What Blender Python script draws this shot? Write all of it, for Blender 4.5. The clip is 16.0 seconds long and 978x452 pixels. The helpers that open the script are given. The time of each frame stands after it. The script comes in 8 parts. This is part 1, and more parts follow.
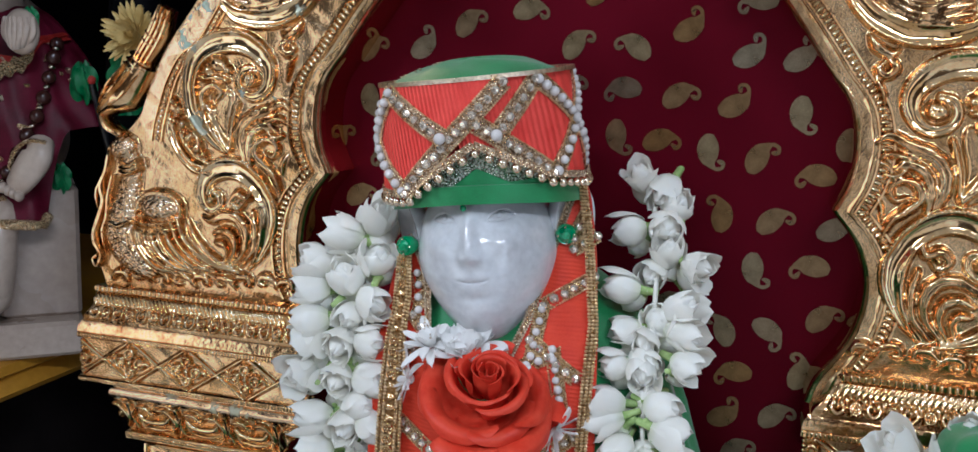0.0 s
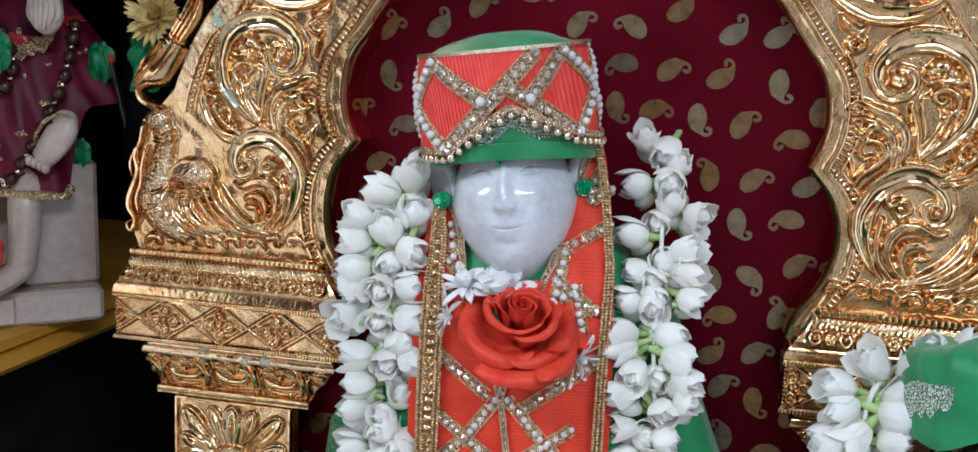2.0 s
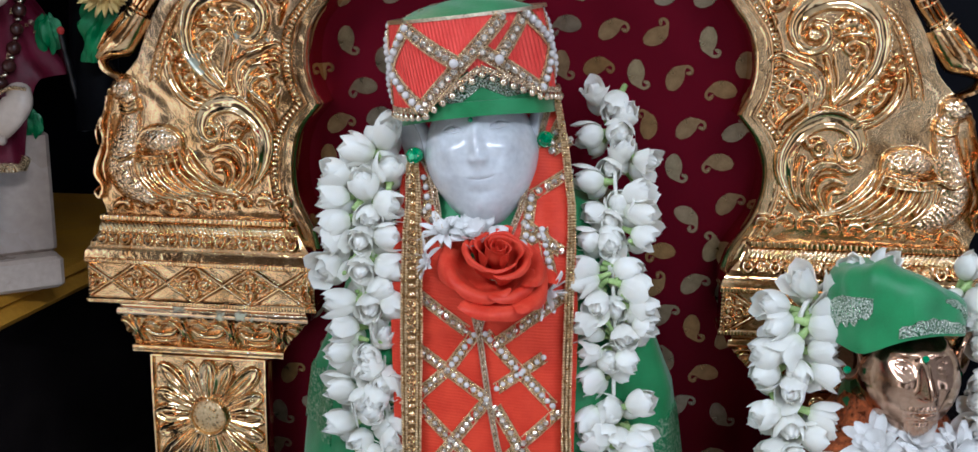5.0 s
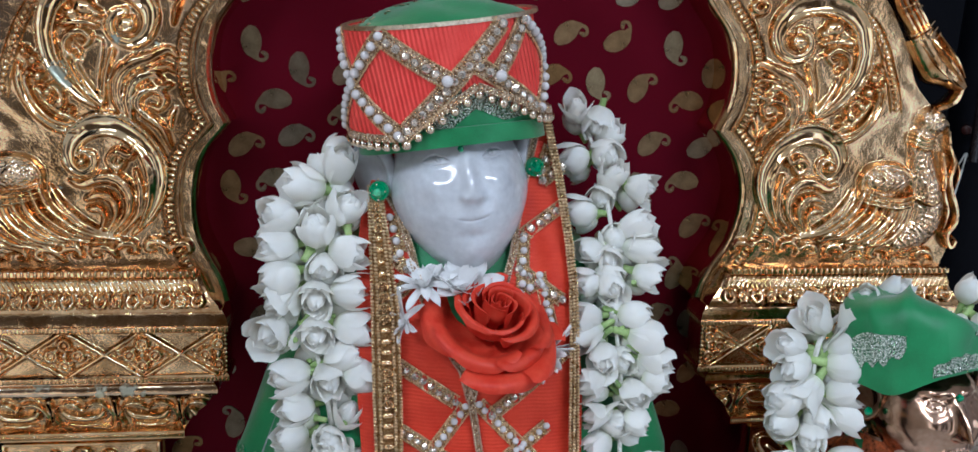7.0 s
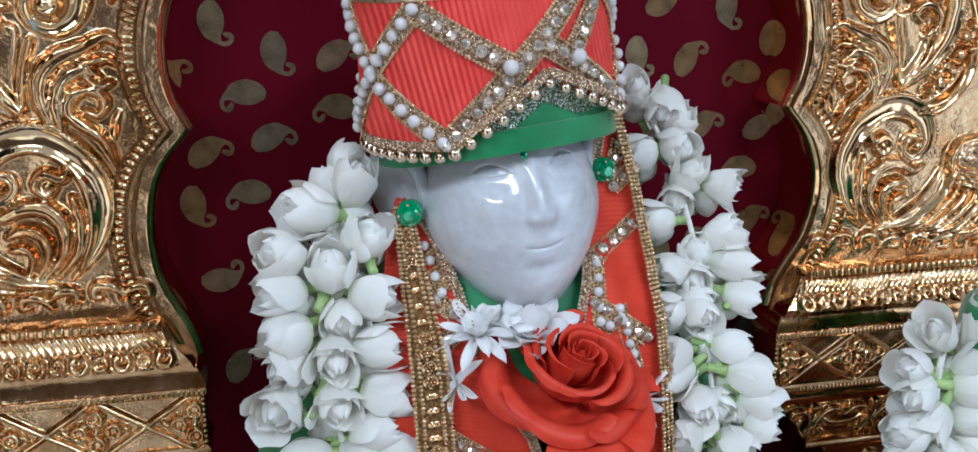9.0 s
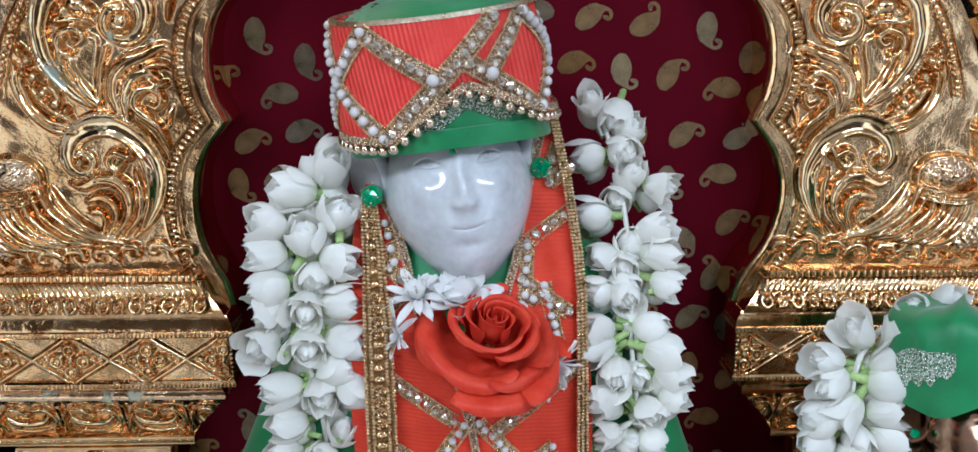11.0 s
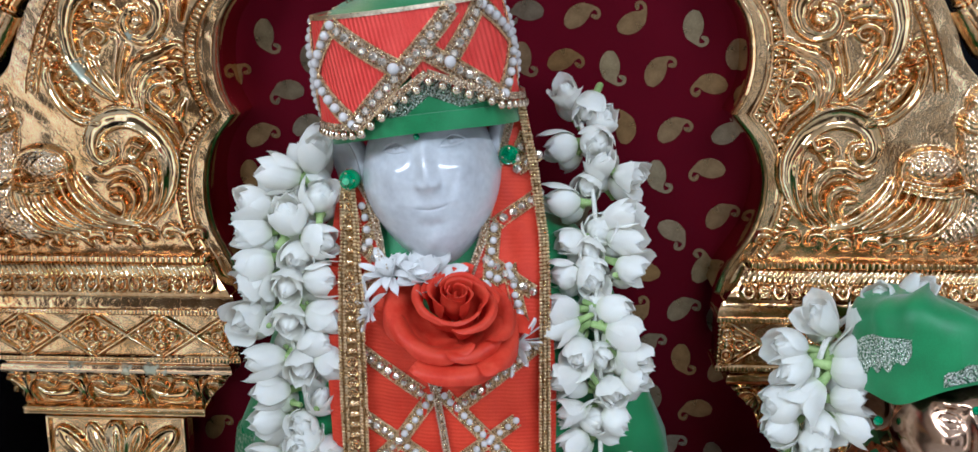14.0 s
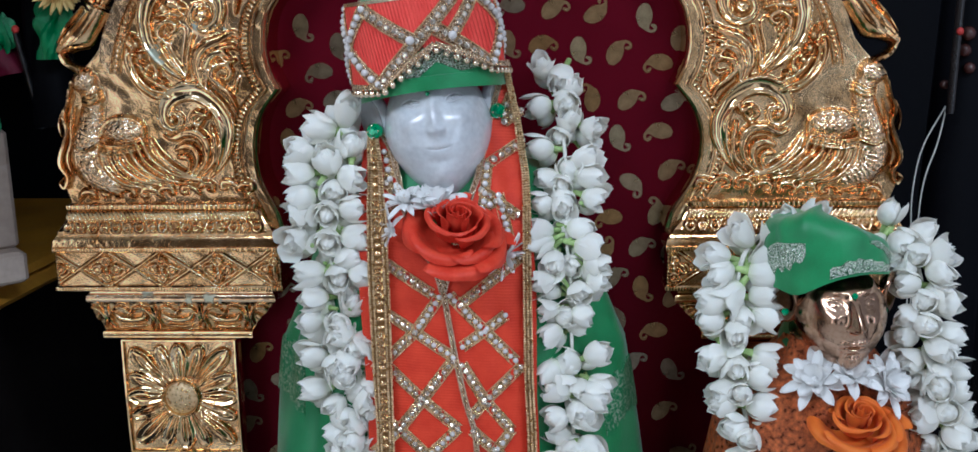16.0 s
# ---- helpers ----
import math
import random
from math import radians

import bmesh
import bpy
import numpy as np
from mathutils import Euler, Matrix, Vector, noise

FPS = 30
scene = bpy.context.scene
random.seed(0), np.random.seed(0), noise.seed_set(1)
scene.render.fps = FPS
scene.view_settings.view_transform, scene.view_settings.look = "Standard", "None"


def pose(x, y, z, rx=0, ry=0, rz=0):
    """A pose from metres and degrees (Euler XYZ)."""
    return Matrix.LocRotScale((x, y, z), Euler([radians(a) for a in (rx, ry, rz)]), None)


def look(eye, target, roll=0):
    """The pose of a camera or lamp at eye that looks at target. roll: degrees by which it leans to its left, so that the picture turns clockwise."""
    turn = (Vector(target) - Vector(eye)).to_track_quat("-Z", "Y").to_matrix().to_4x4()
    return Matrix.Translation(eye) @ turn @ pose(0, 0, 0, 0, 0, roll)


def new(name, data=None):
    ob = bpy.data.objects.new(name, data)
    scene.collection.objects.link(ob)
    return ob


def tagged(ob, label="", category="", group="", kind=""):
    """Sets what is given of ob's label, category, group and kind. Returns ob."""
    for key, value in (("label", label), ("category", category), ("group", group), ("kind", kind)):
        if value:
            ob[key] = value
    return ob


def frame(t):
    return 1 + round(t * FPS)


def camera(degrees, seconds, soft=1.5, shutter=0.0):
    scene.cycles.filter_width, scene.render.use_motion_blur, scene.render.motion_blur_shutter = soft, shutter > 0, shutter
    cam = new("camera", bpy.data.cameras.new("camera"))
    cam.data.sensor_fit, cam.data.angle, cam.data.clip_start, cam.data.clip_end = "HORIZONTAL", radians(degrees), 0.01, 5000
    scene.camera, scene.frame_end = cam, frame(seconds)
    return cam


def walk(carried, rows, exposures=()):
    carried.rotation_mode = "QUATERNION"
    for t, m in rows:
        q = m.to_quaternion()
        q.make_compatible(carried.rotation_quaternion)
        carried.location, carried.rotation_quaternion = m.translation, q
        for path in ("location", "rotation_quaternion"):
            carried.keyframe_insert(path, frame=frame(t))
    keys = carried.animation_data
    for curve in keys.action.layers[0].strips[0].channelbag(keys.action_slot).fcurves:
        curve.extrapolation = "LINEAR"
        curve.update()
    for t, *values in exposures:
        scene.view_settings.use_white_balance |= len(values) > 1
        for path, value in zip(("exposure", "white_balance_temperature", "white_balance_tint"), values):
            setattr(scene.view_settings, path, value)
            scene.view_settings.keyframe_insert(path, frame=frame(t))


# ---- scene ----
cam = camera(53.9, 16.0)
ROWS = [
    (0.0, 0.1351, -0.5565, 1.3000, 17.09, -9.65, -2.04),
    (0.5, 0.1246, -0.5715, 1.2862, 16.22, -9.56, -2.01),
    (1.0, 0.1189, -0.5903, 1.2776, 15.26, -9.46, -2.17),
    (1.5, 0.1134, -0.6078, 1.2749, 14.45, -9.46, -2.16),
    (2.0, 0.1064, -0.6321, 1.2863, 13.28, -9.72, -2.18),
    (2.5, 0.0933, -0.6584, 1.2954, 11.78, -9.89, -2.31),
    (3.0, 0.0940, -0.6632, 1.2937, 10.34, -9.99, -1.61),
    (3.5, 0.0892, -0.6719, 1.2986, 9.25, -10.18, -1.01),
    (4.0, 0.0897, -0.6879, 1.2923, 8.64, -10.98, -0.50),
    (4.2, 0.0986, -0.6934, 1.2930, 8.45, -11.18, -0.23),
    (6.3, -0.0082, -0.6492, 1.2798, -0.94, -12.53, -3.24),
    (6.5, -0.0181, -0.6362, 1.2800, -2.90, -12.31, -3.06),
    (7.0, -0.0464, -0.5887, 1.2979, -7.16, -12.70, -1.70),
    (7.5, -0.0707, -0.5371, 1.3095, -9.53, -12.74, -1.07),
    (8.0, -0.0794, -0.4904, 1.2922, -11.27, -13.54, -0.43),
    (8.5, -0.0804, -0.4672, 1.2982, -12.69, -14.16, 0.15),
    (9.0, -0.0887, -0.4677, 1.2965, -12.90, -14.80, 0.17),
    (9.5, -0.0719, -0.4860, 1.3005, -11.78, -15.50, 0.12),
    (9.7, -0.0595, -0.4985, 1.3002, -10.00, -15.09, 0.40),
    (11.8, 0.0222, -0.5699, 1.3124, 0.23, -14.60, -0.82),
    (12.0, 0.0260, -0.5731, 1.3095, 0.77, -14.51, -0.73),
    (12.5, 0.0252, -0.5897, 1.3082, 1.95, -14.13, -0.50),
    (13.0, 0.0290, -0.5875, 1.3067, 2.87, -13.86, -0.28),
    (13.5, 0.0377, -0.5805, 1.3050, 3.40, -13.60, -0.11),
    (14.0, 0.0589, -0.5830, 1.2969, 3.47, -13.44, 0.38),
    (14.5, 0.0745, -0.6015, 1.2809, 3.28, -13.30, 1.02),
    (15.0, 0.0717, -0.6456, 1.2919, 3.23, -12.73, 1.30),
    (15.5, 0.0638, -0.6962, 1.2807, 3.22, -12.20, 1.26),
    (16.0, 0.0668, -0.7300, 1.2738, 2.96, -11.77, 0.85),
]
EXPOSURES = [(0.0, -1.46, 5230, 9), (2.0, -1.24, 5180, 9), (4.0, -1.26, 5180, 9), (6.4, -1.36, 5130, 9), (7.0, -1.49, 5080, 9), (8.5, -1.33, 5030, 8), (9.5, -1.37, 5030, 8), (12.0, -1.24, 5090, 7), (14.0, -1.27, 5090, 7), (14.5, -1.41, 5070, 7), (15.0, -1.45, 5040, 7)]
walk(cam, [(t, pose(x, y, z, 90 + pitch, roll, yaw)) for t, x, y, z, yaw, pitch, roll in ROWS], EXPOSURES)

# ---- world and lamps: a closed room lit by tube lamps on the ceiling behind the viewer ----
world = bpy.data.worlds.new("world")
scene.world = world
world.use_nodes = True
world.node_tree.nodes["Background"].inputs["Color"].default_value = (0.05, 0.055, 0.06, 1)
world.node_tree.nodes["Background"].inputs["Strength"].default_value = 0.3


def area_lamp(name, place, target, sx, sy, power, colour):
    data = bpy.data.lights.new(name, "AREA")
    data.shape, data.size, data.size_y, data.energy, data.color = "RECTANGLE", sx, sy, power, colour
    ob = new(name, data)
    ob.matrix_world = look(place, target)
    return ob


LAMPS = [(-0.85, -1.15, 2.30, 0.9), (0.75, -1.45, 2.30, 0.9)]
for lx, ly, lz, ln in LAMPS:
    area_lamp("tube_light", (lx, ly, lz - 0.05), (lx * 0.2, -0.3, 1.1), ln, 0.16, 35.0, (1.0, 0.98, 0.95))
# unseen fill lamps added at both sides and behind the viewer, for the gilding's reflections
area_lamp("window_light", (-1.74, -1.80, 1.10), (0.0, -0.4, 1.10), 0.95, 1.85, 21.0, (1.0, 0.95, 0.84))
area_lamp("window_light", (1.74, -1.55, 1.14), (0.0, -0.5, 1.10), 0.85, 1.75, 21.0, (0.96, 0.97, 0.97))
area_lamp("doorway_light", (0.45, -2.74, 1.04), (0.0, 0.0, 1.10), 1.0, 2.0, 10.5, (1.0, 0.97, 0.92))
# low fill lamp, added to brighten the left cornice
area_lamp("window_light", (-1.15, -2.74, 0.44), (-0.2, 0.0, 1.05), 0.95, 0.75, 9.0, (1.0, 0.95, 0.84))


# ---- helpers for meshes ----
class Shape:
    """Vertices and faces that are gathered before they become one mesh."""

    def __init__(self):
        self.v, self.f = [], []

    def add(self, v, f, m=None):
        n = len(self.v)
        self.v.extend([tuple(m @ Vector(p)) for p in v] if m is not None else [tuple(p) for p in v])
        self.f.extend([tuple(i + n for i in q) for q in f])
        return self


def mesh_of(name, shape, material, smooth=45.0, fix=True):
    me = bpy.data.meshes.new(name)
    me.from_pydata(shape.v, [], shape.f)
    if fix:
        bm = bmesh.new()
        bm.from_mesh(me)
        bmesh.ops.recalc_face_normals(bm, faces=bm.faces)
        bm.to_mesh(me)
        bm.free()
    me.materials.append(material)
    if smooth:
        me.shade_smooth()
        me.set_sharp_from_angle(angle=radians(smooth))
    me.update()
    return me


def put(name, me, parent=None, m=None, label=""):
    ob = new(name, me)
    if parent is not None:
        ob.parent = parent
        ob.matrix_parent_inverse = parent_world(parent).inverted()
    if m is not None:
        ob.matrix_basis = m
    return tagged(ob, label)


def parent_world(ob):
    if ob.parent is None:
        return ob.matrix_basis.copy()
    return parent_world(ob.parent) @ ob.matrix_parent_inverse @ ob.matrix_basis


def part(name, shape, material, parent=None, label="", smooth=45.0, fix=True):
    return put(name, mesh_of(name, shape, material, smooth, fix), parent, None, label)


def thing(name, place, label, category, group="", kind=""):
    ob = new(name)
    ob.empty_display_size = 0.02
    ob.location = place
    ob.matrix_basis = Matrix.Translation(place)
    return tagged(ob, label, category, group, kind)


def ball_data(nu=12, nv=8):
    v, f = [(0, 0, 1)], []
    for j in range(1, nv):
        a = math.pi * j / nv
        for i in range(nu):
            b = 2 * math.pi * i / nu
            v.append((math.sin(a) * math.cos(b), math.sin(a) * math.sin(b), math.cos(a)))
    v.append((0, 0, -1))
    for i in range(nu):
        f.append((0, 1 + i, 1 + (i + 1) % nu))
        for j in range(nv - 2):
            p = 1 + j * nu
            f.append((p + i, p + nu + i, p + nu + (i + 1) % nu, p + (i + 1) % nu))
        f.append((len(v) - 1, len(v) - 2 - i, len(v) - 2 - (i + 1) % nu))
    return v, f


BALL = ball_data()
BALL_SMALL = ball_data(8, 5)
BALL_FINE = ball_data(24, 16)


def ball(shape, c, r, data=BALL):
    r = (r, r, r) if isinstance(r, (int, float)) else r
    return shape.add(data[0], data[1], Matrix.Translation(c) @ Matrix.Diagonal((*r, 1)))


def smooth_line(pts, n):
    """n points along a Catmull-Rom line through pts."""
    pts = [Vector(p) for p in pts]
    out = []
    for k in range(n):
        s = k / (n - 1) * (len(pts) - 1)
        i = min(int(s), len(pts) - 2)
        t = s - i
        p1, p2 = pts[i], pts[i + 1]
        p0 = pts[i - 1] if i else p1 * 2 - p2
        p3 = pts[i + 2] if i + 2 < len(pts) else p2 * 2 - p1
        out.append(0.5 * (2 * p1 + (p2 - p0) * t + (2 * p0 - 5 * p1 + 4 * p2 - p3) * t * t + (3 * p1 - p0 - 3 * p2 + p3) * t ** 3))
    return out


def even_line(pts, step):
    """Points at even steps along the smooth line through pts."""
    fine = smooth_line(pts, 40 * len(pts))
    out, run = [fine[0]], 0.0
    for a, b in zip(fine, fine[1:]):
        run += (b - a).length
        if run >= step:
            out.append(b)
            run = 0.0
    return out


def sweep(shape, pts, width, height, up=(0, -1, 0), n=8, caps=True):
    """A tapered bar along pts; width lies across, height along up. Both are numbers or functions of 0 to 1."""
    up, rings = Vector(up), []
    for k, p in enumerate(pts):
        t = (pts[min(k + 1, len(pts) - 1)] - pts[max(k - 1, 0)]).normalized()
        side = t.cross(up)
        side = side.normalized() if side.length > 1e-6 else Vector((1, 0, 0))
        rise = side.cross(t).normalized()
        s = k / (len(pts) - 1)
        w = width(s) if callable(width) else width
        h = height(s) if callable(height) else height
        rings.append([p + side * (w * math.cos(2 * math.pi * i / n)) + rise * (h * math.sin(2 * math.pi * i / n)) for i in range(n)])
    v = [q for r in rings for q in r]
    f = [(k * n + i, k * n + (i + 1) % n, (k + 1) * n + (i + 1) % n, (k + 1) * n + i) for k in range(len(rings) - 1) for i in range(n)]
    if caps:
        f += [tuple(range(n))[::-1], tuple((len(rings) - 1) * n + i for i in range(n))]
    return shape.add(v, f)


def grid(shape, fn, nu, nv):
    """A sheet from fn(u, v), u and v from 0 to 1."""
    v = [fn(i / nu, j / nv) for j in range(nv + 1) for i in range(nu + 1)]
    f = [(j * (nu + 1) + i, j * (nu + 1) + i + 1, (j + 1) * (nu + 1) + i + 1, (j + 1) * (nu + 1) + i) for j in range(nv) for i in range(nu)]
    return shape.add(v, f)


def slab(shape, fn, nu, nv, thick):
    """A sheet from fn with thickness: fn(u, v, lift)."""
    a = [fn(i / nu, j / nv, 0.0) for j in range(nv + 1) for i in range(nu + 1)]
    b = [fn(i / nu, j / nv, -thick) for j in range(nv + 1) for i in range(nu + 1)]
    n, w = len(a), nu + 1
    f = []
    for j in range(nv):
        for i in range(nu):
            q = (j * w + i, j * w + i + 1, (j + 1) * w + i + 1, (j + 1) * w + i)
            f += [q, tuple(n + k for k in q[::-1])]
    edge = [i for i in range(w)] + [j * w + nu for j in range(1, nv + 1)] + [nv * w + i for i in range(nu - 1, -1, -1)] + [j * w for j in range(nv - 1, 0, -1)]
    for p, q in zip(edge, edge[1:] + edge[:1]):
        f.append((q, p, n + p, n + q))
    return shape.add(a + b, f)


def loft(shape, loops, close=True):
    n = len(loops[0])
    v = [p for l in loops for p in l]
    f = [(k * n + i, k * n + (i + 1) % n, (k + 1) * n + (i + 1) % n, (k + 1) * n + i) for k in range(len(loops) - 1) for i in range(n)]
    if close:
        f += [tuple(range(n))[::-1], tuple((len(loops) - 1) * n + i for i in range(n))]
    return shape.add(v, f)


def box(shape, x0, x1, y0, y1, z0, z1, c=0.001):
    """A box with chamfered upright and level edges."""
    loops = []
    for z, d in ((z0, c), (z0 + c, 0), (z1 - c, 0), (z1, c)):
        a, b, e, g = x0 + d, x1 - d, y0 + d, y1 - d
        loops.append([(a + c, e, z), (b - c, e, z), (b, e + c, z), (b, g - c, z), (b - c, g, z), (a + c, g, z), (a, g - c, z), (a, e + c, z)])
    return loft(shape, loops)


def ring_data(R, r, n=20, m=6):
    v = [((R + r * math.cos(2 * math.pi * j / m)) * math.cos(2 * math.pi * i / n), r * math.sin(2 * math.pi * j / m), (R + r * math.cos(2 * math.pi * j / m)) * math.sin(2 * math.pi * i / n)) for i in range(n) for j in range(m)]
    f = [(i * m + j, i * m + (j + 1) % m, (i + 1) % n * m + (j + 1) % m, (i + 1) % n * m + j) for i in range(n) for j in range(m)]
    return v, f


# ---- materials ----
def material(name, a, b, rough=(0.4, 0.6), metal=0.0, scale=60.0, fine=900.0, bump=0.2, depth=0.0006, spread=(0.35, 0.65), vary=0.0, coat=0.0, sss=0.0, deep=0.004, spec=0.5, sheen=0.0):
    """Two tones in noise of two sizes, with gloss and fine relief to match."""
    m = bpy.data.materials.new(name)
    m.use_nodes = True
    t = m.node_tree
    N, L = t.nodes, t.links
    s = N["Principled BSDF"]
    co = N.new("ShaderNodeTexCoord")
    big, small = N.new("ShaderNodeTexNoise"), N.new("ShaderNodeTexNoise")
    big.inputs["Scale"].default_value, small.inputs["Scale"].default_value = scale, fine
    big.inputs["Detail"].default_value, small.inputs["Detail"].default_value = 4.0, 3.0
    mix = N.new("ShaderNodeMix")
    mix.data_type = "FLOAT"
    mix.inputs["Factor"].default_value = 0.3
    L.new(big.outputs["Fac"], mix.inputs["A"])
    L.new(small.outputs["Fac"], mix.inputs["B"])
    ramp = N.new("ShaderNodeValToRGB")
    ramp.color_ramp.elements[0].position, ramp.color_ramp.elements[1].position = spread
    ramp.color_ramp.elements[0].color, ramp.color_ramp.elements[1].color = (*a, 1), (*b, 1)
    gloss = N.new("ShaderNodeMapRange")
    gloss.inputs["From Min"].default_value, gloss.inputs["From Max"].default_value = 0.3, 0.7
    gloss.inputs["To Min"].default_value, gloss.inputs["To Max"].default_value = rough
    relief = N.new("ShaderNodeBump")
    relief.inputs["Strength"].default_value, relief.inputs["Distance"].default_value = bump, depth
    for n in (big, small):
        L.new(co.outputs["Object"], n.inputs["Vector"])
    L.new(mix.outputs["Result"], ramp.inputs["Fac"])
    L.new(big.outputs["Fac"], gloss.inputs["Value"])
    L.new(small.outputs["Fac"], relief.inputs["Height"])
    colour = ramp.outputs["Color"]
    if vary:
        info, hsv, shift = N.new("ShaderNodeObjectInfo"), N.new("ShaderNodeHueSaturation"), N.new("ShaderNodeMapRange")
        shift.inputs["To Min"].default_value, shift.inputs["To Max"].default_value = 1 - vary, 1 + vary
        L.new(info.outputs["Random"], shift.inputs["Value"])
        L.new(shift.outputs["Result"], hsv.inputs["Value"])
        L.new(colour, hsv.inputs["Color"])
        colour = hsv.outputs["Color"]
    L.new(colour, s.inputs["Base Color"])
    L.new(gloss.outputs["Result"], s.inputs["Roughness"])
    L.new(relief.outputs["Normal"], s.inputs["Normal"])
    s.inputs["Metallic"].default_value = metal
    s.inputs["Coat Weight"].default_value = coat
    s.inputs["Coat Roughness"].default_value = 0.05
    s.inputs["Specular IOR Level"].default_value = spec
    s.inputs["Sheen Weight"].default_value = sheen
    if sss:
        s.inputs["Subsurface Weight"].default_value = sss
        s.inputs["Subsurface Radius"].default_value = (1.0, 0.9, 0.8)
        s.inputs["Subsurface Scale"].default_value = deep
    return m


def thin(m, weight, tone):
    """Lets light through a petal."""
    t = m.node_tree
    N, L = t.nodes, t.links
    out, body = N["Material Output"], N["Principled BSDF"]
    through_, mix = N.new("ShaderNodeBsdfTranslucent"), N.new("ShaderNodeMixShader")
    through_.inputs["Color"].default_value = (*tone, 1)
    mix.inputs["Fac"].default_value = weight
    L.new(body.outputs["BSDF"], mix.inputs[1])
    L.new(through_.outputs["BSDF"], mix.inputs[2])
    L.new(mix.outputs["Shader"], out.inputs["Surface"])
    return m


def ribbed(m, scale, angle, strength=0.6, depth=0.0005, axis="X"):
    """Adds fine cords to a cloth's relief."""
    t = m.node_tree
    N, L = t.nodes, t.links
    relief = next(n for n in N if n.bl_idname == "ShaderNodeBump")
    co = next(n for n in N if n.bl_idname == "ShaderNodeTexCoord")
    mp, wave, second = N.new("ShaderNodeMapping"), N.new("ShaderNodeTexWave"), N.new("ShaderNodeBump")
    mp.inputs["Rotation"].default_value = (0, radians(angle), 0)
    wave.inputs["Scale"].default_value = scale
    wave.inputs["Distortion"].default_value = 0.6
    wave.inputs["Detail"].default_value = 1.0
    wave.bands_direction = axis
    second.inputs["Strength"].default_value, second.inputs["Distance"].default_value = strength, depth
    L.new(co.outputs["Object"], mp.inputs["Vector"])
    L.new(mp.outputs["Vector"], wave.inputs["Vector"])
    L.new(wave.outputs["Fac"], second.inputs["Height"])
    L.new(relief.outputs["Normal"], second.inputs["Normal"])
    L.new(second.outputs["Normal"], N["Principled BSDF"].inputs["Normal"])
    return m


GOLD = material("gold_leaf", (0.50, 0.24, 0.075), (0.96, 0.71, 0.405), (0.08, 0.19), 1.0, 60, 340, 0.22, 0.0008)
GOLD_STIPPLE = material("stippled_gold", (0.48, 0.275, 0.11), (0.84, 0.59, 0.325), (0.14, 0.25), 1.0, 40, 1300, 0.25, 0.0005)
GOLD_SMOOTH = material("polished_gold", (0.60, 0.35, 0.135), (0.95, 0.715, 0.42), (0.07, 0.16), 1.0, 45, 220, 0.14, 0.0008)
def scaled(m, size, depth=0.0012):
    """Feather-like cells in the relief."""
    t = m.node_tree
    N, L = t.nodes, t.links
    relief = next(n for n in N if n.bl_idname == "ShaderNodeBump")
    co = next(n for n in N if n.bl_idname == "ShaderNodeTexCoord")
    cell, second = N.new("ShaderNodeTexVoronoi"), N.new("ShaderNodeBump")
    cell.inputs["Scale"].default_value = size
    second.inputs["Strength"].default_value, second.inputs["Distance"].default_value = 0.9, depth
    second.invert = True
    L.new(co.outputs["Object"], cell.inputs["Vector"])
    L.new(cell.outputs["Distance"], second.inputs["Height"])
    L.new(relief.outputs["Normal"], second.inputs["Normal"])
    L.new(second.outputs["Normal"], N["Principled BSDF"].inputs["Normal"])
    return m


def wavy(m, size, depth, strength=0.8):
    """Soft hand-beaten unevenness."""
    t = m.node_tree
    N, L = t.nodes, t.links
    relief = next(n for n in N if n.bl_idname == "ShaderNodeBump")
    co = next(n for n in N if n.bl_idname == "ShaderNodeTexCoord")
    noise, second = N.new("ShaderNodeTexNoise"), N.new("ShaderNodeBump")
    noise.inputs["Scale"].default_value, noise.inputs["Detail"].default_value = size, 2.0
    second.inputs["Strength"].default_value, second.inputs["Distance"].default_value = strength, depth
    L.new(co.outputs["Object"], noise.inputs["Vector"])
    L.new(noise.outputs["Fac"], second.inputs["Height"])
    L.new(relief.outputs["Normal"], second.inputs["Normal"])
    L.new(second.outputs["Normal"], N["Principled BSDF"].inputs["Normal"])
    return m


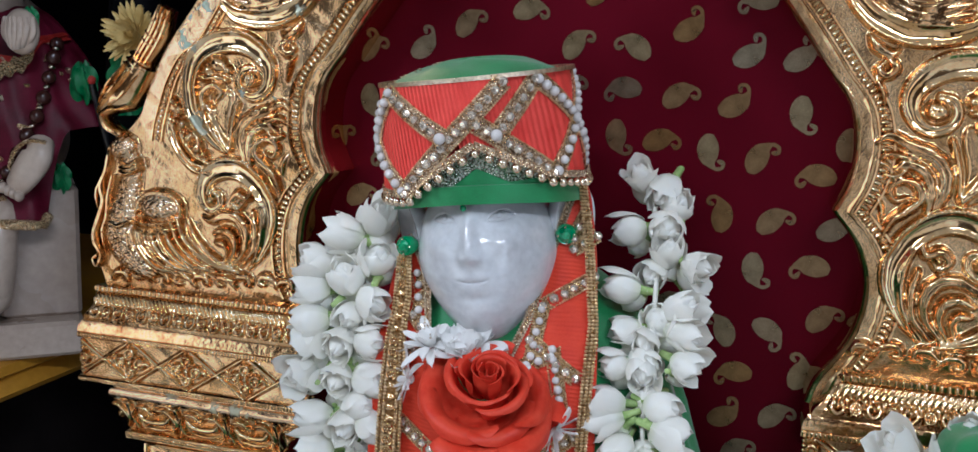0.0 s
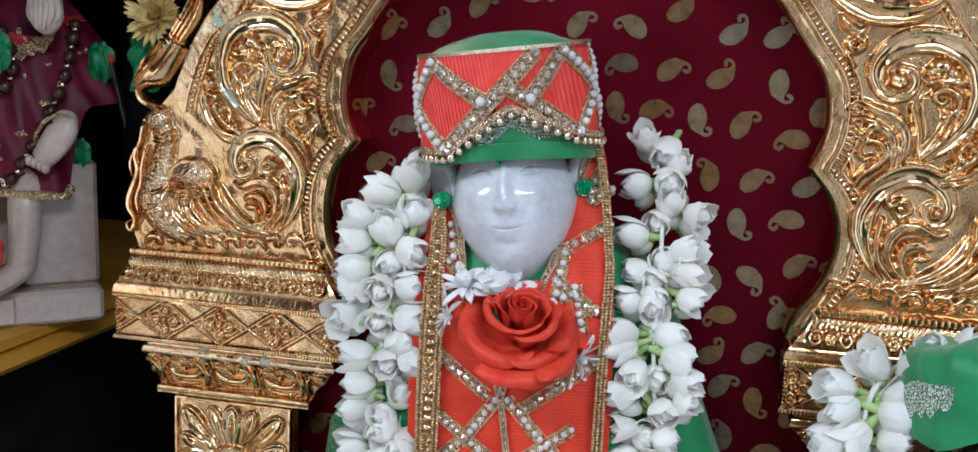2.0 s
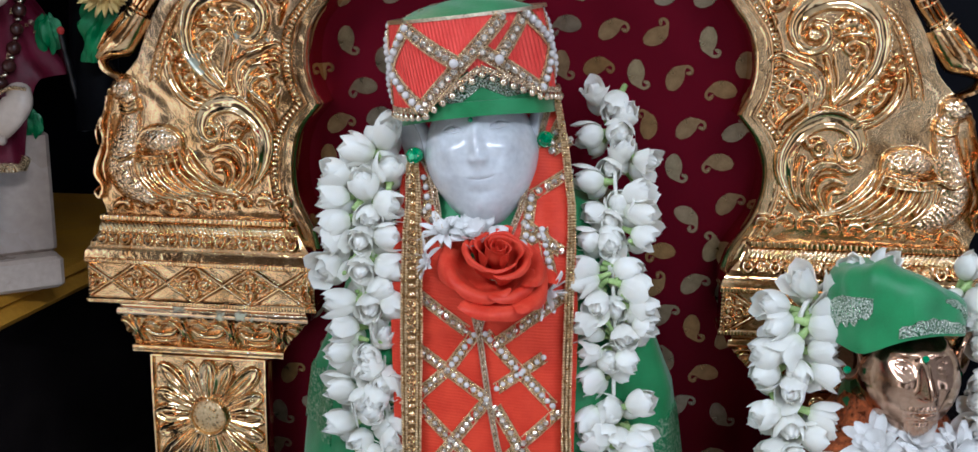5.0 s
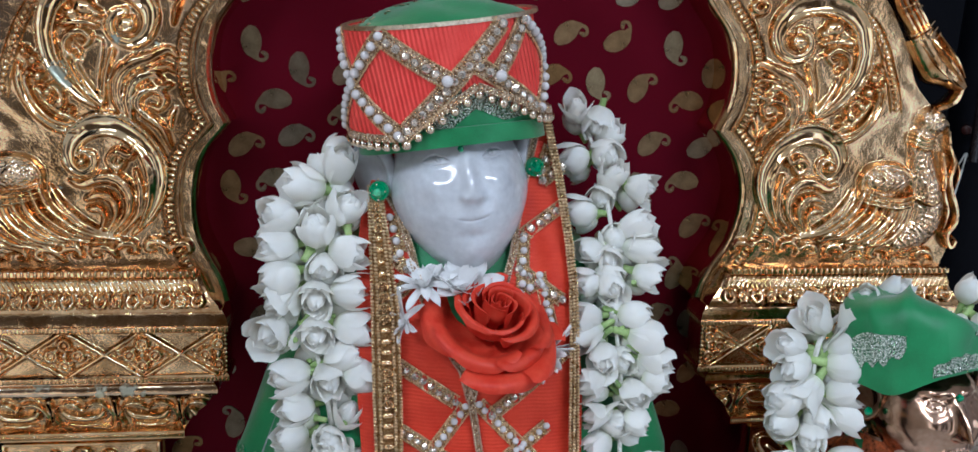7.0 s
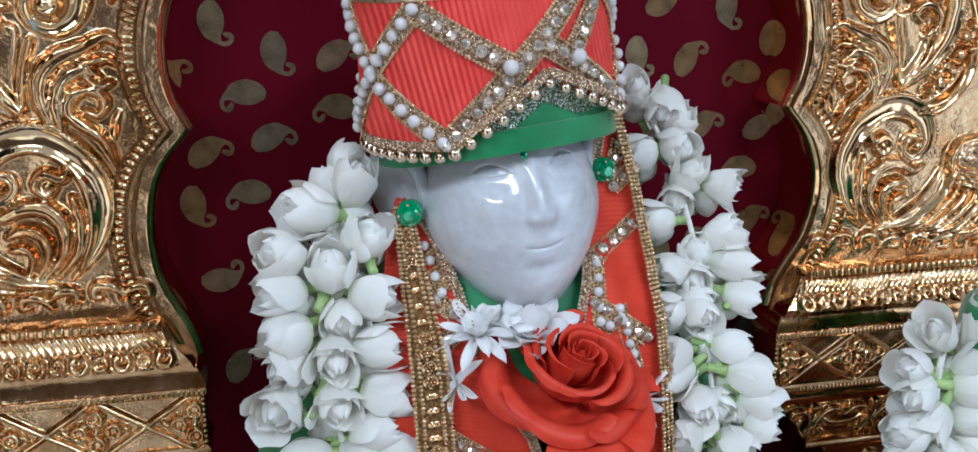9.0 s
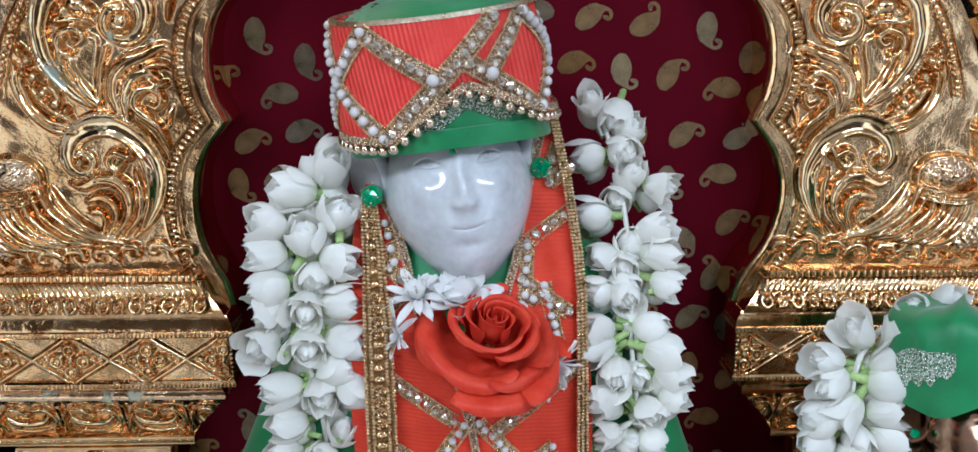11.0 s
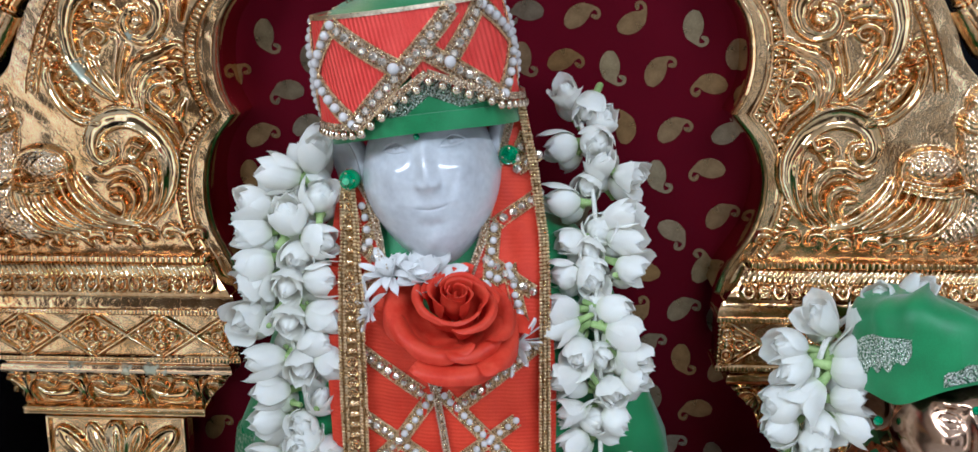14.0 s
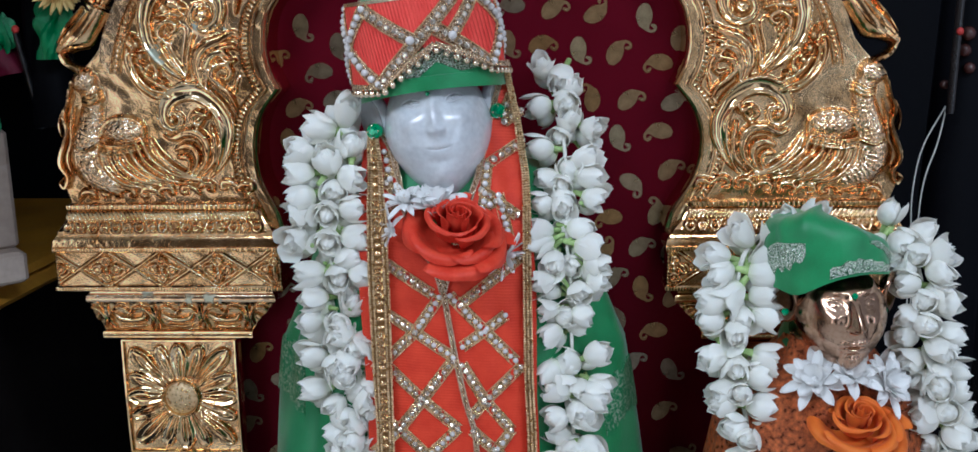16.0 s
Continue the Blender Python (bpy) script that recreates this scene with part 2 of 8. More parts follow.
def worn_or_sheen(m, share, size, tone):
    """Pale paint in patches: where gilding is worn off, or as a painted-in reflection."""
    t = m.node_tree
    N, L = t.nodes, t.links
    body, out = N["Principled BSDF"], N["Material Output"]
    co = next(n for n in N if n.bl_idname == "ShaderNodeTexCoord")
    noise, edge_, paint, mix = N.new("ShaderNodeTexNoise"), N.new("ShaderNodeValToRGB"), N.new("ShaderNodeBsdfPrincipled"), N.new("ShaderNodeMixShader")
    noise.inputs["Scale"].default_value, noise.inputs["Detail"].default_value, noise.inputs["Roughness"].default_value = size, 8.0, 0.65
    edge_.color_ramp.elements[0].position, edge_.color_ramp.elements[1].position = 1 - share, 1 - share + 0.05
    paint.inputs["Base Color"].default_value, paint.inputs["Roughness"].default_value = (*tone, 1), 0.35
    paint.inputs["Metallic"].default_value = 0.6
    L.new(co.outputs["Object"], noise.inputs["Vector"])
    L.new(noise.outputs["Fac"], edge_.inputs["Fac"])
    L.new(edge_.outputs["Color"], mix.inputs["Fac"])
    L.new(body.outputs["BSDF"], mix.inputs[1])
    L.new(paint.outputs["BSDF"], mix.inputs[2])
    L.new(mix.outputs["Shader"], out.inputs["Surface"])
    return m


GOLD_MIRROR = material("mirror_gold", (0.60, 0.36, 0.16), (0.74, 0.48, 0.24), (0.04, 0.08), 1.0, 30, 200, 0.03, 0.0004)
wavy(GOLD, 110, 0.0005)
wavy(GOLD_STIPPLE, 65, 0.0012)
wavy(GOLD_SMOOTH, 70, 0.0006)
GOLD_TARNISH = worn_or_sheen(wavy(material("tarnished_gold", (0.66, 0.42, 0.18), (0.93, 0.73, 0.46), (0.08, 0.17), 1.0, 45, 220, 0.14, 0.0008), 70, 0.0006), 0.42, 40, (0.36, 0.38, 0.30))
GOLD_WORN = worn_or_sheen(wavy(material("worn_gold", (0.54, 0.32, 0.13), (0.82, 0.57, 0.33), (0.16, 0.28), 1.0, 40, 900, 0.2, 0.0005), 65, 0.0012), 0.36, 34, (0.34, 0.36, 0.27))
# pale patches on the left neck fillet are a reflection painted into the colour
GOLD_PAINTED_SHEEN = worn_or_sheen(wavy(material("chipped_gold", (0.56, 0.34, 0.16), (0.86, 0.64, 0.42), (0.10, 0.2), 1.0, 40, 900, 0.2, 0.0006), 75, 0.0010), 0.42, 30, (0.50, 0.49, 0.36))
GOLD_FLAKED = worn_or_sheen(wavy(material("flaked_gold", (0.56, 0.34, 0.16), (0.86, 0.64, 0.42), (0.10, 0.2), 1.0, 40, 900, 0.2, 0.0006), 75, 0.0009), 0.47, 42, (0.34, 0.43, 0.36))
GOLD_SCALE = scaled(material("feathered_gold", (0.62, 0.38, 0.18), (0.92, 0.70, 0.47), (0.14, 0.24), 1.0, 70, 900, 0.3, 0.0005), 420, 0.0008)
GOLD_CORD = material("gold_thread", (0.58, 0.38, 0.17), (0.95, 0.74, 0.45), (0.22, 0.4), 1.0, 400, 2500, 0.6, 0.0004)
PALE_CORD = material("pale_gold_thread", (0.48, 0.36, 0.24), (0.88, 0.76, 0.58), (0.25, 0.45), 1.0, 500, 2600, 0.6, 0.0004)
ZARI = material("gold_sequin_braid", (0.58, 0.37, 0.16), (0.97, 0.76, 0.48), (0.14, 0.36), 0.95, 900, 2600, 1.0, 0.0009)
ZARI_DARK = material("dark_gold_braid", (0.26, 0.13, 0.045), (0.62, 0.38, 0.16), (0.25, 0.45), 0.9, 900, 2600, 1.0, 0.0009)
NET = material("clear_sequin_braid", (0.44, 0.25, 0.12), (0.92, 0.74, 0.52), (0.12, 0.34), 0.8, 900, 2600, 1.0, 0.0010, spread=(0.40, 0.60))
BEAD = material("champagne_metal_bead", (0.72, 0.58, 0.42), (0.86, 0.74, 0.58), (0.07, 0.15), 1.0, 50, 400, 0.05, 0.0002)
PEARL = material("pearl", (0.52, 0.48, 0.46), (0.72, 0.68, 0.65), (0.10, 0.18), 0.0, 200, 900, 0.03, 0.0002, vary=0.06, coat=0.7)
STONE = material("clear_rhinestone", (0.55, 0.44, 0.32), (0.90, 0.84, 0.74), (0.04, 0.12), 0.75, 700, 900, 0.05, 0.0002, coat=0.8)
ORANGE = ribbed(material("orange_corded_silk", (0.72, 0.052, 0.040), (0.83, 0.088, 0.066), (0.42, 0.6), 0.0, 90, 1500, 0.25, 0.0003, spec=0.2), 150, 14, 0.8, 0.0009)
ORANGE_ROBE = ribbed(material("orange_robe_silk", (0.54, 0.034, 0.012), (0.66, 0.058, 0.022), (0.45, 0.62), 0.0, 70, 1500, 0.25, 0.0003, spec=0.2), 170, 86, 0.25, 0.0005)
GREEN = material("green_satin", (0.012, 0.155, 0.040), (0.026, 0.26, 0.076), (0.38, 0.55), 0.0, 45, 1800, 0.35, 0.0003, sheen=0.3)
GREEN_ZARI = material("green_cloth_with_silver_thread", (0.02, 0.22, 0.07), (0.42, 0.50, 0.36), (0.3, 0.5), 0.45, 500, 2600, 0.9, 0.0005, spread=(0.47, 0.62))
SILVER_ZARI = material("silver_thread_weave", (0.03, 0.20, 0.07), (0.92, 0.92, 0.82), (0.15, 0.35), 0.85, 1300, 2600, 1.0, 0.0010, spread=(0.44, 0.56))
MAROON = material("maroon_glazed_satin", (0.086, 0.0012, 0.007), (0.122, 0.0024, 0.0115), (0.36, 0.48), 0.65, 9, 1500, 0.06, 0.0002, spec=0.12)
def tinted(m, tones):
    """Each copy takes its own tone."""
    t = m.node_tree
    N, L = t.nodes, t.links
    body = N["Principled BSDF"]
    source = body.inputs["Base Color"].links[0].from_socket
    info, ramp, mix = N.new("ShaderNodeObjectInfo"), N.new("ShaderNodeValToRGB"), N.new("ShaderNodeMix")
    mix.data_type, mix.blend_type = "RGBA", "MULTIPLY"
    mix.inputs["Factor"].default_value = 1.0
    for k, tone in enumerate(tones):
        e = ramp.color_ramp.elements[k] if k < 2 else ramp.color_ramp.elements.new(k / (len(tones) - 1))
        e.position, e.color = k / (len(tones) - 1), (*tone, 1)
    L.new(info.outputs["Random"], ramp.inputs["Fac"])
    L.new(source, mix.inputs["A"])
    L.new(ramp.outputs["Color"], mix.inputs["B"])
    L.new(mix.outputs["Result"], body.inputs["Base Color"])
    return m


FOIL = tinted(material("gold_foil_print", (0.20, 0.155, 0.098), (0.36, 0.295, 0.205), (0.24, 0.36), 0.8, 120, 1500, 0.15, 0.0003), ((0.55, 0.52, 0.50), (1.0, 0.92, 0.72), (0.75, 0.78, 0.80), (0.80, 0.55, 0.28), (0.95, 0.95, 0.92)))
MARBLE = material("white_marble", (0.47, 0.47, 0.485), (0.67, 0.675, 0.69), (0.09, 0.15), 0.0, 34, 260, 0.02, 0.0003, sss=0.25, coat=0.3)
MARBLE_OLD = material("cream_marble", (0.42, 0.325, 0.255), (0.60, 0.49, 0.40), (0.25, 0.4), 0.0, 16, 200, 0.05, 0.0004)
MARBLE_BLOCK = material("polished_marble_block", (0.32, 0.245, 0.195), (0.48, 0.385, 0.315), (0.22, 0.38), 0.0, 12, 140, 0.05, 0.0004)
COPPER = material("copper_bronze", (0.33, 0.19, 0.115), (0.60, 0.405, 0.285), (0.12, 0.23), 1.0, 40, 420, 0.12, 0.0004)
GEM = material("green_glass_gem", (0.0, 0.16, 0.05), (0.02, 0.42, 0.17), (0.03, 0.08), 0.3, 600, 900, 0.05, 0.0002, coat=1.0)
GREEN_CRUMPLE = material("bright_green_cloth", (0.006, 0.13, 0.035), (0.02, 0.26, 0.08), (0.35, 0.55), 0.0, 60, 900, 0.5, 0.0008)
GREEN_ENAMEL = material("green_enamel", (0.01, 0.24, 0.08), (0.02, 0.34, 0.12), (0.15, 0.25), 0.0, 200, 900, 0.05, 0.0002, coat=0.6)
PETAL_WHITE = thin(material("white_jasmine_petal", (0.93, 0.905, 0.83), (0.97, 0.95, 0.885), (0.40, 0.55), 0.0, 130, 700, 0.12, 0.0004, vary=0.02, sss=0.25, deep=0.003), 0.34, (1.0, 0.985, 0.93))
def green_foot(m, tone, reach):
    """Petals shade to green-cream at their foot."""
    t = m.node_tree
    N, L = t.nodes, t.links
    body = N["Principled BSDF"]
    co = next(n for n in N if n.bl_idname == "ShaderNodeTexCoord")
    axes, step, mix = N.new("ShaderNodeSeparateXYZ"), N.new("ShaderNodeMapRange"), N.new("ShaderNodeMix")
    mix.data_type = "RGBA"
    step.inputs["From Max"].default_value = reach
    source = body.inputs["Base Color"].links[0].from_socket
    L.new(co.outputs["Object"], axes.inputs["Vector"])
    L.new(axes.outputs["Z"], step.inputs["Value"])
    L.new(step.outputs["Result"], mix.inputs["Factor"])
    mix.inputs["A"].default_value = (*tone, 1)
    L.new(source, mix.inputs["B"])
    L.new(mix.outputs["Result"], body.inputs["Base Color"])
    return m


green_foot(PETAL_WHITE, (0.82, 0.85, 0.66), 0.005)
PETAL_THIN = thin(material("white_strap_petal", (0.90, 0.885, 0.86), (0.96, 0.95, 0.93), (0.5, 0.65), 0.0, 160, 900, 0.2, 0.0004, vary=0.05), 0.3, (0.95, 0.93, 0.90))
CALYX = material("pale_green_calyx", (0.22, 0.34, 0.09), (0.40, 0.52, 0.20), (0.5, 0.65), 0.0, 200, 900, 0.2, 0.0003, vary=0.15)
THREAD = material("white_cotton_thread", (0.60, 0.58, 0.50), (0.78, 0.76, 0.70), (0.6, 0.8), 0.0, 400, 1800, 0.5, 0.0004)
ROSE = thin(material("red_rose_petal", (0.70, 0.045, 0.018), (0.86, 0.105, 0.048), (0.36, 0.50), 0.0, 90, 420, 0.2, 0.0004, vary=0.05, spec=0.35), 0.36, (0.88, 0.03, 0.01))
ROSE_ORANGE = thin(material("orange_rose_petal", (0.80, 0.17, 0.010), (0.92, 0.27, 0.025), (0.42, 0.58), 0.0, 60, 700, 0.15, 0.0004, vary=0.05, sheen=0.1), 0.36, (0.92, 0.25, 0.015))
YELLOW_WOOD = material("yellow_painted_wood", (0.42, 0.19, 0.015), (0.60, 0.30, 0.03), (0.3, 0.45), 0.0, 14, 220, 0.15, 0.0004)
BLACK_GLOSS = material("black_polished_granite", (0.009, 0.007, 0.007), (0.018, 0.014, 0.013), (0.08, 0.16), 0.0, 30, 500, 0.03, 0.0003)
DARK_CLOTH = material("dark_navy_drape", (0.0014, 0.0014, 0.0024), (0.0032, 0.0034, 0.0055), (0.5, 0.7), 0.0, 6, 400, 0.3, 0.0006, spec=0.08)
DARK_STEEL = material("dull_steel", (0.05, 0.05, 0.055), (0.11, 0.11, 0.115), (0.3, 0.45), 1.0, 90, 900, 0.1, 0.0003)
DARK_WOOD = material("dark_wood_beads", (0.022, 0.007, 0.006), (0.07, 0.022, 0.017), (0.08, 0.16), 0.0, 90, 500, 0.1, 0.0003, vary=0.2)
MAROON_CLOTH = material("maroon_brocade", (0.060, 0.003, 0.010), (0.15, 0.009, 0.030), (0.35, 0.55), 0.0, 40, 1300, 0.4, 0.0005, spec=0.2)
RED_CLOTH = material("red_cloth", (0.32, 0.015, 0.01), (0.46, 0.03, 0.02), (0.5, 0.7), 0.0, 50, 1300, 0.4, 0.0005)
RUST_SEQUIN = material("rust_orange_sequin_cloth", (0.09, 0.014, 0.004), (0.72, 0.19, 0.05), (0.22, 0.5), 0.45, 320, 1800, 1.0, 0.0012)
YELLOW_PETAL = material("yellow_petal", (0.70, 0.50, 0.16), (0.84, 0.66, 0.28), (0.5, 0.7), 0.0, 90, 900, 0.2, 0.0004)
# unseen side wall, toned cool for what the right gilding reflects
PALE_PAINT = material("grey_lilac_wall_paint", (0.48, 0.46, 0.48), (0.56, 0.54, 0.56), (0.6, 0.8), 0.0, 3, 90, 0.1, 0.001)
WALL_PAINT = material("cream_wall_paint", (0.56, 0.49, 0.40), (0.64, 0.56, 0.47), (0.6, 0.8), 0.0, 3, 90, 0.1, 0.001)
# unseen wall, darkened so that the left gilding reflects less brightness
WALL_BROWN = material("brown_wall_paint", (0.15, 0.105, 0.07), (0.21, 0.15, 0.10), (0.5, 0.7), 0.0, 3, 90, 0.1, 0.001)
CEILING_PAINT = material("white_ceiling_paint", (0.70, 0.70, 0.68), (0.78, 0.78, 0.76), (0.7, 0.9), 0.0, 3, 90, 0.1, 0.001)
FLOOR_STONE = material("cream_floor_marble", (0.70, 0.67, 0.62), (0.82, 0.79, 0.74), (0.2, 0.4), 0.0, 5, 60, 0.05, 0.001)
GLOW = bpy.data.materials.new("lamp_tube_glow")
GLOW.use_nodes = True
GLOW.node_tree.nodes["Principled BSDF"].inputs["Emission Color"].default_value = (1.0, 0.97, 0.92, 1)
GLOW.node_tree.nodes["Principled BSDF"].inputs["Emission Strength"].default_value = 6.0

# ---- room ----
ALTAR = 0.80        # height of the altar's top
CX = 0.0165         # middle of the throne


def plain(name, x0, x1, y0, y1, z0, z1, material_, label, category):
    return tagged(part(name, box(Shape(), x0, x1, y0, y1, z0, z1, 0.002), material_, smooth=0), label, category, kind="structure")


plain("floor", -1.8, 1.8, -2.8, 1.0, -0.05, 0.0, FLOOR_STONE, "cream polished marble floor of the room", "floor")
plain("ceiling", -1.8, 1.8, -2.8, 1.0, 2.5, 2.55, CEILING_PAINT, "white painted ceiling of the room", "ceiling")
plain("wall_west", -1.85, -1.8, -2.8, 1.0, 0.0, 2.5, WALL_PAINT, "cream painted side wall", "wall")
plain("wall_east", 1.8, 1.85, -2.8, 1.0, 0.0, 2.5, PALE_PAINT, "unseen pale grey side wall, tinted for the gilding's reflections", "wall")
plain("wall_south", -1.8, 1.8, -2.85, -2.8, 0.0, 2.5, WALL_BROWN, "unseen brown wall behind the viewer, dark to deepen the gilding's reflections", "wall")
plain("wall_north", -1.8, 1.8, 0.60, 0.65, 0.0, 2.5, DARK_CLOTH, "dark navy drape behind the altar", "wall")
plain("altar_step", -0.75, 1.0, -0.23, 0.598, 0.0, ALTAR, BLACK_GLOSS, "black polished granite altar top and front", "altar")

# unseen boards, added to keep lamp light off the side altar's upper part
plain("niche_top", -0.95, -0.31, -0.40, 0.598, 1.415, 1.435, DARK_CLOTH, "unseen dark board added to shade the side altar from above", "wall")
plain("niche_side", -0.97, -0.95, -0.40, 0.598, 0.0, 1.435, DARK_CLOTH, "unseen dark board added to shade the side altar from its side", "wall")
for lx, ly, lz, ln in LAMPS:
    lamp = thing("ceiling_lamp", (lx, ly, 2.5), "white tube lamp hung below the ceiling", "lamp", "ceiling lamps")
    part("housing", box(Shape(), lx - ln / 2 - 0.03, lx + ln / 2 + 0.03, ly - 0.06, ly + 0.06, 2.36, 2.42, 0.006), CEILING_PAINT, lamp)
    part("hanger", box(Shape(), lx - 0.02, lx + 0.02, ly - 0.02, ly + 0.02, 2.42, 2.5, 0.002), CEILING_PAINT, lamp)
    part("tube", sweep(Shape(), [Vector((lx - ln / 2, ly, 2.33)), Vector((lx + ln / 2, ly, 2.33))], 0.018, 0.018, (0, 0, 1), 12), GLOW, lamp)

# ---- backdrop with paisley prints ----
edge = [(-0.235, ALTAR), (0.235, ALTAR), (0.235, 1.16), (0.262, 1.18), (0.262, 1.24), (0.225, 1.33), (0.120, 1.46), (-0.120, 1.46), (-0.225, 1.33), (-0.262, 1.24), (-0.262, 1.18), (-0.235, 1.16)]
back = tagged(part("backdrop", loft(Shape(), [[(CX + u, y, z) for u, z in edge] for y in (0.0, 0.016)]), MAROON, smooth=0), "maroon satin backdrop panel printed with gold paisley motifs", "backdrop", kind="structure")


def paisley_mesh():
    """A drop whose tip curls over, as a thin raised print."""
    line = smooth_line([(-0.0022, 0, -0.0098), (-0.0022, 0, -0.0050), (-0.0016, 0, 0.0005), (0.0004, 0, 0.0060), (0.0036, 0, 0.0092), (0.0070, 0, 0.0086), (0.0080, 0, 0.0060), (0.0064, 0, 0.0048), (0.0054, 0, 0.0060)], 26)

    def half(s):
        if s < 0.40:
            return 0.0060 * math.sin(math.pi * min(1.0, (s + 0.02) / 0.47)) ** 0.62
        return max(0.0010, 0.0026 - 0.020 * (s - 0.40)) + (0.0008 if s > 0.88 else 0.0)

    top = []
    for k, p in enumerate(line):
        t = (line[min(k + 1, 25)] - line[max(k - 1, 0)]).normalized()
        side = Vector((t.z, 0, -t.x))
        w = max(0.0008, half(k / 25))
        top.append([p + side * w, p - side * w])
    s = Shape()
    v = [q for pair in top for q in pair]
    n = len(v)
    f = []
    for k in range(25):
        a, b, c, d = 2 * k, 2 * k + 1, 2 * k + 3, 2 * k + 2
        f += [(a, b, c, d), (n + d, n + c, n + b, n + a), (a, d, n + d, n + a), (c, b, n + b, n + c)]
    f += [(1, 0, n, n + 1), (50, 51, n + 51, n + 50)]
    s.add([(p.x, -0.0004, p.z) for p in v] + [(p.x, 0.0, p.z) for p in v], f)
    return mesh_of("paisley_motif", s, FOIL, 30)


PAISLEY = paisley_mesh()


def motif(x, z, turn, flip=1, size=1.0):
    m = Matrix.Translation((x, -0.0002, z)) @ pose(0, 0, 0, 0, turn, 0) @ Matrix.Diagonal((flip * size, 1, size, 1))
    put("paisley_motif", PAISLEY, back, m)


def motif_row(places):
    for x, z, turn, flip in places:
        motif(x, z, turn, flip)


# the print's turn alternates along its slanting rows
motif_row([(-0.1115, 1.3060, 30, 1), (-0.0779, 1.3098, 60, -1), (-0.0485, 1.3226, 25, 1), (-0.0117, 1.3306, 60, 1), (0.0172, 1.3120, 20, 1), (0.0503, 1.3113, -40, -1)])
motif_row([(0.0801, 1.3241, 65, -1), (0.1139, 1.3106, 70, -1), (0.1406, 1.3097, 65, -1), (0.1169, 1.3380, -75, -1), (-0.1110, 1.2745, 187, -1), (0.0456, 1.2872, -75, -1), (0.0130, 1.2880, 40, 1)])
motif_row([(0.0776, 1.2849, 40, 1), (0.1079, 1.2830, 70, -1), (0.1453, 1.2780, 190, -1), (0.1712, 1.2635, 0, 1), (0.0444, 1.2603, 185, -1), (0.0685, 1.2588, 55, 1), (0.0971, 1.2548, 185, -1)])
motif_row([(0.1245, 1.2528, 15, 1), (0.1550, 1.2440, -70, -1), (-0.0836, 1.2600, 187, -1), (-0.0561, 1.2579, 40, 1), (-0.1002, 1.2405, -78, -1), (-0.1319, 1.2487, 10, 1), (-0.0572, 1.2327, -68, -1)])
motif_row([(-0.1180, 1.2140, 40, 1), (-0.0882, 1.2196, 50, 1), (0.1043, 1.2194, 10, -1), (0.1344, 1.2175, 35, 1), (0.1660, 1.2176, 70, -1), (-0.1252, 1.1886, 185, -1), (-0.1007, 1.1927, -75, -1)])
motif_row([(0.1267, 1.1893, 183, -1), (0.1560, 1.1930, -72, -1), (-0.1161, 1.1525, 95, -1), (0.1102, 1.1521, -10, -1), (0.1359, 1.1535, 110, 1), (0.1652, 1.1645, 30, 1), (0.0790, 1.1640, 30, 1)])
motif_row([(0.1193, 1.1269, -78, -1), (0.1542, 1.1322, 30, -1), (0.0840, 1.1270, 20, -1), (-0.1095, 1.1051, 15, 1), (0.1442, 1.1044, 35, 1), (0.1149, 1.1024, 72, -1), (0.1671, 1.0972, 185, -1)])
motif_row([(0.1462, 1.0713, 185, -1), (0.1241, 1.0800, 25, 1), (0.1710, 1.0640, 30, 1), (0.1257, 1.0455, 15, -1), (0.1555, 1.0362, -75, -1), (-0.1390, 1.0700, 40, 1), (-0.1300, 1.0350, 20, -1)])
motif_row([(0.1397, 1.0107, 25, 1), (0.1700, 1.0050, 165, -1), (-0.1685, 0.9854, 175, -1), (-0.1731, 0.9555, 30, 1), (-0.1420, 0.9960, 105, -1), (-0.1370, 0.9620, 15, 1), (0.1332, 0.9471, 35, 1)])
motif_row([(0.1640, 0.9700, 30, 1), (-0.1600, 1.0180, 20, 1), (0.1800, 0.9350, 105, -1), (-0.1500, 0.9300, 25, 1), (0.1480, 0.9150, 165, -1), (-0.0500, 1.3480, 30, 1), (0.0300, 1.3420, 30, 1), (0.1500, 1.3400, 165, -1)])

# ---- the gilt throne: two carved sides joined by an arch ----
YF = -0.036         # face of the carved boards


THRONE = thing("throne", (CX, -0.02, ALTAR), "embossed gilt throne with scrolls, birds and beaded borders on its sides", "throne")


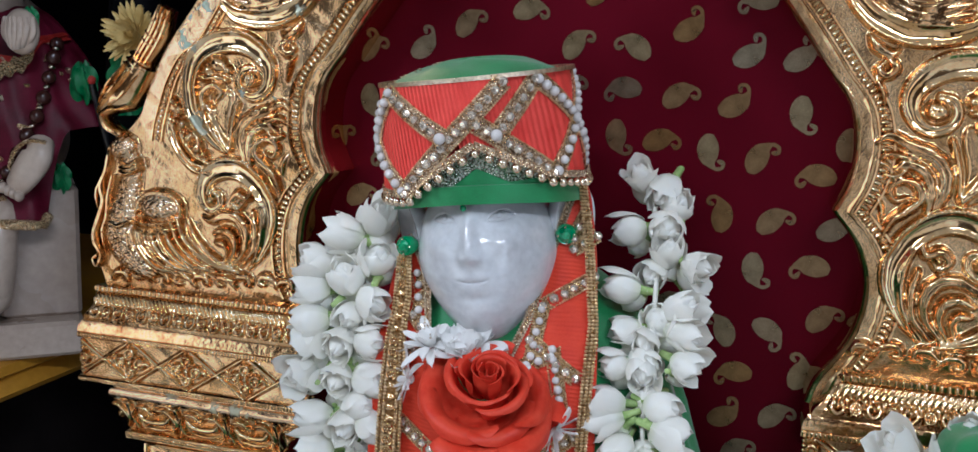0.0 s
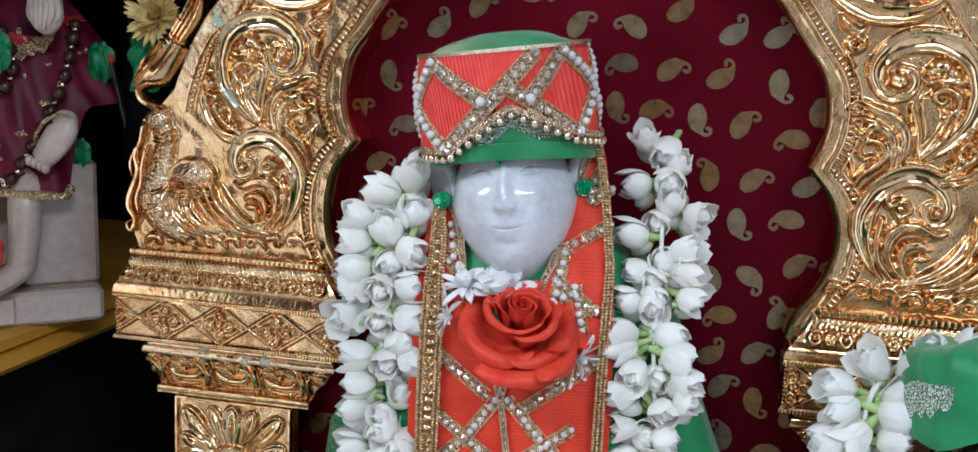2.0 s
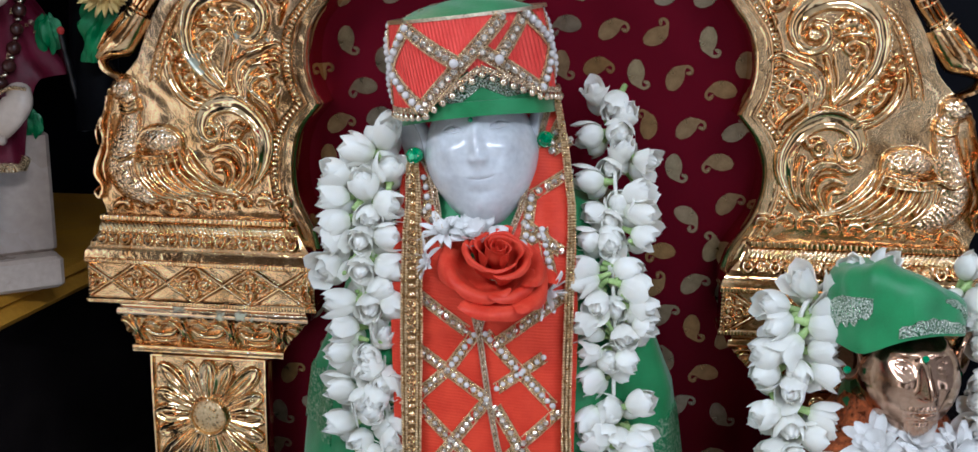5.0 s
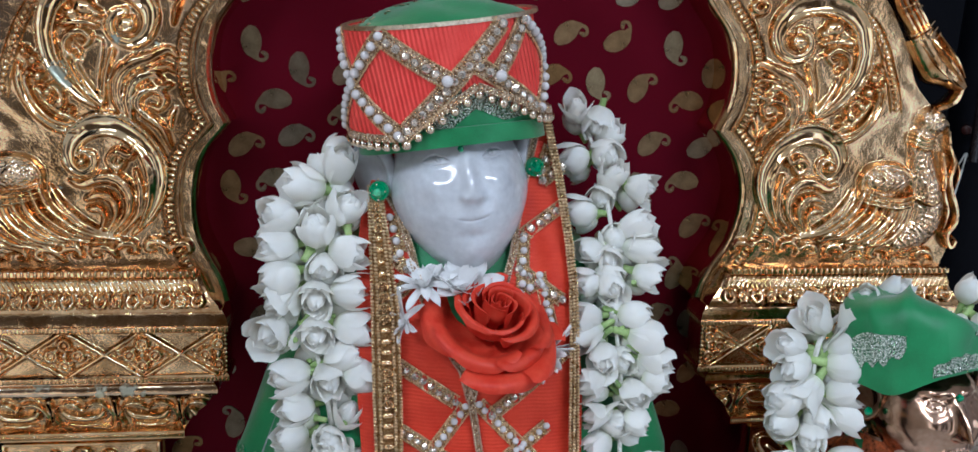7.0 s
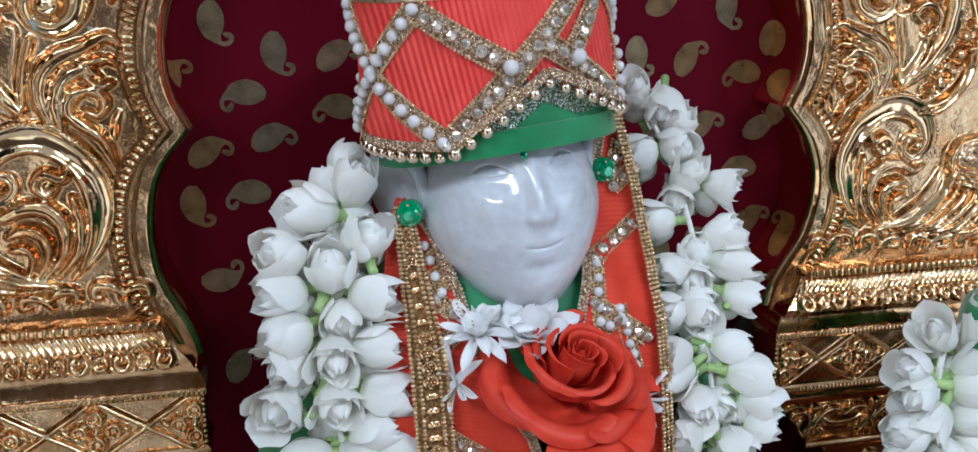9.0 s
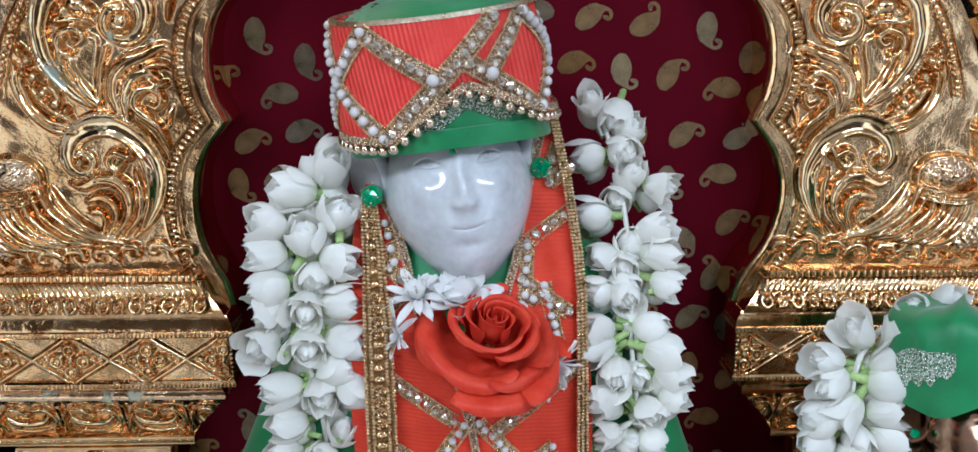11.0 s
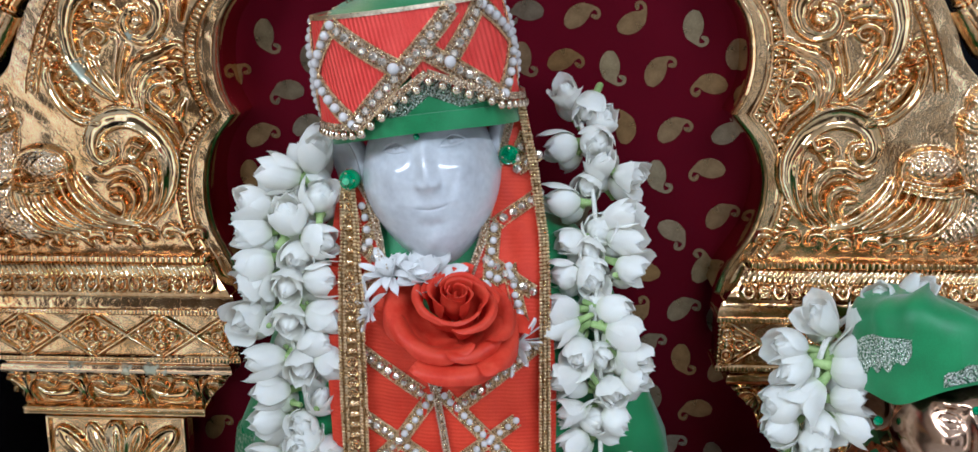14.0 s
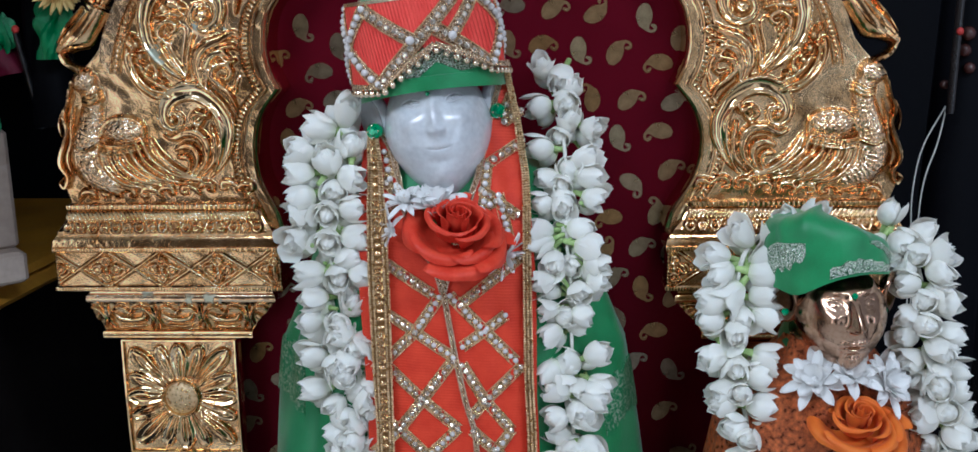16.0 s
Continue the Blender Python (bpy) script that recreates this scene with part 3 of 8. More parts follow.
class Side:
    """Carving on one side; u runs outwards from the throne's middle."""

    def __init__(self, sign):
        self.s = sign
        self.top = THRONE

    def p(self, u, z, y=YF):
        return Vector((CX + self.s * u, y, z))

    def line(self, pts, n, y=YF):
        flat = smooth_line([(a, 0, b) for a, b in pts], n)
        return [self.p(q.x, q.z, y + q.y) for q in flat]

    def board(self, name, outline, y0, y1, material_):
        loops = [[self.p(a, b, y) for a, b in outline] for y in (y1, y0)]
        return part(name, loft(Shape(), loops), material_, self.top, smooth=30)

    def block(self, name, levels, material_, back_=-0.024, label=""):
        """Stacked outlines: z, inner u, outer u, front y."""
        loops = []
        for z, a, b, y in levels:
            loops.append([self.p(a, z, y), self.p(b, z, y), self.p(b, z, back_), self.p(a, z, back_)])
        return part(name, loft(Shape(), loops), material_, self.top, label, smooth=28)

    def scroll(self, pts, w, h=0.0035, n=40, y=YF, name="scroll", material_=None, taper=(0.6, 1.0, 0.5)):
        a, b, c = taper

        def width(s):
            return w * ((a + (b - a) * s / 0.4) if s < 0.4 else (b + (c - b) * (s - 0.4) / 0.6))

        line_ = self.line(pts, n, y)
        sh = sweep(Shape(), line_, width, lambda s: 1.35 * h * (0.75 + 0.25 * math.sin(math.pi * s)), n=10)
        return part(name, sh, material_ or GOLD, self.top)

    def leaf(self, pts, w, h=0.004, n=18, name="leaf", y=YF):
        """A pointed leaf with lobes and a raised rib."""
        line_ = self.line(pts, n, y)
        sh = sweep(Shape(), line_, lambda s: max(0.0004, w * math.sin(math.pi * min(1.0, 0.12 + 0.9 * s)) ** 0.8 * (1 + 0.18 * math.cos(s * 22))), lambda s: 1.35 * h * (1.0 - 0.45 * s), n=10)
        sweep(sh, [q + Vector((0, -1.35 * h * (1 - 0.45 * k / (n - 1)) * 0.9, 0)) for k, q in enumerate(line_)], w * 0.16, h * 0.25, n=6)
        return part(name, sh, GOLD, self.top)

    def beads(self, pts, step, r, y=YF, name="bead_border", squash=1.0, turn=False):
        sh = Shape()
        line_ = even_line([(a, 0, b) for a, b in pts], step)
        for k, q in enumerate(line_):
            t = (line_[min(k + 1, len(line_) - 1)] - line_[max(k - 1, 0)]).normalized()
            a = math.atan2(t.z, t.x * self.s)
            m = Matrix.Translation(self.p(q.x, q.z, y)) @ Matrix.Rotation(-a, 4, "Y") @ Matrix.Diagonal((r * squash, r, r * (1.7 if turn else 1.0), 1))
            sh.add(BALL_SMALL[0], BALL_SMALL[1], m)
        return part(name, sh, GOLD_SMOOTH, self.top)


RIM = [(0.1000, 1.3480), (0.1130, 1.3320), (0.1240, 1.3170), (0.1345, 1.3020), (0.1465, 1.2850), (0.1505, 1.2640), (0.1485, 1.2460), (0.1420, 1.2310), (0.1555, 1.2133), (0.1612, 1.1910), (0.1580, 1.1650), (0.1450, 1.1400), (0.1410, 1.1265)]
OUTER = [(0.3010, 1.1500), (0.3040, 1.1640), (0.2990, 1.2000), (0.2930, 1.2310), (0.2870, 1.2430), (0.2790, 1.2500), (0.2690, 1.2620), (0.2640, 1.2760), (0.2560, 1.2920), (0.2460, 1.3080), (0.2330, 1.3240), (0.2150, 1.3480)]


def rim_line(part_, d=0.0):
    """The rim in two arcs that meet in a cusp."""
    a = smooth_line([(u + d, 0, z) for u, z in RIM[:8]], 36)
    b = smooth_line([(u + d * min(1.0, max(0.0, (z - 1.135) / 0.05)), 0, z) for u, z in RIM[7:]], 30)
    return a + b[1:] if part_ == "all" else a if part_ == "upper" else b


def side_outline(sign):
    """The carved board's outline: rim, foot and outer edge."""
    return [(q.x + 0.003, q.z) for q in rim_line("all", sign * 0.0035)] + [(0.145, 1.118), (0.300, 1.118)] + [(q.x, q.z) for q in smooth_line([(u, 0, z) for u, z in OUTER], 40)]


class Relief:
    """A beaten sheet: heights on a fine grid, raised stroke by stroke; each stroke becomes a part of its own."""

    def __init__(self, u0, u1, z0, z1, step=0.0005, base=lambda z: YF - 0.0004 + 0 * z):
        self.STEP, self.U0, self.Z0, self.base = step, u0, z0, base
        self.NU, self.NZ = int((u1 - u0) / step) + 1, int((z1 - z0) / step) + 1
        self.h = np.zeros((self.NZ, self.NU))
        self.label = np.zeros((self.NZ, self.NU), int)
        self.kinds = [("ground", None)]
        self.u, self.z = np.meshgrid(self.U0 + self.STEP * np.arange(self.NU), self.Z0 + self.STEP * np.arange(self.NZ))

    def raise_(self, win, f, label):
        if not f.size:
            return
        over = f > self.h[win] + (0.0002 if label != self.label[win].max() else 0.0)
        self.h[win] = np.maximum(self.h[win], f)
        self.label[win][over] = label

    def add(self, name, material_=None):
        self.kinds.append((name, material_))
        return len(self.kinds) - 1

    def window(self, us, zs, w):
        i0, i1 = int((min(us) - w - self.U0) / self.STEP), int((max(us) + w - self.U0) / self.STEP) + 2
        j0, j1 = int((min(zs) - w - self.Z0) / self.STEP), int((max(zs) + w - self.Z0) / self.STEP) + 2
        return (slice(max(0, j0), max(1, min(self.NZ, j1))), slice(max(0, i0), max(1, min(self.NU, i1))))

    def stroke(self, pts, h, kind="round", name="scroll", material_=None, w=None, lift=0.0, label=None, ripple=0.0, waves=0.0, lobes=0.0):
        """pts: u, z and half width. kind: the section across."""
        line_ = smooth_line([(q[0], q[2] if len(q) > 2 else w, q[1]) for q in pts], 10 * len(pts))
        win = self.window([p.x for p in line_], [p.z for p in line_], (1 + 0.5 * lobes) * max(p.y for p in line_))
        u, z = self.u[win], self.z[win]
        best, along, side = np.full(u.shape, 9.0), np.zeros(u.shape), np.zeros(u.shape)
        wide = max(p.y for p in line_)
        run, total = 0.0, sum((b - a).length for a, b in zip(line_, line_[1:]))
        for a, b in zip(line_, line_[1:]):
            du, dz = b.x - a.x, b.z - a.z
            l2 = du * du + dz * dz + 1e-12
            t = np.clip(((u - a.x) * du + (z - a.z) * dz) / l2, 0, 1)
            width = np.maximum(0.0003, a.y + (b.y - a.y) * t)
            q = np.hypot(u - a.x - t * du, z - a.z - t * dz) / width
            near = q < best
            best[near] = q[near]
            along[near] = (run + t * math.sqrt(l2))[near]
            side[near] = np.sign((u - a.x) * dz - (z - a.z) * du)[near]
            run += math.sqrt(l2)
        if lobes:
            best = best / (1 - lobes + lobes * 1.5 * np.abs(np.sin(along * waves + 0.9 * np.clip(best, 0, 1.5))))
        q = np.clip(best, 0, 1)
        size = np.interp(along, np.linspace(0, total, len(line_)), [max(0.25, (p.y / wide)) ** 0.5 for p in line_])
        dome = np.sqrt(1 - q * q)
        if kind == "trough":
            f = np.where(q < 0.78, 0.46 + 0.22 * (q / 0.78) ** 2, 0.86) * np.sqrt(np.clip(1 - ((q - 0.84) / 0.16).clip(0, 1) ** 2, 0, 1))
            f = f + 0.10 * np.exp(-((q - 0.66) / 0.05) ** 2)
        elif kind == "leaf":
            f = dome * (1 - 0.20 * np.exp(-(q / 0.24) ** 2))
        elif kind == "flat":
            f = 1 - q ** 5
        elif kind == "half":
            f = np.where(side * 1.0 > 0, dome, dome * (1 - 0.5 * q))
        else:
            f = dome
        f = f * h * size
        if ripple:
            f = f + ripple * dome * np.sin(along * waves + 1.6 * q * side)
        f = np.where(best < 1, f + lift * np.minimum(1, 3 * (1 - q)), 0.0)
        self.raise_(win, f, self.add(name, material_) if label is None else label)
        return line_

    def dome(self, c, ru, rz, h, name="boss", material_=None, cells=0.0, label=None, lift=0.0):
        win = self.window([c[0]], [c[1]], max(ru, rz))
        u, z = self.u[win] - c[0], self.z[win] - c[1]
        q = np.hypot(u / ru, z / rz)
        f = np.where(q < 1, lift + h * np.sqrt(np.clip(1 - q * q, 0, 1)), 0.0)
        if cells:
            f = f + np.where(q < 0.9, 0.0008 * np.sin(u * cells + 0.6 * np.sin(z * cells)) * np.sin(z * cells * 1.1), 0.0)
        self.raise_(win, f, self.add(name, material_) if label is None else label)

    def build(self, k, outline, ground, seed, passes=6, scale=0.95):
        rnd = np.random.RandomState(seed)
        h = self.h.copy()
        stipple = rnd.normal(0, 1, h.shape)
        rough = np.array([1.0 if kind[0] in ("ground", "stippled_leaf") else 0.18 for kind in self.kinds])[self.label]
        slow = 0.00035 * np.sin(self.u * 190 + 2.2 * np.sin(self.z * 150)) * np.sin(self.z * 170 + 1.7 * np.sin(self.u * 120 + seed))
        for _ in range(passes):
            h[1:-1, 1:-1] = 0.5 * h[1:-1, 1:-1] + 0.125 * (h[:-2, 1:-1] + h[2:, 1:-1] + h[1:-1, :-2] + h[1:-1, 2:])
        soft = stipple.copy()
        soft[1:-1, 1:-1] = 0.4 * stipple[1:-1, 1:-1] + 0.15 * (stipple[:-2, 1:-1] + stipple[2:, 1:-1] + stipple[1:-1, :-2] + stipple[1:-1, 2:])
        h = scale * h + 0.000055 * rough * soft + slow
        # inside the outline; points just outside slide onto it
        poly = np.array(outline)
        a, b = poly, np.roll(poly, -1, axis=0)
        inside = np.zeros(h.shape, bool)
        for p, q in zip(a, b):
            cross = (p[1] > self.z) != (q[1] > self.z)
            inside ^= cross & (self.u < (q[0] - p[0]) * (self.z - p[1]) / (q[1] - p[1] + 1e-12) + p[0])
        some = inside[:-1, :-1] | inside[1:, :-1] | inside[:-1, 1:] | inside[1:, 1:]
        uu, zz = self.u.copy(), self.z.copy()
        use = np.zeros(h.shape, bool)
        for dj, di in ((0, 0), (0, 1), (1, 0), (1, 1)):
            use[dj:dj + some.shape[0], di:di + some.shape[1]] |= some
        for j, i in zip(*np.nonzero(use & ~inside)):
            d = b - a
            t = np.clip(((uu[j, i] - a[:, 0]) * d[:, 0] + (zz[j, i] - a[:, 1]) * d[:, 1]) / (d ** 2).sum(1), 0, 1)
            c = a + d * t[:, None]
            n = np.argmin((c[:, 0] - uu[j, i]) ** 2 + (c[:, 1] - zz[j, i]) ** 2)
            uu[j, i], zz[j, i] = c[n]
            h[j, i] = 0.0
        y = self.base(self.z) - h
        gz, gu = np.gradient(-y, self.STEP)
        normal = np.stack([-gu * k.s, -np.ones_like(h), -gz], -1)
        normal /= np.linalg.norm(normal, axis=-1)[..., None]
        face_label = np.maximum(np.maximum(self.label[:-1, :-1], self.label[1:, :-1]), np.maximum(self.label[:-1, 1:], self.label[1:, 1:]))
        number = np.arange(h.size).reshape(h.shape)
        for label, (name, material_) in enumerate(self.kinds):
            jj, ii = np.nonzero(some & (face_label == label))
            if not len(jj):
                continue
            quads = np.stack([number[jj, ii], number[jj, ii + 1], number[jj + 1, ii + 1], number[jj + 1, ii]], 1)
            if k.s < 0:
                quads = quads[:, ::-1]
            used, flat = np.unique(quads, return_inverse=True)
            co = np.stack([CX + k.s * uu.ravel()[used], y.ravel()[used], zz.ravel()[used]], 1)
            me = bpy.data.meshes.new(name)
            me.from_pydata(co.tolist(), [], flat.reshape(-1, 4).tolist())
            me.materials.append(material_ or (ground if label == 0 else GOLD))
            me.shade_smooth()
            me.normals_split_custom_set_from_vertices(normal.reshape(-1, 3)[used].tolist())
            tagged(put(name, me, k.top), kind="stuff" if label == 0 else "")


def relief(k, outline, sign):
    """Two volutes, acanthus, a berry sprig, a bird and low foliage, beaten up from one sheet."""
    r = Relief(0.1380, 0.3130, 1.1460, 1.3520)
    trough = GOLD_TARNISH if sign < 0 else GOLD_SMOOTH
    # ---- bird
    r.stroke([(0.2791, 1.2345, 0.0070), (0.2760, 1.2275, 0.0070), (0.2778, 1.2170, 0.0080), (0.2805, 1.2047, 0.0095), (0.2847, 1.1921, 0.0110), (0.2856, 1.1806, 0.0115), (0.2802, 1.1699, 0.0110), (0.2680, 1.1620, 0.0080)], 0.0092, "round", "bird_body", GOLD_SCALE, ripple=0.00035, waves=1900)
    r.dome((0.2815, 1.2385), 0.0098, 0.0092, 0.0105, "bird_head", GOLD_SCALE, 1500)
    r.stroke([(0.2860, 1.2400, 0.0040), (0.2910, 1.2370, 0.0030), (0.2920, 1.2320, 0.0014)], 0.0085, "round", "beak")
    r.dome((0.2845, 1.2405), 0.0016, 0.0016, 0.0024, "bird_eye", GOLD_SMOOTH, lift=0.0092)
    for d in (0.0, 0.0026, 0.0052):
        r.stroke([(0.2700 - 0.2 * d, 1.2312 - d, 0.0011), (0.2760, 1.2275 - d, 0.0014), (0.2840, 1.2290 - d, 0.0011)], 0.0104, "round", "collar_ring", GOLD_SMOOTH)
    r.stroke([(0.2900, 1.1909, 0.0012), (0.2834, 1.1881, 0.0015), (0.2748, 1.1921, 0.0012)], 0.0118, "round", "collar_ring", GOLD_SMOOTH)
    r.stroke([(0.2700, 1.1800, 0.014), (0.2560, 1.1745, 0.0125), (0.2400, 1.1700, 0.009), (0.2230, 1.1660, 0.005), (0.2080, 1.1645, 0.002)], 0.0055, "round", "tail_bed")
    top_, low_ = [(0.2400, 1.1935), (0.2345, 1.1822), (0.2194, 1.1703), (0.2025, 1.1655)], [(0.2836, 1.1824), (0.2811, 1.1719), (0.2728, 1.1619), (0.2583, 1.1576)]
    for j in range(9):
        f = j / 8
        mid = [(a[0] + (b[0] - a[0]) * f, a[1] + (b[1] - a[1]) * f) for a, b in zip(top_, low_)]
        wide = (0.0024, 0.0026, 0.0022, 0.0010)
        r.stroke([(p[0], p[1], q) for p, q in zip(mid, wide)], 0.0094 - 0.0016 * f, "half" if j % 2 else "round", "tail_feather", GOLD_SMOOTH if j % 2 == 0 else None, ripple=0.00028 if j % 2 else 0.0, waves=2300)
    r.stroke([(0.2358, 1.1953, 0.0014), (0.2330, 1.1875, 0.0032), (0.2265, 1.1784, 0.0041), (0.2155, 1.1706, 0.0036), (0.2000, 1.1649, 0.0017)], 0.0062, "leaf", "tail_feather")
    r.dome((0.2562, 1.2020), 0.0160, 0.0102, 0.0105, "wing", GOLD_SCALE, 1500)
    r.stroke([(0.2727, 1.1972, 0.0012), (0.2696, 1.2063, 0.0015), (0.2593, 1.2115, 0.0016), (0.2464, 1.2104, 0.0015), (0.2401, 1.2037, 0.0014), (0.2403, 1.1957, 0.0012)], 0.0070, "round", "wing_band", GOLD_SMOOTH)
    for d in (0.0, 0.0030, 0.0058):
        r.stroke([(0.2742, 1.1932 - d, 0.0010), (0.2644, 1.1915 - d, 0.0015), (0.2514, 1.1926 - d, 0.0015), (0.2395, 1.1957 - d, 0.0010)], 0.0112 - 0.15 * d, "round", "wing_band", GOLD_SMOOTH)
    # ---- upper volute and the leaf that it holds
    UP = [(0.2066, 1.2382, 0.0009), (0.2179, 1.2475, 0.0034), (0.2278, 1.2593, 0.0044), (0.2321, 1.2706, 0.0050), (0.2323, 1.2828, 0.0054), (0.2286, 1.2943, 0.0062), (0.2201, 1.3028, 0.0068), (0.2084, 1.3069, 0.0070), (0.1956, 1.3065, 0.0069), (0.1855, 1.3016, 0.0062), (0.1788, 1.2938, 0.0053), (0.1780, 1.2849, 0.0044), (0.1822, 1.2777, 0.0036), (0.1894, 1.2744, 0.0030), (0.1967, 1.2771, 0.0026), (0.1996, 1.2833, 0.0024), (0.1970, 1.2894, 0.0023), (0.1914, 1.2912, 0.0021)]
    r.stroke(UP, 0.0074, "trough", "scroll_band", trough)
    r.dome((0.1905, 1.2845), 0.0052, 0.0050, 0.0088, "scroll_eye", GOLD_SMOOTH)
    r.stroke([(0.1870, 1.2880, 0.0010), (0.1858, 1.2840, 0.0012), (0.1885, 1.2808, 0.0012), (0.1930, 1.2815, 0.0010), (0.1945, 1.2850, 0.0008)], 0.0098, "round", "scroll_eye")
    r.stroke([(0.2048, 1.2402, 0.0006), (0.2099, 1.2518, 0.0038), (0.2110, 1.2601, 0.0062), (0.2095, 1.2675, 0.0064), (0.2065, 1.2735, 0.0040)], 0.0030, "flat", "stippled_leaf", GOLD_STIPPLE)
    for pts in ([(0.2057, 1.2402), (0.2152, 1.2500), (0.2203, 1.2589), (0.2235, 1.2675)], [(0.2052, 1.2414), (0.2129, 1.2532), (0.2174, 1.2622), (0.2190, 1.2680)]):
        r.stroke(pts, 0.0062, "round", "leaf_rib", GOLD_SMOOTH, w=0.0019)
    r.stroke([(0.2043, 1.2422), (0.2032, 1.2549), (0.2005, 1.2645), (0.1985, 1.2700)], 0.0048, "round", "leaf_rib", GOLD_SMOOTH, w=0.0016)
    for c, a, h in (((0.2125, 1.2925), 0.0066, 0.0076), ((0.2188, 1.2890), 0.0044, 0.0066), ((0.2062, 1.2895), 0.0040, 0.0062), ((0.2228, 1.2845), 0.0034, 0.0056)):
        r.dome(c, a, a * 0.85, h, "bud")
    r.stroke([(0.2250, 1.2830, 0.0010), (0.2190, 1.2845, 0.0020), (0.2120, 1.2850, 0.0022), (0.2060, 1.2835, 0.0014)], 0.0070, "leaf", "leaf")
    r.stroke([(0.2154, 1.2645, 0.0014), (0.2225, 1.2692, 0.0020), (0.2222, 1.2762, 0.0026), (0.2150, 1.2803, 0.0026), (0.2098, 1.2763, 0.0022), (0.2135, 1.2722, 0.0016), (0.2172, 1.2742, 0.0010)], 0.0076, "leaf", "leaf_curl")
    # ---- lower volute, its second eye and the fan of leaves under it
    LOW = [(0.1927, 1.1677, 0.0009), (0.1835, 1.1789, 0.0028), (0.1774, 1.1923, 0.0042), (0.1765, 1.2048, 0.0050), (0.1807, 1.2153, 0.0056), (0.1884, 1.2240, 0.0062), (0.1984, 1.2295, 0.0066), (0.2084, 1.2300, 0.0066), (0.2182, 1.2254, 0.0058), (0.2240, 1.2169, 0.0049), (0.2240, 1.2082, 0.0040), (0.2185, 1.2036, 0.0030), (0.2128, 1.2074, 0.0026), (0.2132, 1.2129, 0.0024), (0.2180, 1.2140, 0.0018)]
    r.stroke(LOW, 0.0078, "trough", "scroll_band", trough)
    r.stroke([(0.1890, 1.1720, 0.0010), (0.1830, 1.1870, 0.0016), (0.1826, 1.2030, 0.0018), (0.1870, 1.2150, 0.0016), (0.1940, 1.2215, 0.0010)], 0.0072, "round", "leaf_rib", GOLD_SMOOTH)
    r.dome((0.2178, 1.2095), 0.0040, 0.0040, 0.0086, "scroll_eye", GOLD_SMOOTH)
    r.stroke([(0.1895, 1.2195, 0.0014), (0.1922, 1.2125, 0.0024), (0.1990, 1.2148, 0.0026), (0.2032, 1.2098, 0.0024), (0.1990, 1.2056, 0.0020), (0.1952, 1.2090, 0.0012)], 0.0080, "leaf", "leaf_curl")
    r.dome((0.1982, 1.2100), 0.0026, 0.0026, 0.0074, "scroll_eye", GOLD_SMOOTH)
    for pts, h in (([(0.2047, 1.1677, 0.0010), (0.1950, 1.1797, 0.0027), (0.1938, 1.1908, 0.0038), (0.1995, 1.1990, 0.0042), (0.2088, 1.2003, 0.0036), (0.2186, 1.1962, 0.0026), (0.2255, 1.1985, 0.0010)], 0.0070), ([(0.2073, 1.1683, 0.0010), (0.2013, 1.1791, 0.0022), (0.2022, 1.1872, 0.0030), (0.2089, 1.1908, 0.0030), (0.2165, 1.1882, 0.0018)], 0.0078), ([(0.2100, 1.1704, 0.0010), (0.2075, 1.1778, 0.0016), (0.2099, 1.1826, 0.0025), (0.2155, 1.1827, 0.0018)], 0.0070), ([(0.1990, 1.1685, 0.0010), (0.1890, 1.1800, 0.0024), (0.1872, 1.1930, 0.0026), (0.1895, 1.2040, 0.0014)], 0.0062)):
        r.stroke(pts, h, "leaf", "acanthus_leaf", waves=420, lobes=0.10)
    # ---- acanthus towards the cusp
    for pts, h, kind in (([(0.1944, 1.2359, 0.0024), (0.1972, 1.2465, 0.0042), (0.1956, 1.2560, 0.0048), (0.1886, 1.2628, 0.0046), (0.1789, 1.2668, 0.0036), (0.1696, 1.2712, 0.0026), (0.1645, 1.2672, 0.0012)], 0.0066, "leaf"), ([(0.1905, 1.2335, 0.0018), (0.1912, 1.2441, 0.0031), (0.1874, 1.2536, 0.0035), (0.1797, 1.2576, 0.0030), (0.1732, 1.2546, 0.0012)], 0.0076, "leaf"), ([(0.1840, 1.2610, 0.0010), (0.1770, 1.2610, 0.0024), (0.1700, 1.2620, 0.0020), (0.1660, 1.2590, 0.0008)], 0.0064, "round"), ([(0.1810, 1.2560, 0.0010), (0.1740, 1.2510, 0.0020), (0.1690, 1.2520, 0.0014)], 0.0060, "round"), ([(0.1696, 1.2161, 0.0008), (0.1740, 1.2280, 0.0020), (0.1811, 1.2345, 0.0026), (0.1868, 1.2406, 0.0026), (0.1842, 1.2474, 0.0026), (0.1768, 1.2493, 0.0022), (0.1722, 1.2445, 0.0020), (0.1752, 1.2390, 0.0015), (0.1804, 1.2406, 0.0010)], 0.0078, "leaf"), ([(0.1700, 1.2280, 0.0006), (0.1690, 1.2350, 0.0012), (0.1670, 1.2400, 0.0006)], 0.0036, "round")):
        r.stroke(pts, h, kind, "acanthus_leaf", waves=420, lobes=0.10)
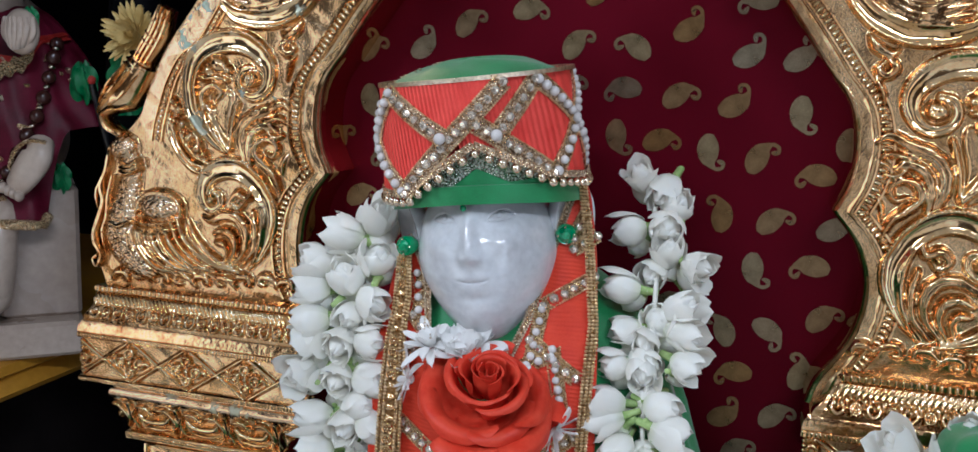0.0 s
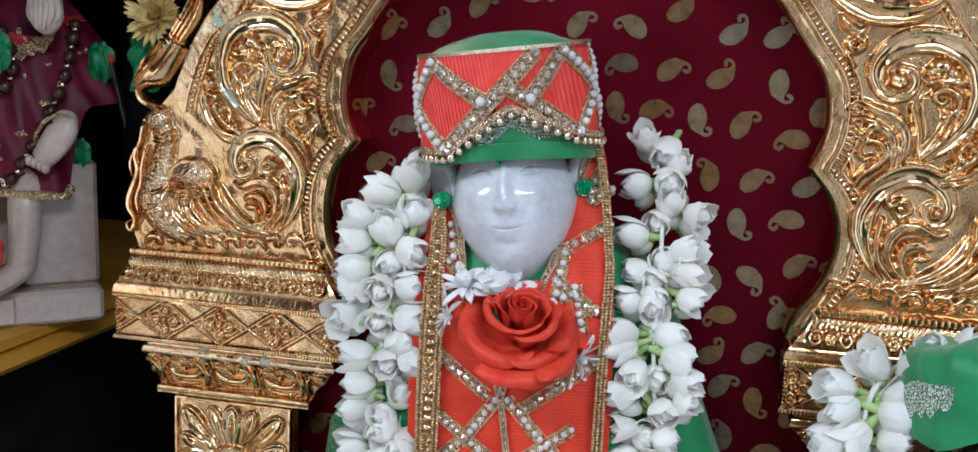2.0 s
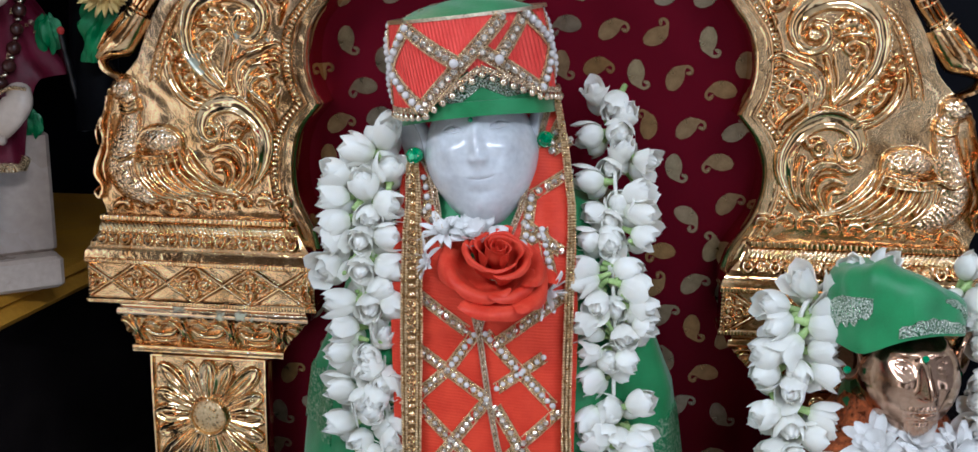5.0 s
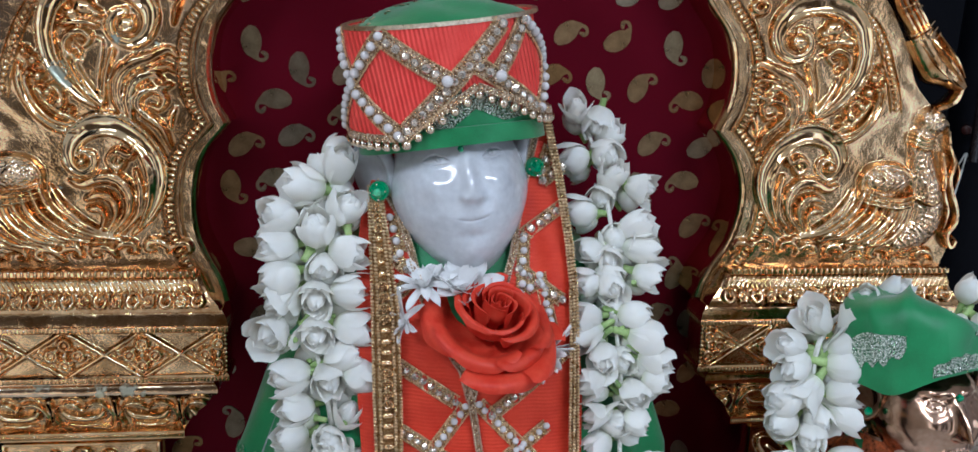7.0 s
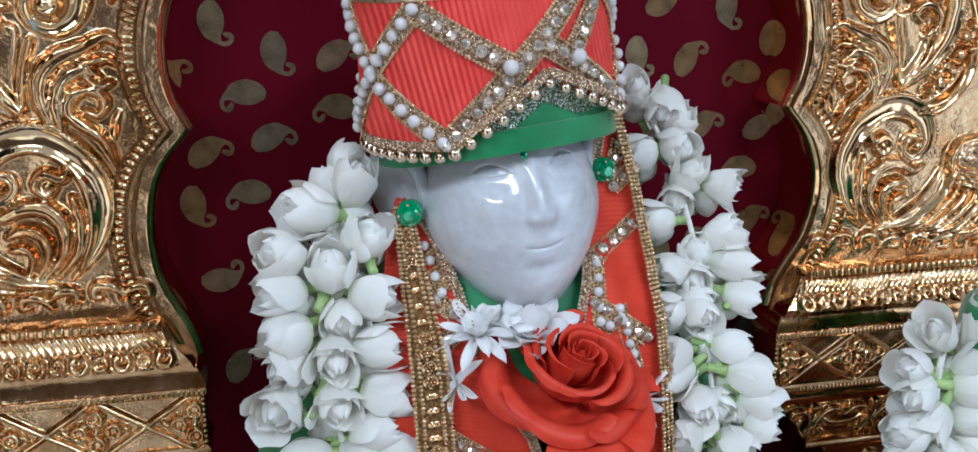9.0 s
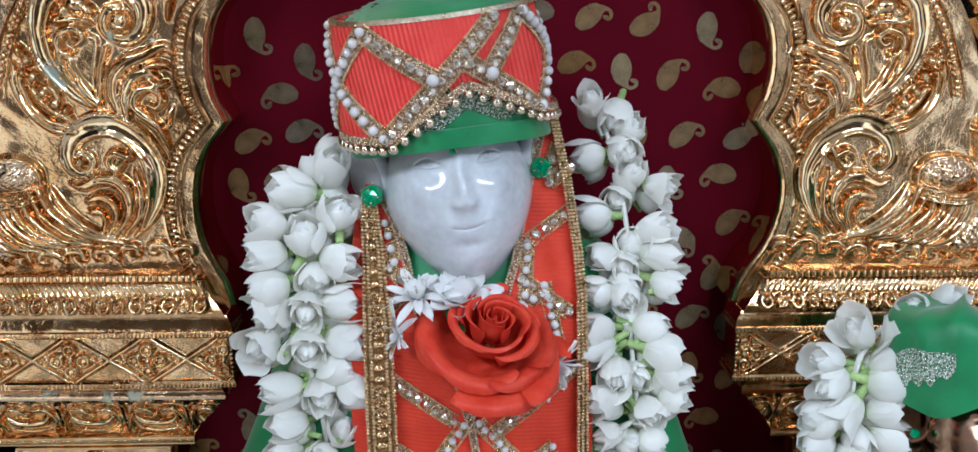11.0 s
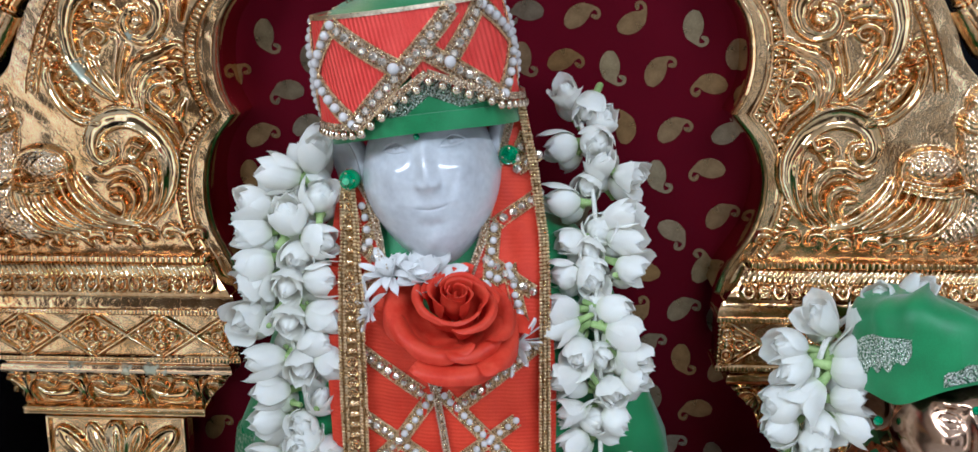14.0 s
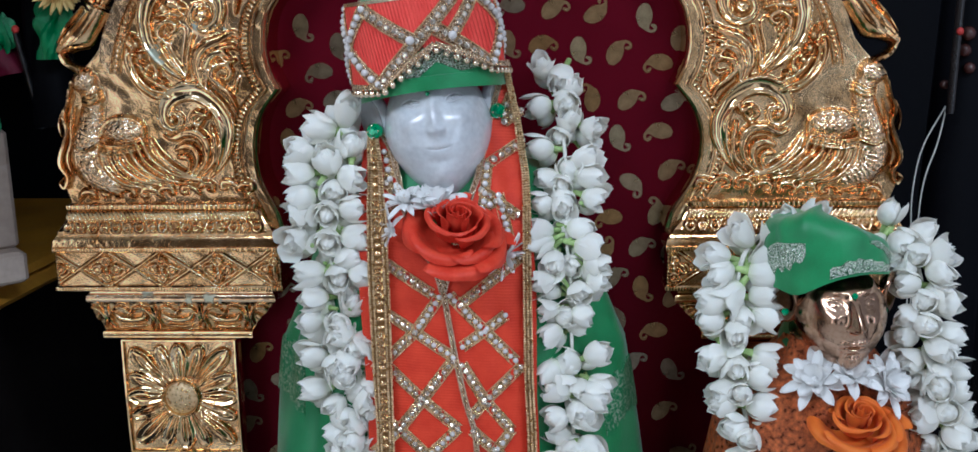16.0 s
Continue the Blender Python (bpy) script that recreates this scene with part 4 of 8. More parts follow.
    # ---- berry sprig beside the outer beads
    for pts, h in (([(0.2200, 1.2262), (0.2300, 1.2272), (0.2400, 1.2345), (0.2462, 1.2440), (0.2486, 1.2530), (0.2475, 1.2610)], 0.0048), ([(0.2210, 1.2290), (0.2323, 1.2325), (0.2400, 1.2405), (0.2440, 1.2500), (0.2446, 1.2570)], 0.0056), ([(0.2190, 1.2320), (0.2278, 1.2361), (0.2350, 1.2427), (0.2386, 1.2492)], 0.0058)):
        r.stroke(pts, h, "round", "leaf_rib", GOLD_SMOOTH, w=0.0020)
    for u, z, a in ((0.2398, 1.2640, 0.0036), (0.2373, 1.2552, 0.0036), (0.2333, 1.2470, 0.0034), (0.2276, 1.2410, 0.0040), (0.2437, 1.2690, 0.0028), (0.2425, 1.2575, 0.0024), (0.2225, 1.2375, 0.0026)):
        r.dome((u, z), a, a * 1.15, 0.0072, "berry")
    r.stroke([(0.2300, 1.2380, 0.0010), (0.2260, 1.2440, 0.0018), (0.2290, 1.2500, 0.0018), (0.2340, 1.2520, 0.0008)], 0.0066, "leaf", "leaf_curl")
    # ---- foliage above the upper volute
    r.stroke([(0.1430, 1.3460, 0.0030), (0.1500, 1.3360, 0.0050), (0.1600, 1.3270, 0.0058), (0.1730, 1.3215, 0.0060), (0.1870, 1.3205, 0.0056), (0.2000, 1.3230, 0.0046), (0.2090, 1.3290, 0.0030)], 0.0072, "trough", "scroll_band", trough)
    for d in (0.0, 0.0060, 0.0120):
        r.stroke([(0.1560 + 0.6 * d, 1.3420 + 0.1 * d, 0.0018), (0.1680 + 0.5 * d, 1.3320 + 0.3 * d, 0.0032), (0.1850, 1.3275 + 0.7 * d, 0.0034), (0.2000, 1.3310 + 0.8 * d, 0.0018)], 0.0064, "leaf", "acanthus_leaf")
    for pts in ([(0.1560, 1.3200, 0.0012), (0.1600, 1.3140, 0.0030), (0.1660, 1.3110, 0.0022), (0.1700, 1.3130, 0.0010)], [(0.1650, 1.3090, 0.0012), (0.1690, 1.3045, 0.0028), (0.1650, 1.3005, 0.0026), (0.1610, 1.3040, 0.0018), (0.1640, 1.3070, 0.0010)], [(0.1600, 1.3000, 0.0008), (0.1640, 1.2930, 0.0018), (0.1660, 1.2850, 0.0008)]):
        r.stroke(pts, 0.0066, "leaf", "leaf_curl")
    # ---- low foliage along the foot
    rnd = random.Random(31)
    for j in range(9):
        u, a, w_ = 0.166 + 0.0150 * j, rnd.uniform(0.0042, 0.0058), 1 if j % 2 else -1
        z = 1.1572 - 0.0030 * max(0.0, (u - 0.20) / 0.1) + rnd.uniform(-0.0008, 0.0008)
        if j < 3:
            z += 0.003
        r.stroke([(u - w_ * 1.9 * a, z - 0.5 * a, 0.0012), (u - w_ * 0.8 * a, z + 0.6 * a, 0.0024), (u + w_ * 0.6 * a, z + 0.6 * a, 0.0024), (u + w_ * 0.9 * a, z - 0.3 * a, 0.0018), (u + w_ * 0.1 * a, z - 0.4 * a, 0.0010)], 0.0056, "leaf", "leaf_curl")
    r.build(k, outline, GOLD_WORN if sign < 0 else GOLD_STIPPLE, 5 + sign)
    # bead edging on the volutes' outer lips
    for table, n0, n1 in ((UP, 1, 13), (LOW, 3, 11)):
        fine = smooth_line([(q[0], q[2], q[1]) for q in table[n0:n1]], 90)
        cu, cz = (sum(p.x for p in fine) / 90, sum(p.z for p in fine) / 90)
        edge_ = []
        for a, b in zip(fine, fine[1:]):
            du, dz = b.x - a.x, b.z - a.z
            l = math.hypot(du, dz)
            nu, nz = -dz / l, du / l
            if nu * (a.x - cu) + nz * (a.z - cz) < 0:
                nu, nz = -nu, -nz
            edge_.append((a.x + nu * a.y * 0.90, a.z + nz * a.y * 0.90))
        k.beads(edge_[::6], 0.0019, 0.0008, YF - 0.0056, "bead_edging")


def ring_stroke(r, c, rad, w, h, name):
    r.stroke([(c[0] + rad * math.cos(a), c[1] + rad * math.sin(a), w) for a in [2 * math.pi * i / 8 for i in range(9)]], h, "round", name)


def frame_of(u0, u1, z0, z1):
    return [(u0, z0), (u1, z0), (u1, z1), (u0, z1)]


def lozenge_relief(k):
    """Crossing ribs with a four-petalled rosette in each lozenge."""
    r = Relief(0.1425, 0.3111, 1.0868, 1.1136, 0.0004, lambda z: -0.0482 + 0 * z)
    half, mid = 0.0211, 1.0999
    for j in range(-1, 5):
        u = 0.1886 + 2 * half * (j - 0.5)
        for z0, z1 in ((1.0860, 1.1140), (1.1140, 1.0860)):
            r.stroke([(u - half, z0, 0.0014), (u, mid, 0.0014), (u + half, z1, 0.0014)], 0.0026, "round", "lozenge_rib", GOLD_SMOOTH)
    for j in range(-1, 5):
        u = 0.1886 + 2 * half * j
        for a in (0, 90, 180, 270):
            e, f = math.cos(radians(a)), math.sin(radians(a))
            c = (u + 0.0072 * e, mid + 0.0062 * f)
            r.dome(c, 0.0046, 0.0042, 0.0020, "rosette_petal")
            ring_stroke(r, c, 0.0030, 0.0015, 0.0042, "rosette_petal")
            r.stroke([(u + 0.0100 * e - 0.002 * f, mid + 0.0086 * f - 0.002 * e, 0.0006), (u + 0.0128 * e, mid + 0.0098 * f, 0.0014), (u + 0.0145 * e + 0.0015 * f, mid + 0.0098 * f + 0.0018 * e, 0.0006)], 0.0026, "round", "rosette_tip")
        for a in (38, 142, 218, 322):
            r.dome((u + 0.0058 * math.cos(radians(a)), mid + 0.0052 * math.sin(radians(a))), 0.0017, 0.0017, 0.0030, "rosette_bud")
        r.dome((u, mid), 0.0024, 0.0024, 0.0046, "rosette_boss", GOLD_SMOOTH)
    r.build(k, frame_of(0.1430, 0.3105, 1.0872, 1.1130), GOLD_STIPPLE, 3, 3, 1.0)


def heart_relief(k):
    """A row of heart-shaped leaves on the hollow moulding under the band."""
    r = Relief(0.1500, 0.2920, 1.0495, 1.0716, 0.0004, lambda z: -0.0364 - 0.0076 * np.clip((z - 1.0495) / 0.0221, 0, 1) ** 1.4)
    for j in range(-1, 4):
        c = 0.1886 + 0.0362 * j
        r.stroke([(c - 0.0140, 1.0520, 0.0011), (c - 0.0162, 1.0600, 0.0015), (c - 0.0115, 1.0680, 0.0017), (c - 0.0045, 1.0684, 0.0017), (c, 1.0638, 0.0013), (c + 0.0045, 1.0684, 0.0017), (c + 0.0115, 1.0680, 0.0017), (c + 0.0162, 1.0600, 0.0015), (c + 0.0140, 1.0520, 0.0011)], 0.0052, "round", "heart_edge", GOLD_SMOOTH)
        r.stroke([(c - 0.0112, 1.0625, 0.0018), (c - 0.0080, 1.0590, 0.0030), (c, 1.0580, 0.0030), (c + 0.0080, 1.0590, 0.0030), (c + 0.0112, 1.0625, 0.0018)], 0.0056, "round", "heart_pillow", GOLD_SMOOTH)
        r.stroke([(c - 0.0090, 1.0532, 0.0010), (c, 1.0522, 0.0016), (c + 0.0090, 1.0532, 0.0010)], 0.0030, "round", "heart_foot")
        r.stroke([(c + 0.0181, 1.0510, 0.0010), (c + 0.0181, 1.0600, 0.0016), (c + 0.0181, 1.0700, 0.0024)], 0.0044, "leaf", "leaf_sprout")
    line_ = [(0.1700, 1.0496), (0.2845, 1.0496), (0.2868, 1.0560), (0.2905, 1.0716), (0.1512, 1.0716), (0.1562, 1.0650), (0.1650, 1.0560)]
    r.build(k, line_, GOLD_STIPPLE, 4, 3, 1.0)


def gadroon_relief(k):
    """Slanting flutes over a row of small ringed blossoms."""
    r = Relief(0.1500, 0.3035, 1.1268, 1.1446, 0.0004, lambda z: -0.0506 + 0.0064 * np.clip((z - 1.1290) / 0.0150, 0, 1))
    for j in range(48):
        u = 0.1535 + 0.0031 * j
        r.stroke([(u, 1.1372, 0.0012), (u + 0.0022, 1.1405, 0.0015), (u + 0.0052, 1.1444, 0.0011)], 0.0026, "round", "flute", GOLD_SMOOTH)
    for j in range(17):
        u = 0.1570 + 0.0088 * j
        if j % 2:
            ring_stroke(r, (u, 1.1322), 0.0027, 0.0012, 0.0034, "blossom")
            r.dome((u, 1.1322), 0.0015, 0.0015, 0.0040, "blossom")
            r.dome((u - 0.0022, 1.1285), 0.0014, 0.0012, 0.0028, "blossom")
            r.dome((u + 0.0022, 1.1285), 0.0014, 0.0012, 0.0028, "blossom")
        else:
            r.stroke([(u - 0.0022, 1.1350, 0.0010), (u - 0.0030, 1.1315, 0.0016), (u, 1.1288, 0.0020), (u + 0.0030, 1.1315, 0.0016), (u + 0.0022, 1.1350, 0.0010)], 0.0036, "round", "leaf_cup")
            r.dome((u, 1.1335), 0.0017, 0.0020, 0.0042, "leaf_cup", GOLD_SMOOTH)
    r.build(k, [(0.1500, 1.1272), (0.3030, 1.1272), (0.3030, 1.1320), (0.3000, 1.1440), (0.1575, 1.1440), (0.1530, 1.1350)], GOLD, 6, 3, 1.0)


def flower_relief(k, low, top):
    """A large many-petalled flower that fills a square panel."""
    r = Relief(0.1850, 0.2732, low, top, 0.0005, lambda z: -0.0345 + 0 * z)
    cu, cz = 0.2290, (low + top) / 2
    for n, off, wide, h in ((8, 22.5, 0.0060, 0.0050), (8, 0.0, 0.0074, 0.0064)):
        for i in range(n):
            a = radians(off + 45 * i)
            e, f = math.cos(a), math.sin(a)
            reach = min(0.054, 0.0420 / max(abs(e), abs(f))) * (1.0 if off == 0 else 0.97)
            at = lambda t: (cu + e * (0.0120 + (reach - 0.0120) * t), cz + f * (0.0120 + (reach - 0.0120) * t))
            r.stroke([(*at(0.0), wide * 0.40), (*at(0.35), wide * 0.72), (*at(0.68), wide), (*at(0.86), wide * 0.80), (*at(0.93), wide * 0.45)], h, "trough", "petal", GOLD_SMOOTH)
            r.stroke([(*at(0.05), 0.0010), (*at(0.40), 0.0016), (*at(0.66), 0.0020), (*at(0.80), 0.0010)], h * 0.95, "round", "petal_rib")
    r.dome((cu, cz), 0.0136, 0.0136, 0.0030, "flower_disc")
    ring_stroke(r, (cu, cz), 0.0140, 0.0018, 0.0080, "boss_ring")
    r.build(k, frame_of(0.1855, 0.2725, low + 0.0005, top - 0.0005), GOLD_STIPPLE, 8, 3, 1.0)
    boss = Shape()
    grid(boss, lambda u, v: k.p(cu + 0.0124 * v * math.cos(6.2832 * u), cz + 0.0124 * v * math.sin(6.2832 * u), -0.0375 - 0.0050 * math.sqrt(max(0.0, 1 - 0.8 * v * v)) + 0.00035 * (abs(math.sin(1500 * 0.0124 * v * math.cos(6.2832 * u + 0.6))) + abs(math.sin(1500 * 0.0124 * v * math.sin(6.2832 * u + 0.6))))), 72, 24)
    part("flower_boss", boss, GOLD_CORD, k.top, "cross-hatched round boss")


def build_side(sign):
    k = Side(sign)
    # board behind the carving
    outline = side_outline(sign)
    k.board("carved_board", outline, YF, YF + 0.012, GOLD_STIPPLE)
    relief(k, outline, sign)
    # polished rim: a hollow cheek that slopes in and back from a lip beside the beads
    for piece in ("upper", "lower"):
        line_ = rim_line(piece, sign * 0.0035)
        prof = ((0.0, 0.0105), (0.0, 0.0050), (0.0006, 0.0032), (0.0018, 0.0022), (0.0050, 0.0009), (0.0080, -0.0005), (0.0088, -0.0008), (0.0095, -0.0002), (0.0102, 0.0008))
        loops = [[k.p(q.x + d, q.z, YF + y) for q in line_] for d, y in prof]
        sh, m_ = Shape(), len(line_)
        sh.add([p for l in loops for p in l], [(i * m_ + j, i * m_ + j + 1, (i + 1) * m_ + j + 1, (i + 1) * m_ + j) for i in range(len(prof) - 1) for j in range(m_ - 1)])
        part("rim", sh, GOLD_SMOOTH, k.top, "polished plain gilt rim", smooth=50)
        sh = Shape()
        sh.add([k.p(q.x + 0.0003, q.z, YF + y) for y in (0.0100, 0.0356) for q in line_], [(j, j + 1, m_ + j + 1, m_ + j) for j in range(m_ - 1)])
        part("rim_return", sh, GOLD_MIRROR, k.top, "mirror-bright inner cheek of the rim", smooth=50)
        sh = Shape()
        sweep(sh, [k.p(q.x + 0.0116, q.z, YF - 0.0005) for q in line_], 0.0009, 0.0018, n=6)
        sweep(sh, [k.p(q.x + 0.0188, q.z, YF - 0.0002) for q in line_], 0.0010, 0.0024, n=6)
        part("fillet", sh, GOLD_SMOOTH, k.top)
        k.beads([(q.x + 0.0147, q.z) for q in line_], 0.0034, 0.0017, YF - 0.0014, "bead_border", 0.9, True)
    # outer border of round beads between two fillets
    N_ = [(0.2060, 1.3330), (0.2232, 1.3076), (0.2365, 1.2977), (0.2456, 1.2838), (0.2514, 1.2697), (0.2562, 1.2556), (0.2587, 1.2435)]
    k.beads(N_, 0.0034, 0.0017, YF - 0.001)
    for d in (-0.0034, 0.0036):
        k.scroll([(u + d, z) for u, z in N_], 0.0008, 0.0016, 30, name="fillet", material_=GOLD_SMOOTH, taper=(1, 1, 1))
    if sign < 0:
        # bare strip outside the beads where the gilding has gone
        strip = [(u + 0.0046, z) for u, z in N_] + [(0.2710, 1.2560), (0.2650, 1.2730), (0.2570, 1.2895), (0.2470, 1.3055), (0.2340, 1.3215), (0.2200, 1.3330)]
        k.board("worn_edge", strip, YF - 0.0006, YF, GOLD_FLAKED)
    # outer edge: trailing ribbon and the bent limb above the bird
    k.scroll([(0.2925, 1.2330), (0.2945, 1.2230), (0.2985, 1.2130), (0.2965, 1.2040), (0.2985, 1.1960), (0.3035, 1.1840), (0.3040, 1.1760), (0.2995, 1.1680), (0.3030, 1.1600), (0.3062, 1.1640), (0.3035, 1.1670)], 0.0030, 0.0058, 60)
    k.scroll([(0.2905, 1.2200), (0.2935, 1.2060), (0.2945, 1.1940), (0.2985, 1.1830), (0.2975, 1.1720)], 0.0019, 0.0050, 36)
    k.scroll([(0.2985, 1.2190), (0.3025, 1.2080), (0.3020, 1.1980)], 0.0016, 0.0044, 20)
    for d in (-0.0034, -0.0012, 0.0012, 0.0034):
        k.scroll([(0.2485 + d, 1.3260 + 0.5 * d), (0.2540 + d * 1.15, 1.3109 + 0.5 * d), (0.2634 + d * 1.1, 1.2970 + 0.6 * d), (0.2704 + d * 0.7, 1.2880 + 0.5 * d)], 0.0021, 0.0072 - 0.4 * abs(d), 24, name="limb", taper=(0.8, 1.0, 0.9), material_=GOLD if abs(d) > 0.002 else GOLD_SMOOTH)
    for q in ((0.2560, 1.3085), (0.2585, 1.3045)):
        k.scroll([(q[0] - 0.005, q[1] - 0.003), (q[0], q[1] - 0.0005), (q[0] + 0.005, q[1] + 0.0035)], 0.0011, 0.0072, 10, name="bangle", taper=(1, 1, 1))
    k.scroll([(0.2660, 1.2915), (0.2790, 1.2745), (0.2880, 1.2670), (0.2960, 1.2600)], 0.0128, 0.0100, 30, name="limb", taper=(0.70, 1.0, 0.30))
    for d in (-0.0045, 0.0, 0.0045):
        k.scroll([(0.2700 + d, 1.2880 + d * 0.8), (0.2810 + d, 1.2745 + d * 0.8), (0.2920 + d * 0.6, 1.2640 + d * 0.5)], 0.0016, 0.0132 - 0.6 * abs(d), 16, name="limb_fold")
    k.scroll([(0.2976, 1.2605), (0.2920, 1.2511), (0.2828, 1.2464)], 0.0034, 0.0060, 16, name="limb", taper=(0.7, 1.0, 0.9))
    for q in ((0.2705, 1.2875), (0.2680, 1.2905), (0.2655, 1.2940)):
        k.scroll([(q[0] - 0.006, q[1] - 0.004), (q[0], q[1]), (q[0] + 0.006, q[1] + 0.005)], 0.0012, 0.0086, 10, name="anklet", taper=(1, 1, 1))
    # cornice, from the top down
    k.block("rope_ledge", [(1.1440, 0.160, 0.298, -0.046), (1.1455, 0.158, 0.300, -0.048), (1.1480, 0.158, 0.300, -0.048), (1.1490, 0.160, 0.298, -0.046)], GOLD)
    k.beads([(0.159, 1.1468), (0.299, 1.1468)], 0.0024, 0.0014, -0.048, "rope_border", 0.8, True)
    k.block("cavetto", [(1.1250, 0.1445, 0.3085, -0.050), (1.1290, 0.1460, 0.3070, -0.0505), (1.1350, 0.1520, 0.3030, -0.0465), (1.1445, 0.1560, 0.3000, -0.044)], GOLD)
    gadroon_relief(k)
    k.block("top_fillet", [(1.1165, 0.1410, 0.3120, -0.0505), (1.1175, 0.1405, 0.3125, -0.0512), (1.1215, 0.1412, 0.3118, -0.0508), (1.1255, 0.1440, 0.3090, -0.0485)], GOLD)
    k.block("lozenge_band", [(1.0830, 0.1425, 0.3110, -0.048), (1.1168, 0.1425, 0.3110, -0.048)], GOLD_STIPPLE)
    for z in (1.1150, 1.0850):
        k.block("band_fillet", [(z - 0.0022, 0.1412, 0.3124, -0.0500), (z - 0.0012, 0.1405, 0.3130, -0.0510), (z + 0.0012, 0.1405, 0.3130, -0.0510), (z + 0.0022, 0.1412, 0.3124, -0.0500)], GOLD)
        k.beads([(0.1415, z), (0.3120, z)], 0.0014, 0.0009, -0.0509, "rope_border", 0.9, True)
    for u in (0.1425, 0.3110):
        k.beads([(u, 1.0870), (u, 1.1130)], 0.0024, 0.0013, -0.0486, "rope_border", 0.85)
    lozenge_relief(k)
    k.block("neck_fillet", [(1.0715, 0.1510, 0.2905, -0.0432), (1.0722, 0.1494, 0.2921, -0.0448), (1.0736, 0.1484, 0.2930, -0.0458), (1.0756, 0.1480, 0.2934, -0.0463), (1.0776, 0.1484, 0.2930, -0.0459), (1.0790, 0.1494, 0.2921, -0.0450), (1.0797, 0.1506, 0.2909, -0.0437), (1.0815, 0.1506, 0.2909, -0.0437), (1.0832, 0.1490, 0.2925, -0.0452)], GOLD_PAINTED_SHEEN if sign < 0 else GOLD_SMOOTH)
    k.block("cyma", [(1.0490, 0.1690, 0.2850, -0.0360), (1.0560, 0.1650, 0.2870, -0.0375), (1.0650, 0.1560, 0.2900, -0.0420), (1.0718, 0.1510, 0.2910, -0.0436)], GOLD_STIPPLE)
    heart_relief(k)
    k.block("lower_fillet", [(1.0415, 0.1720, 0.2800, -0.0375), (1.0440, 0.1690, 0.2850, -0.0410), (1.0485, 0.1690, 0.2850, -0.0410), (1.0495, 0.1710, 0.2830, -0.0390)], GOLD_SMOOTH)
    k.beads([(0.170, 1.0460), (0.284, 1.0460)], 0.0014, 0.0009, -0.0409, "rope_border", 0.9, True)
    # shaft with a large flower in a square panel, repeated down to the altar
    k.block("shaft", [(ALTAR, 0.1840, 0.2740, -0.0340), (1.0420, 0.1840, 0.2740, -0.0340)], GOLD_STIPPLE)
    for top in (1.0400, 0.9440):
        low = top - 0.092
        for a, b in (((0.1850, top), (0.2730, top)), ((0.1850, low), (0.2730, low)), ((0.1850, low), (0.1850, top)), ((0.2730, low), (0.2730, top))):
            k.scroll([a, ((a[0] + b[0]) / 2, (a[1] + b[1]) / 2), b], 0.0018, 0.0032, 12, y=-0.0340, name="panel_frame", taper=(1, 1, 1), material_=GOLD_SMOOTH)
        flower_relief(k, low, top)
    k.block("plinth", [(ALTAR, 0.1760, 0.2820, -0.0420), (ALTAR + 0.040, 0.1760, 0.2820, -0.0420), (ALTAR + 0.046, 0.1800, 0.2780, -0.0380)], GOLD_SMOOTH)


for sign in (-1, 1):
    build_side(sign)

# the arch that closes the throne above
sh = Shape()
inner = [(0.100, 1.3480), (0.080, 1.3850), (0.045, 1.4120), (0.0, 1.4220)]
outer = [(0.210, 1.3480), (0.185, 1.4100), (0.110, 1.4750), (0.0, 1.5000)]
full_in = smooth_line([(CX - u, 0, z) for u, z in inner] + [(CX + u, 0, z) for u, z in inner[-2::-1]], 40)
full_out = smooth_line([(CX - u, 0, z) for u, z in outer] + [(CX + u, 0, z) for u, z in outer[-2::-1]], 40)
loft(sh, [[(a.x, -0.036, a.z), (b.x, -0.036, b.z), (b.x, -0.024, b.z), (a.x, -0.024, a.z)] for a, b in zip(full_in, full_out)])
part("arch_board", sh, GOLD_STIPPLE, THRONE)
part("arch_rim", sweep(Shape(), [p + Vector((0, -0.038, 0.004)) for p in full_in], 0.0046, 0.0055, n=12), GOLD_SMOOTH, THRONE)

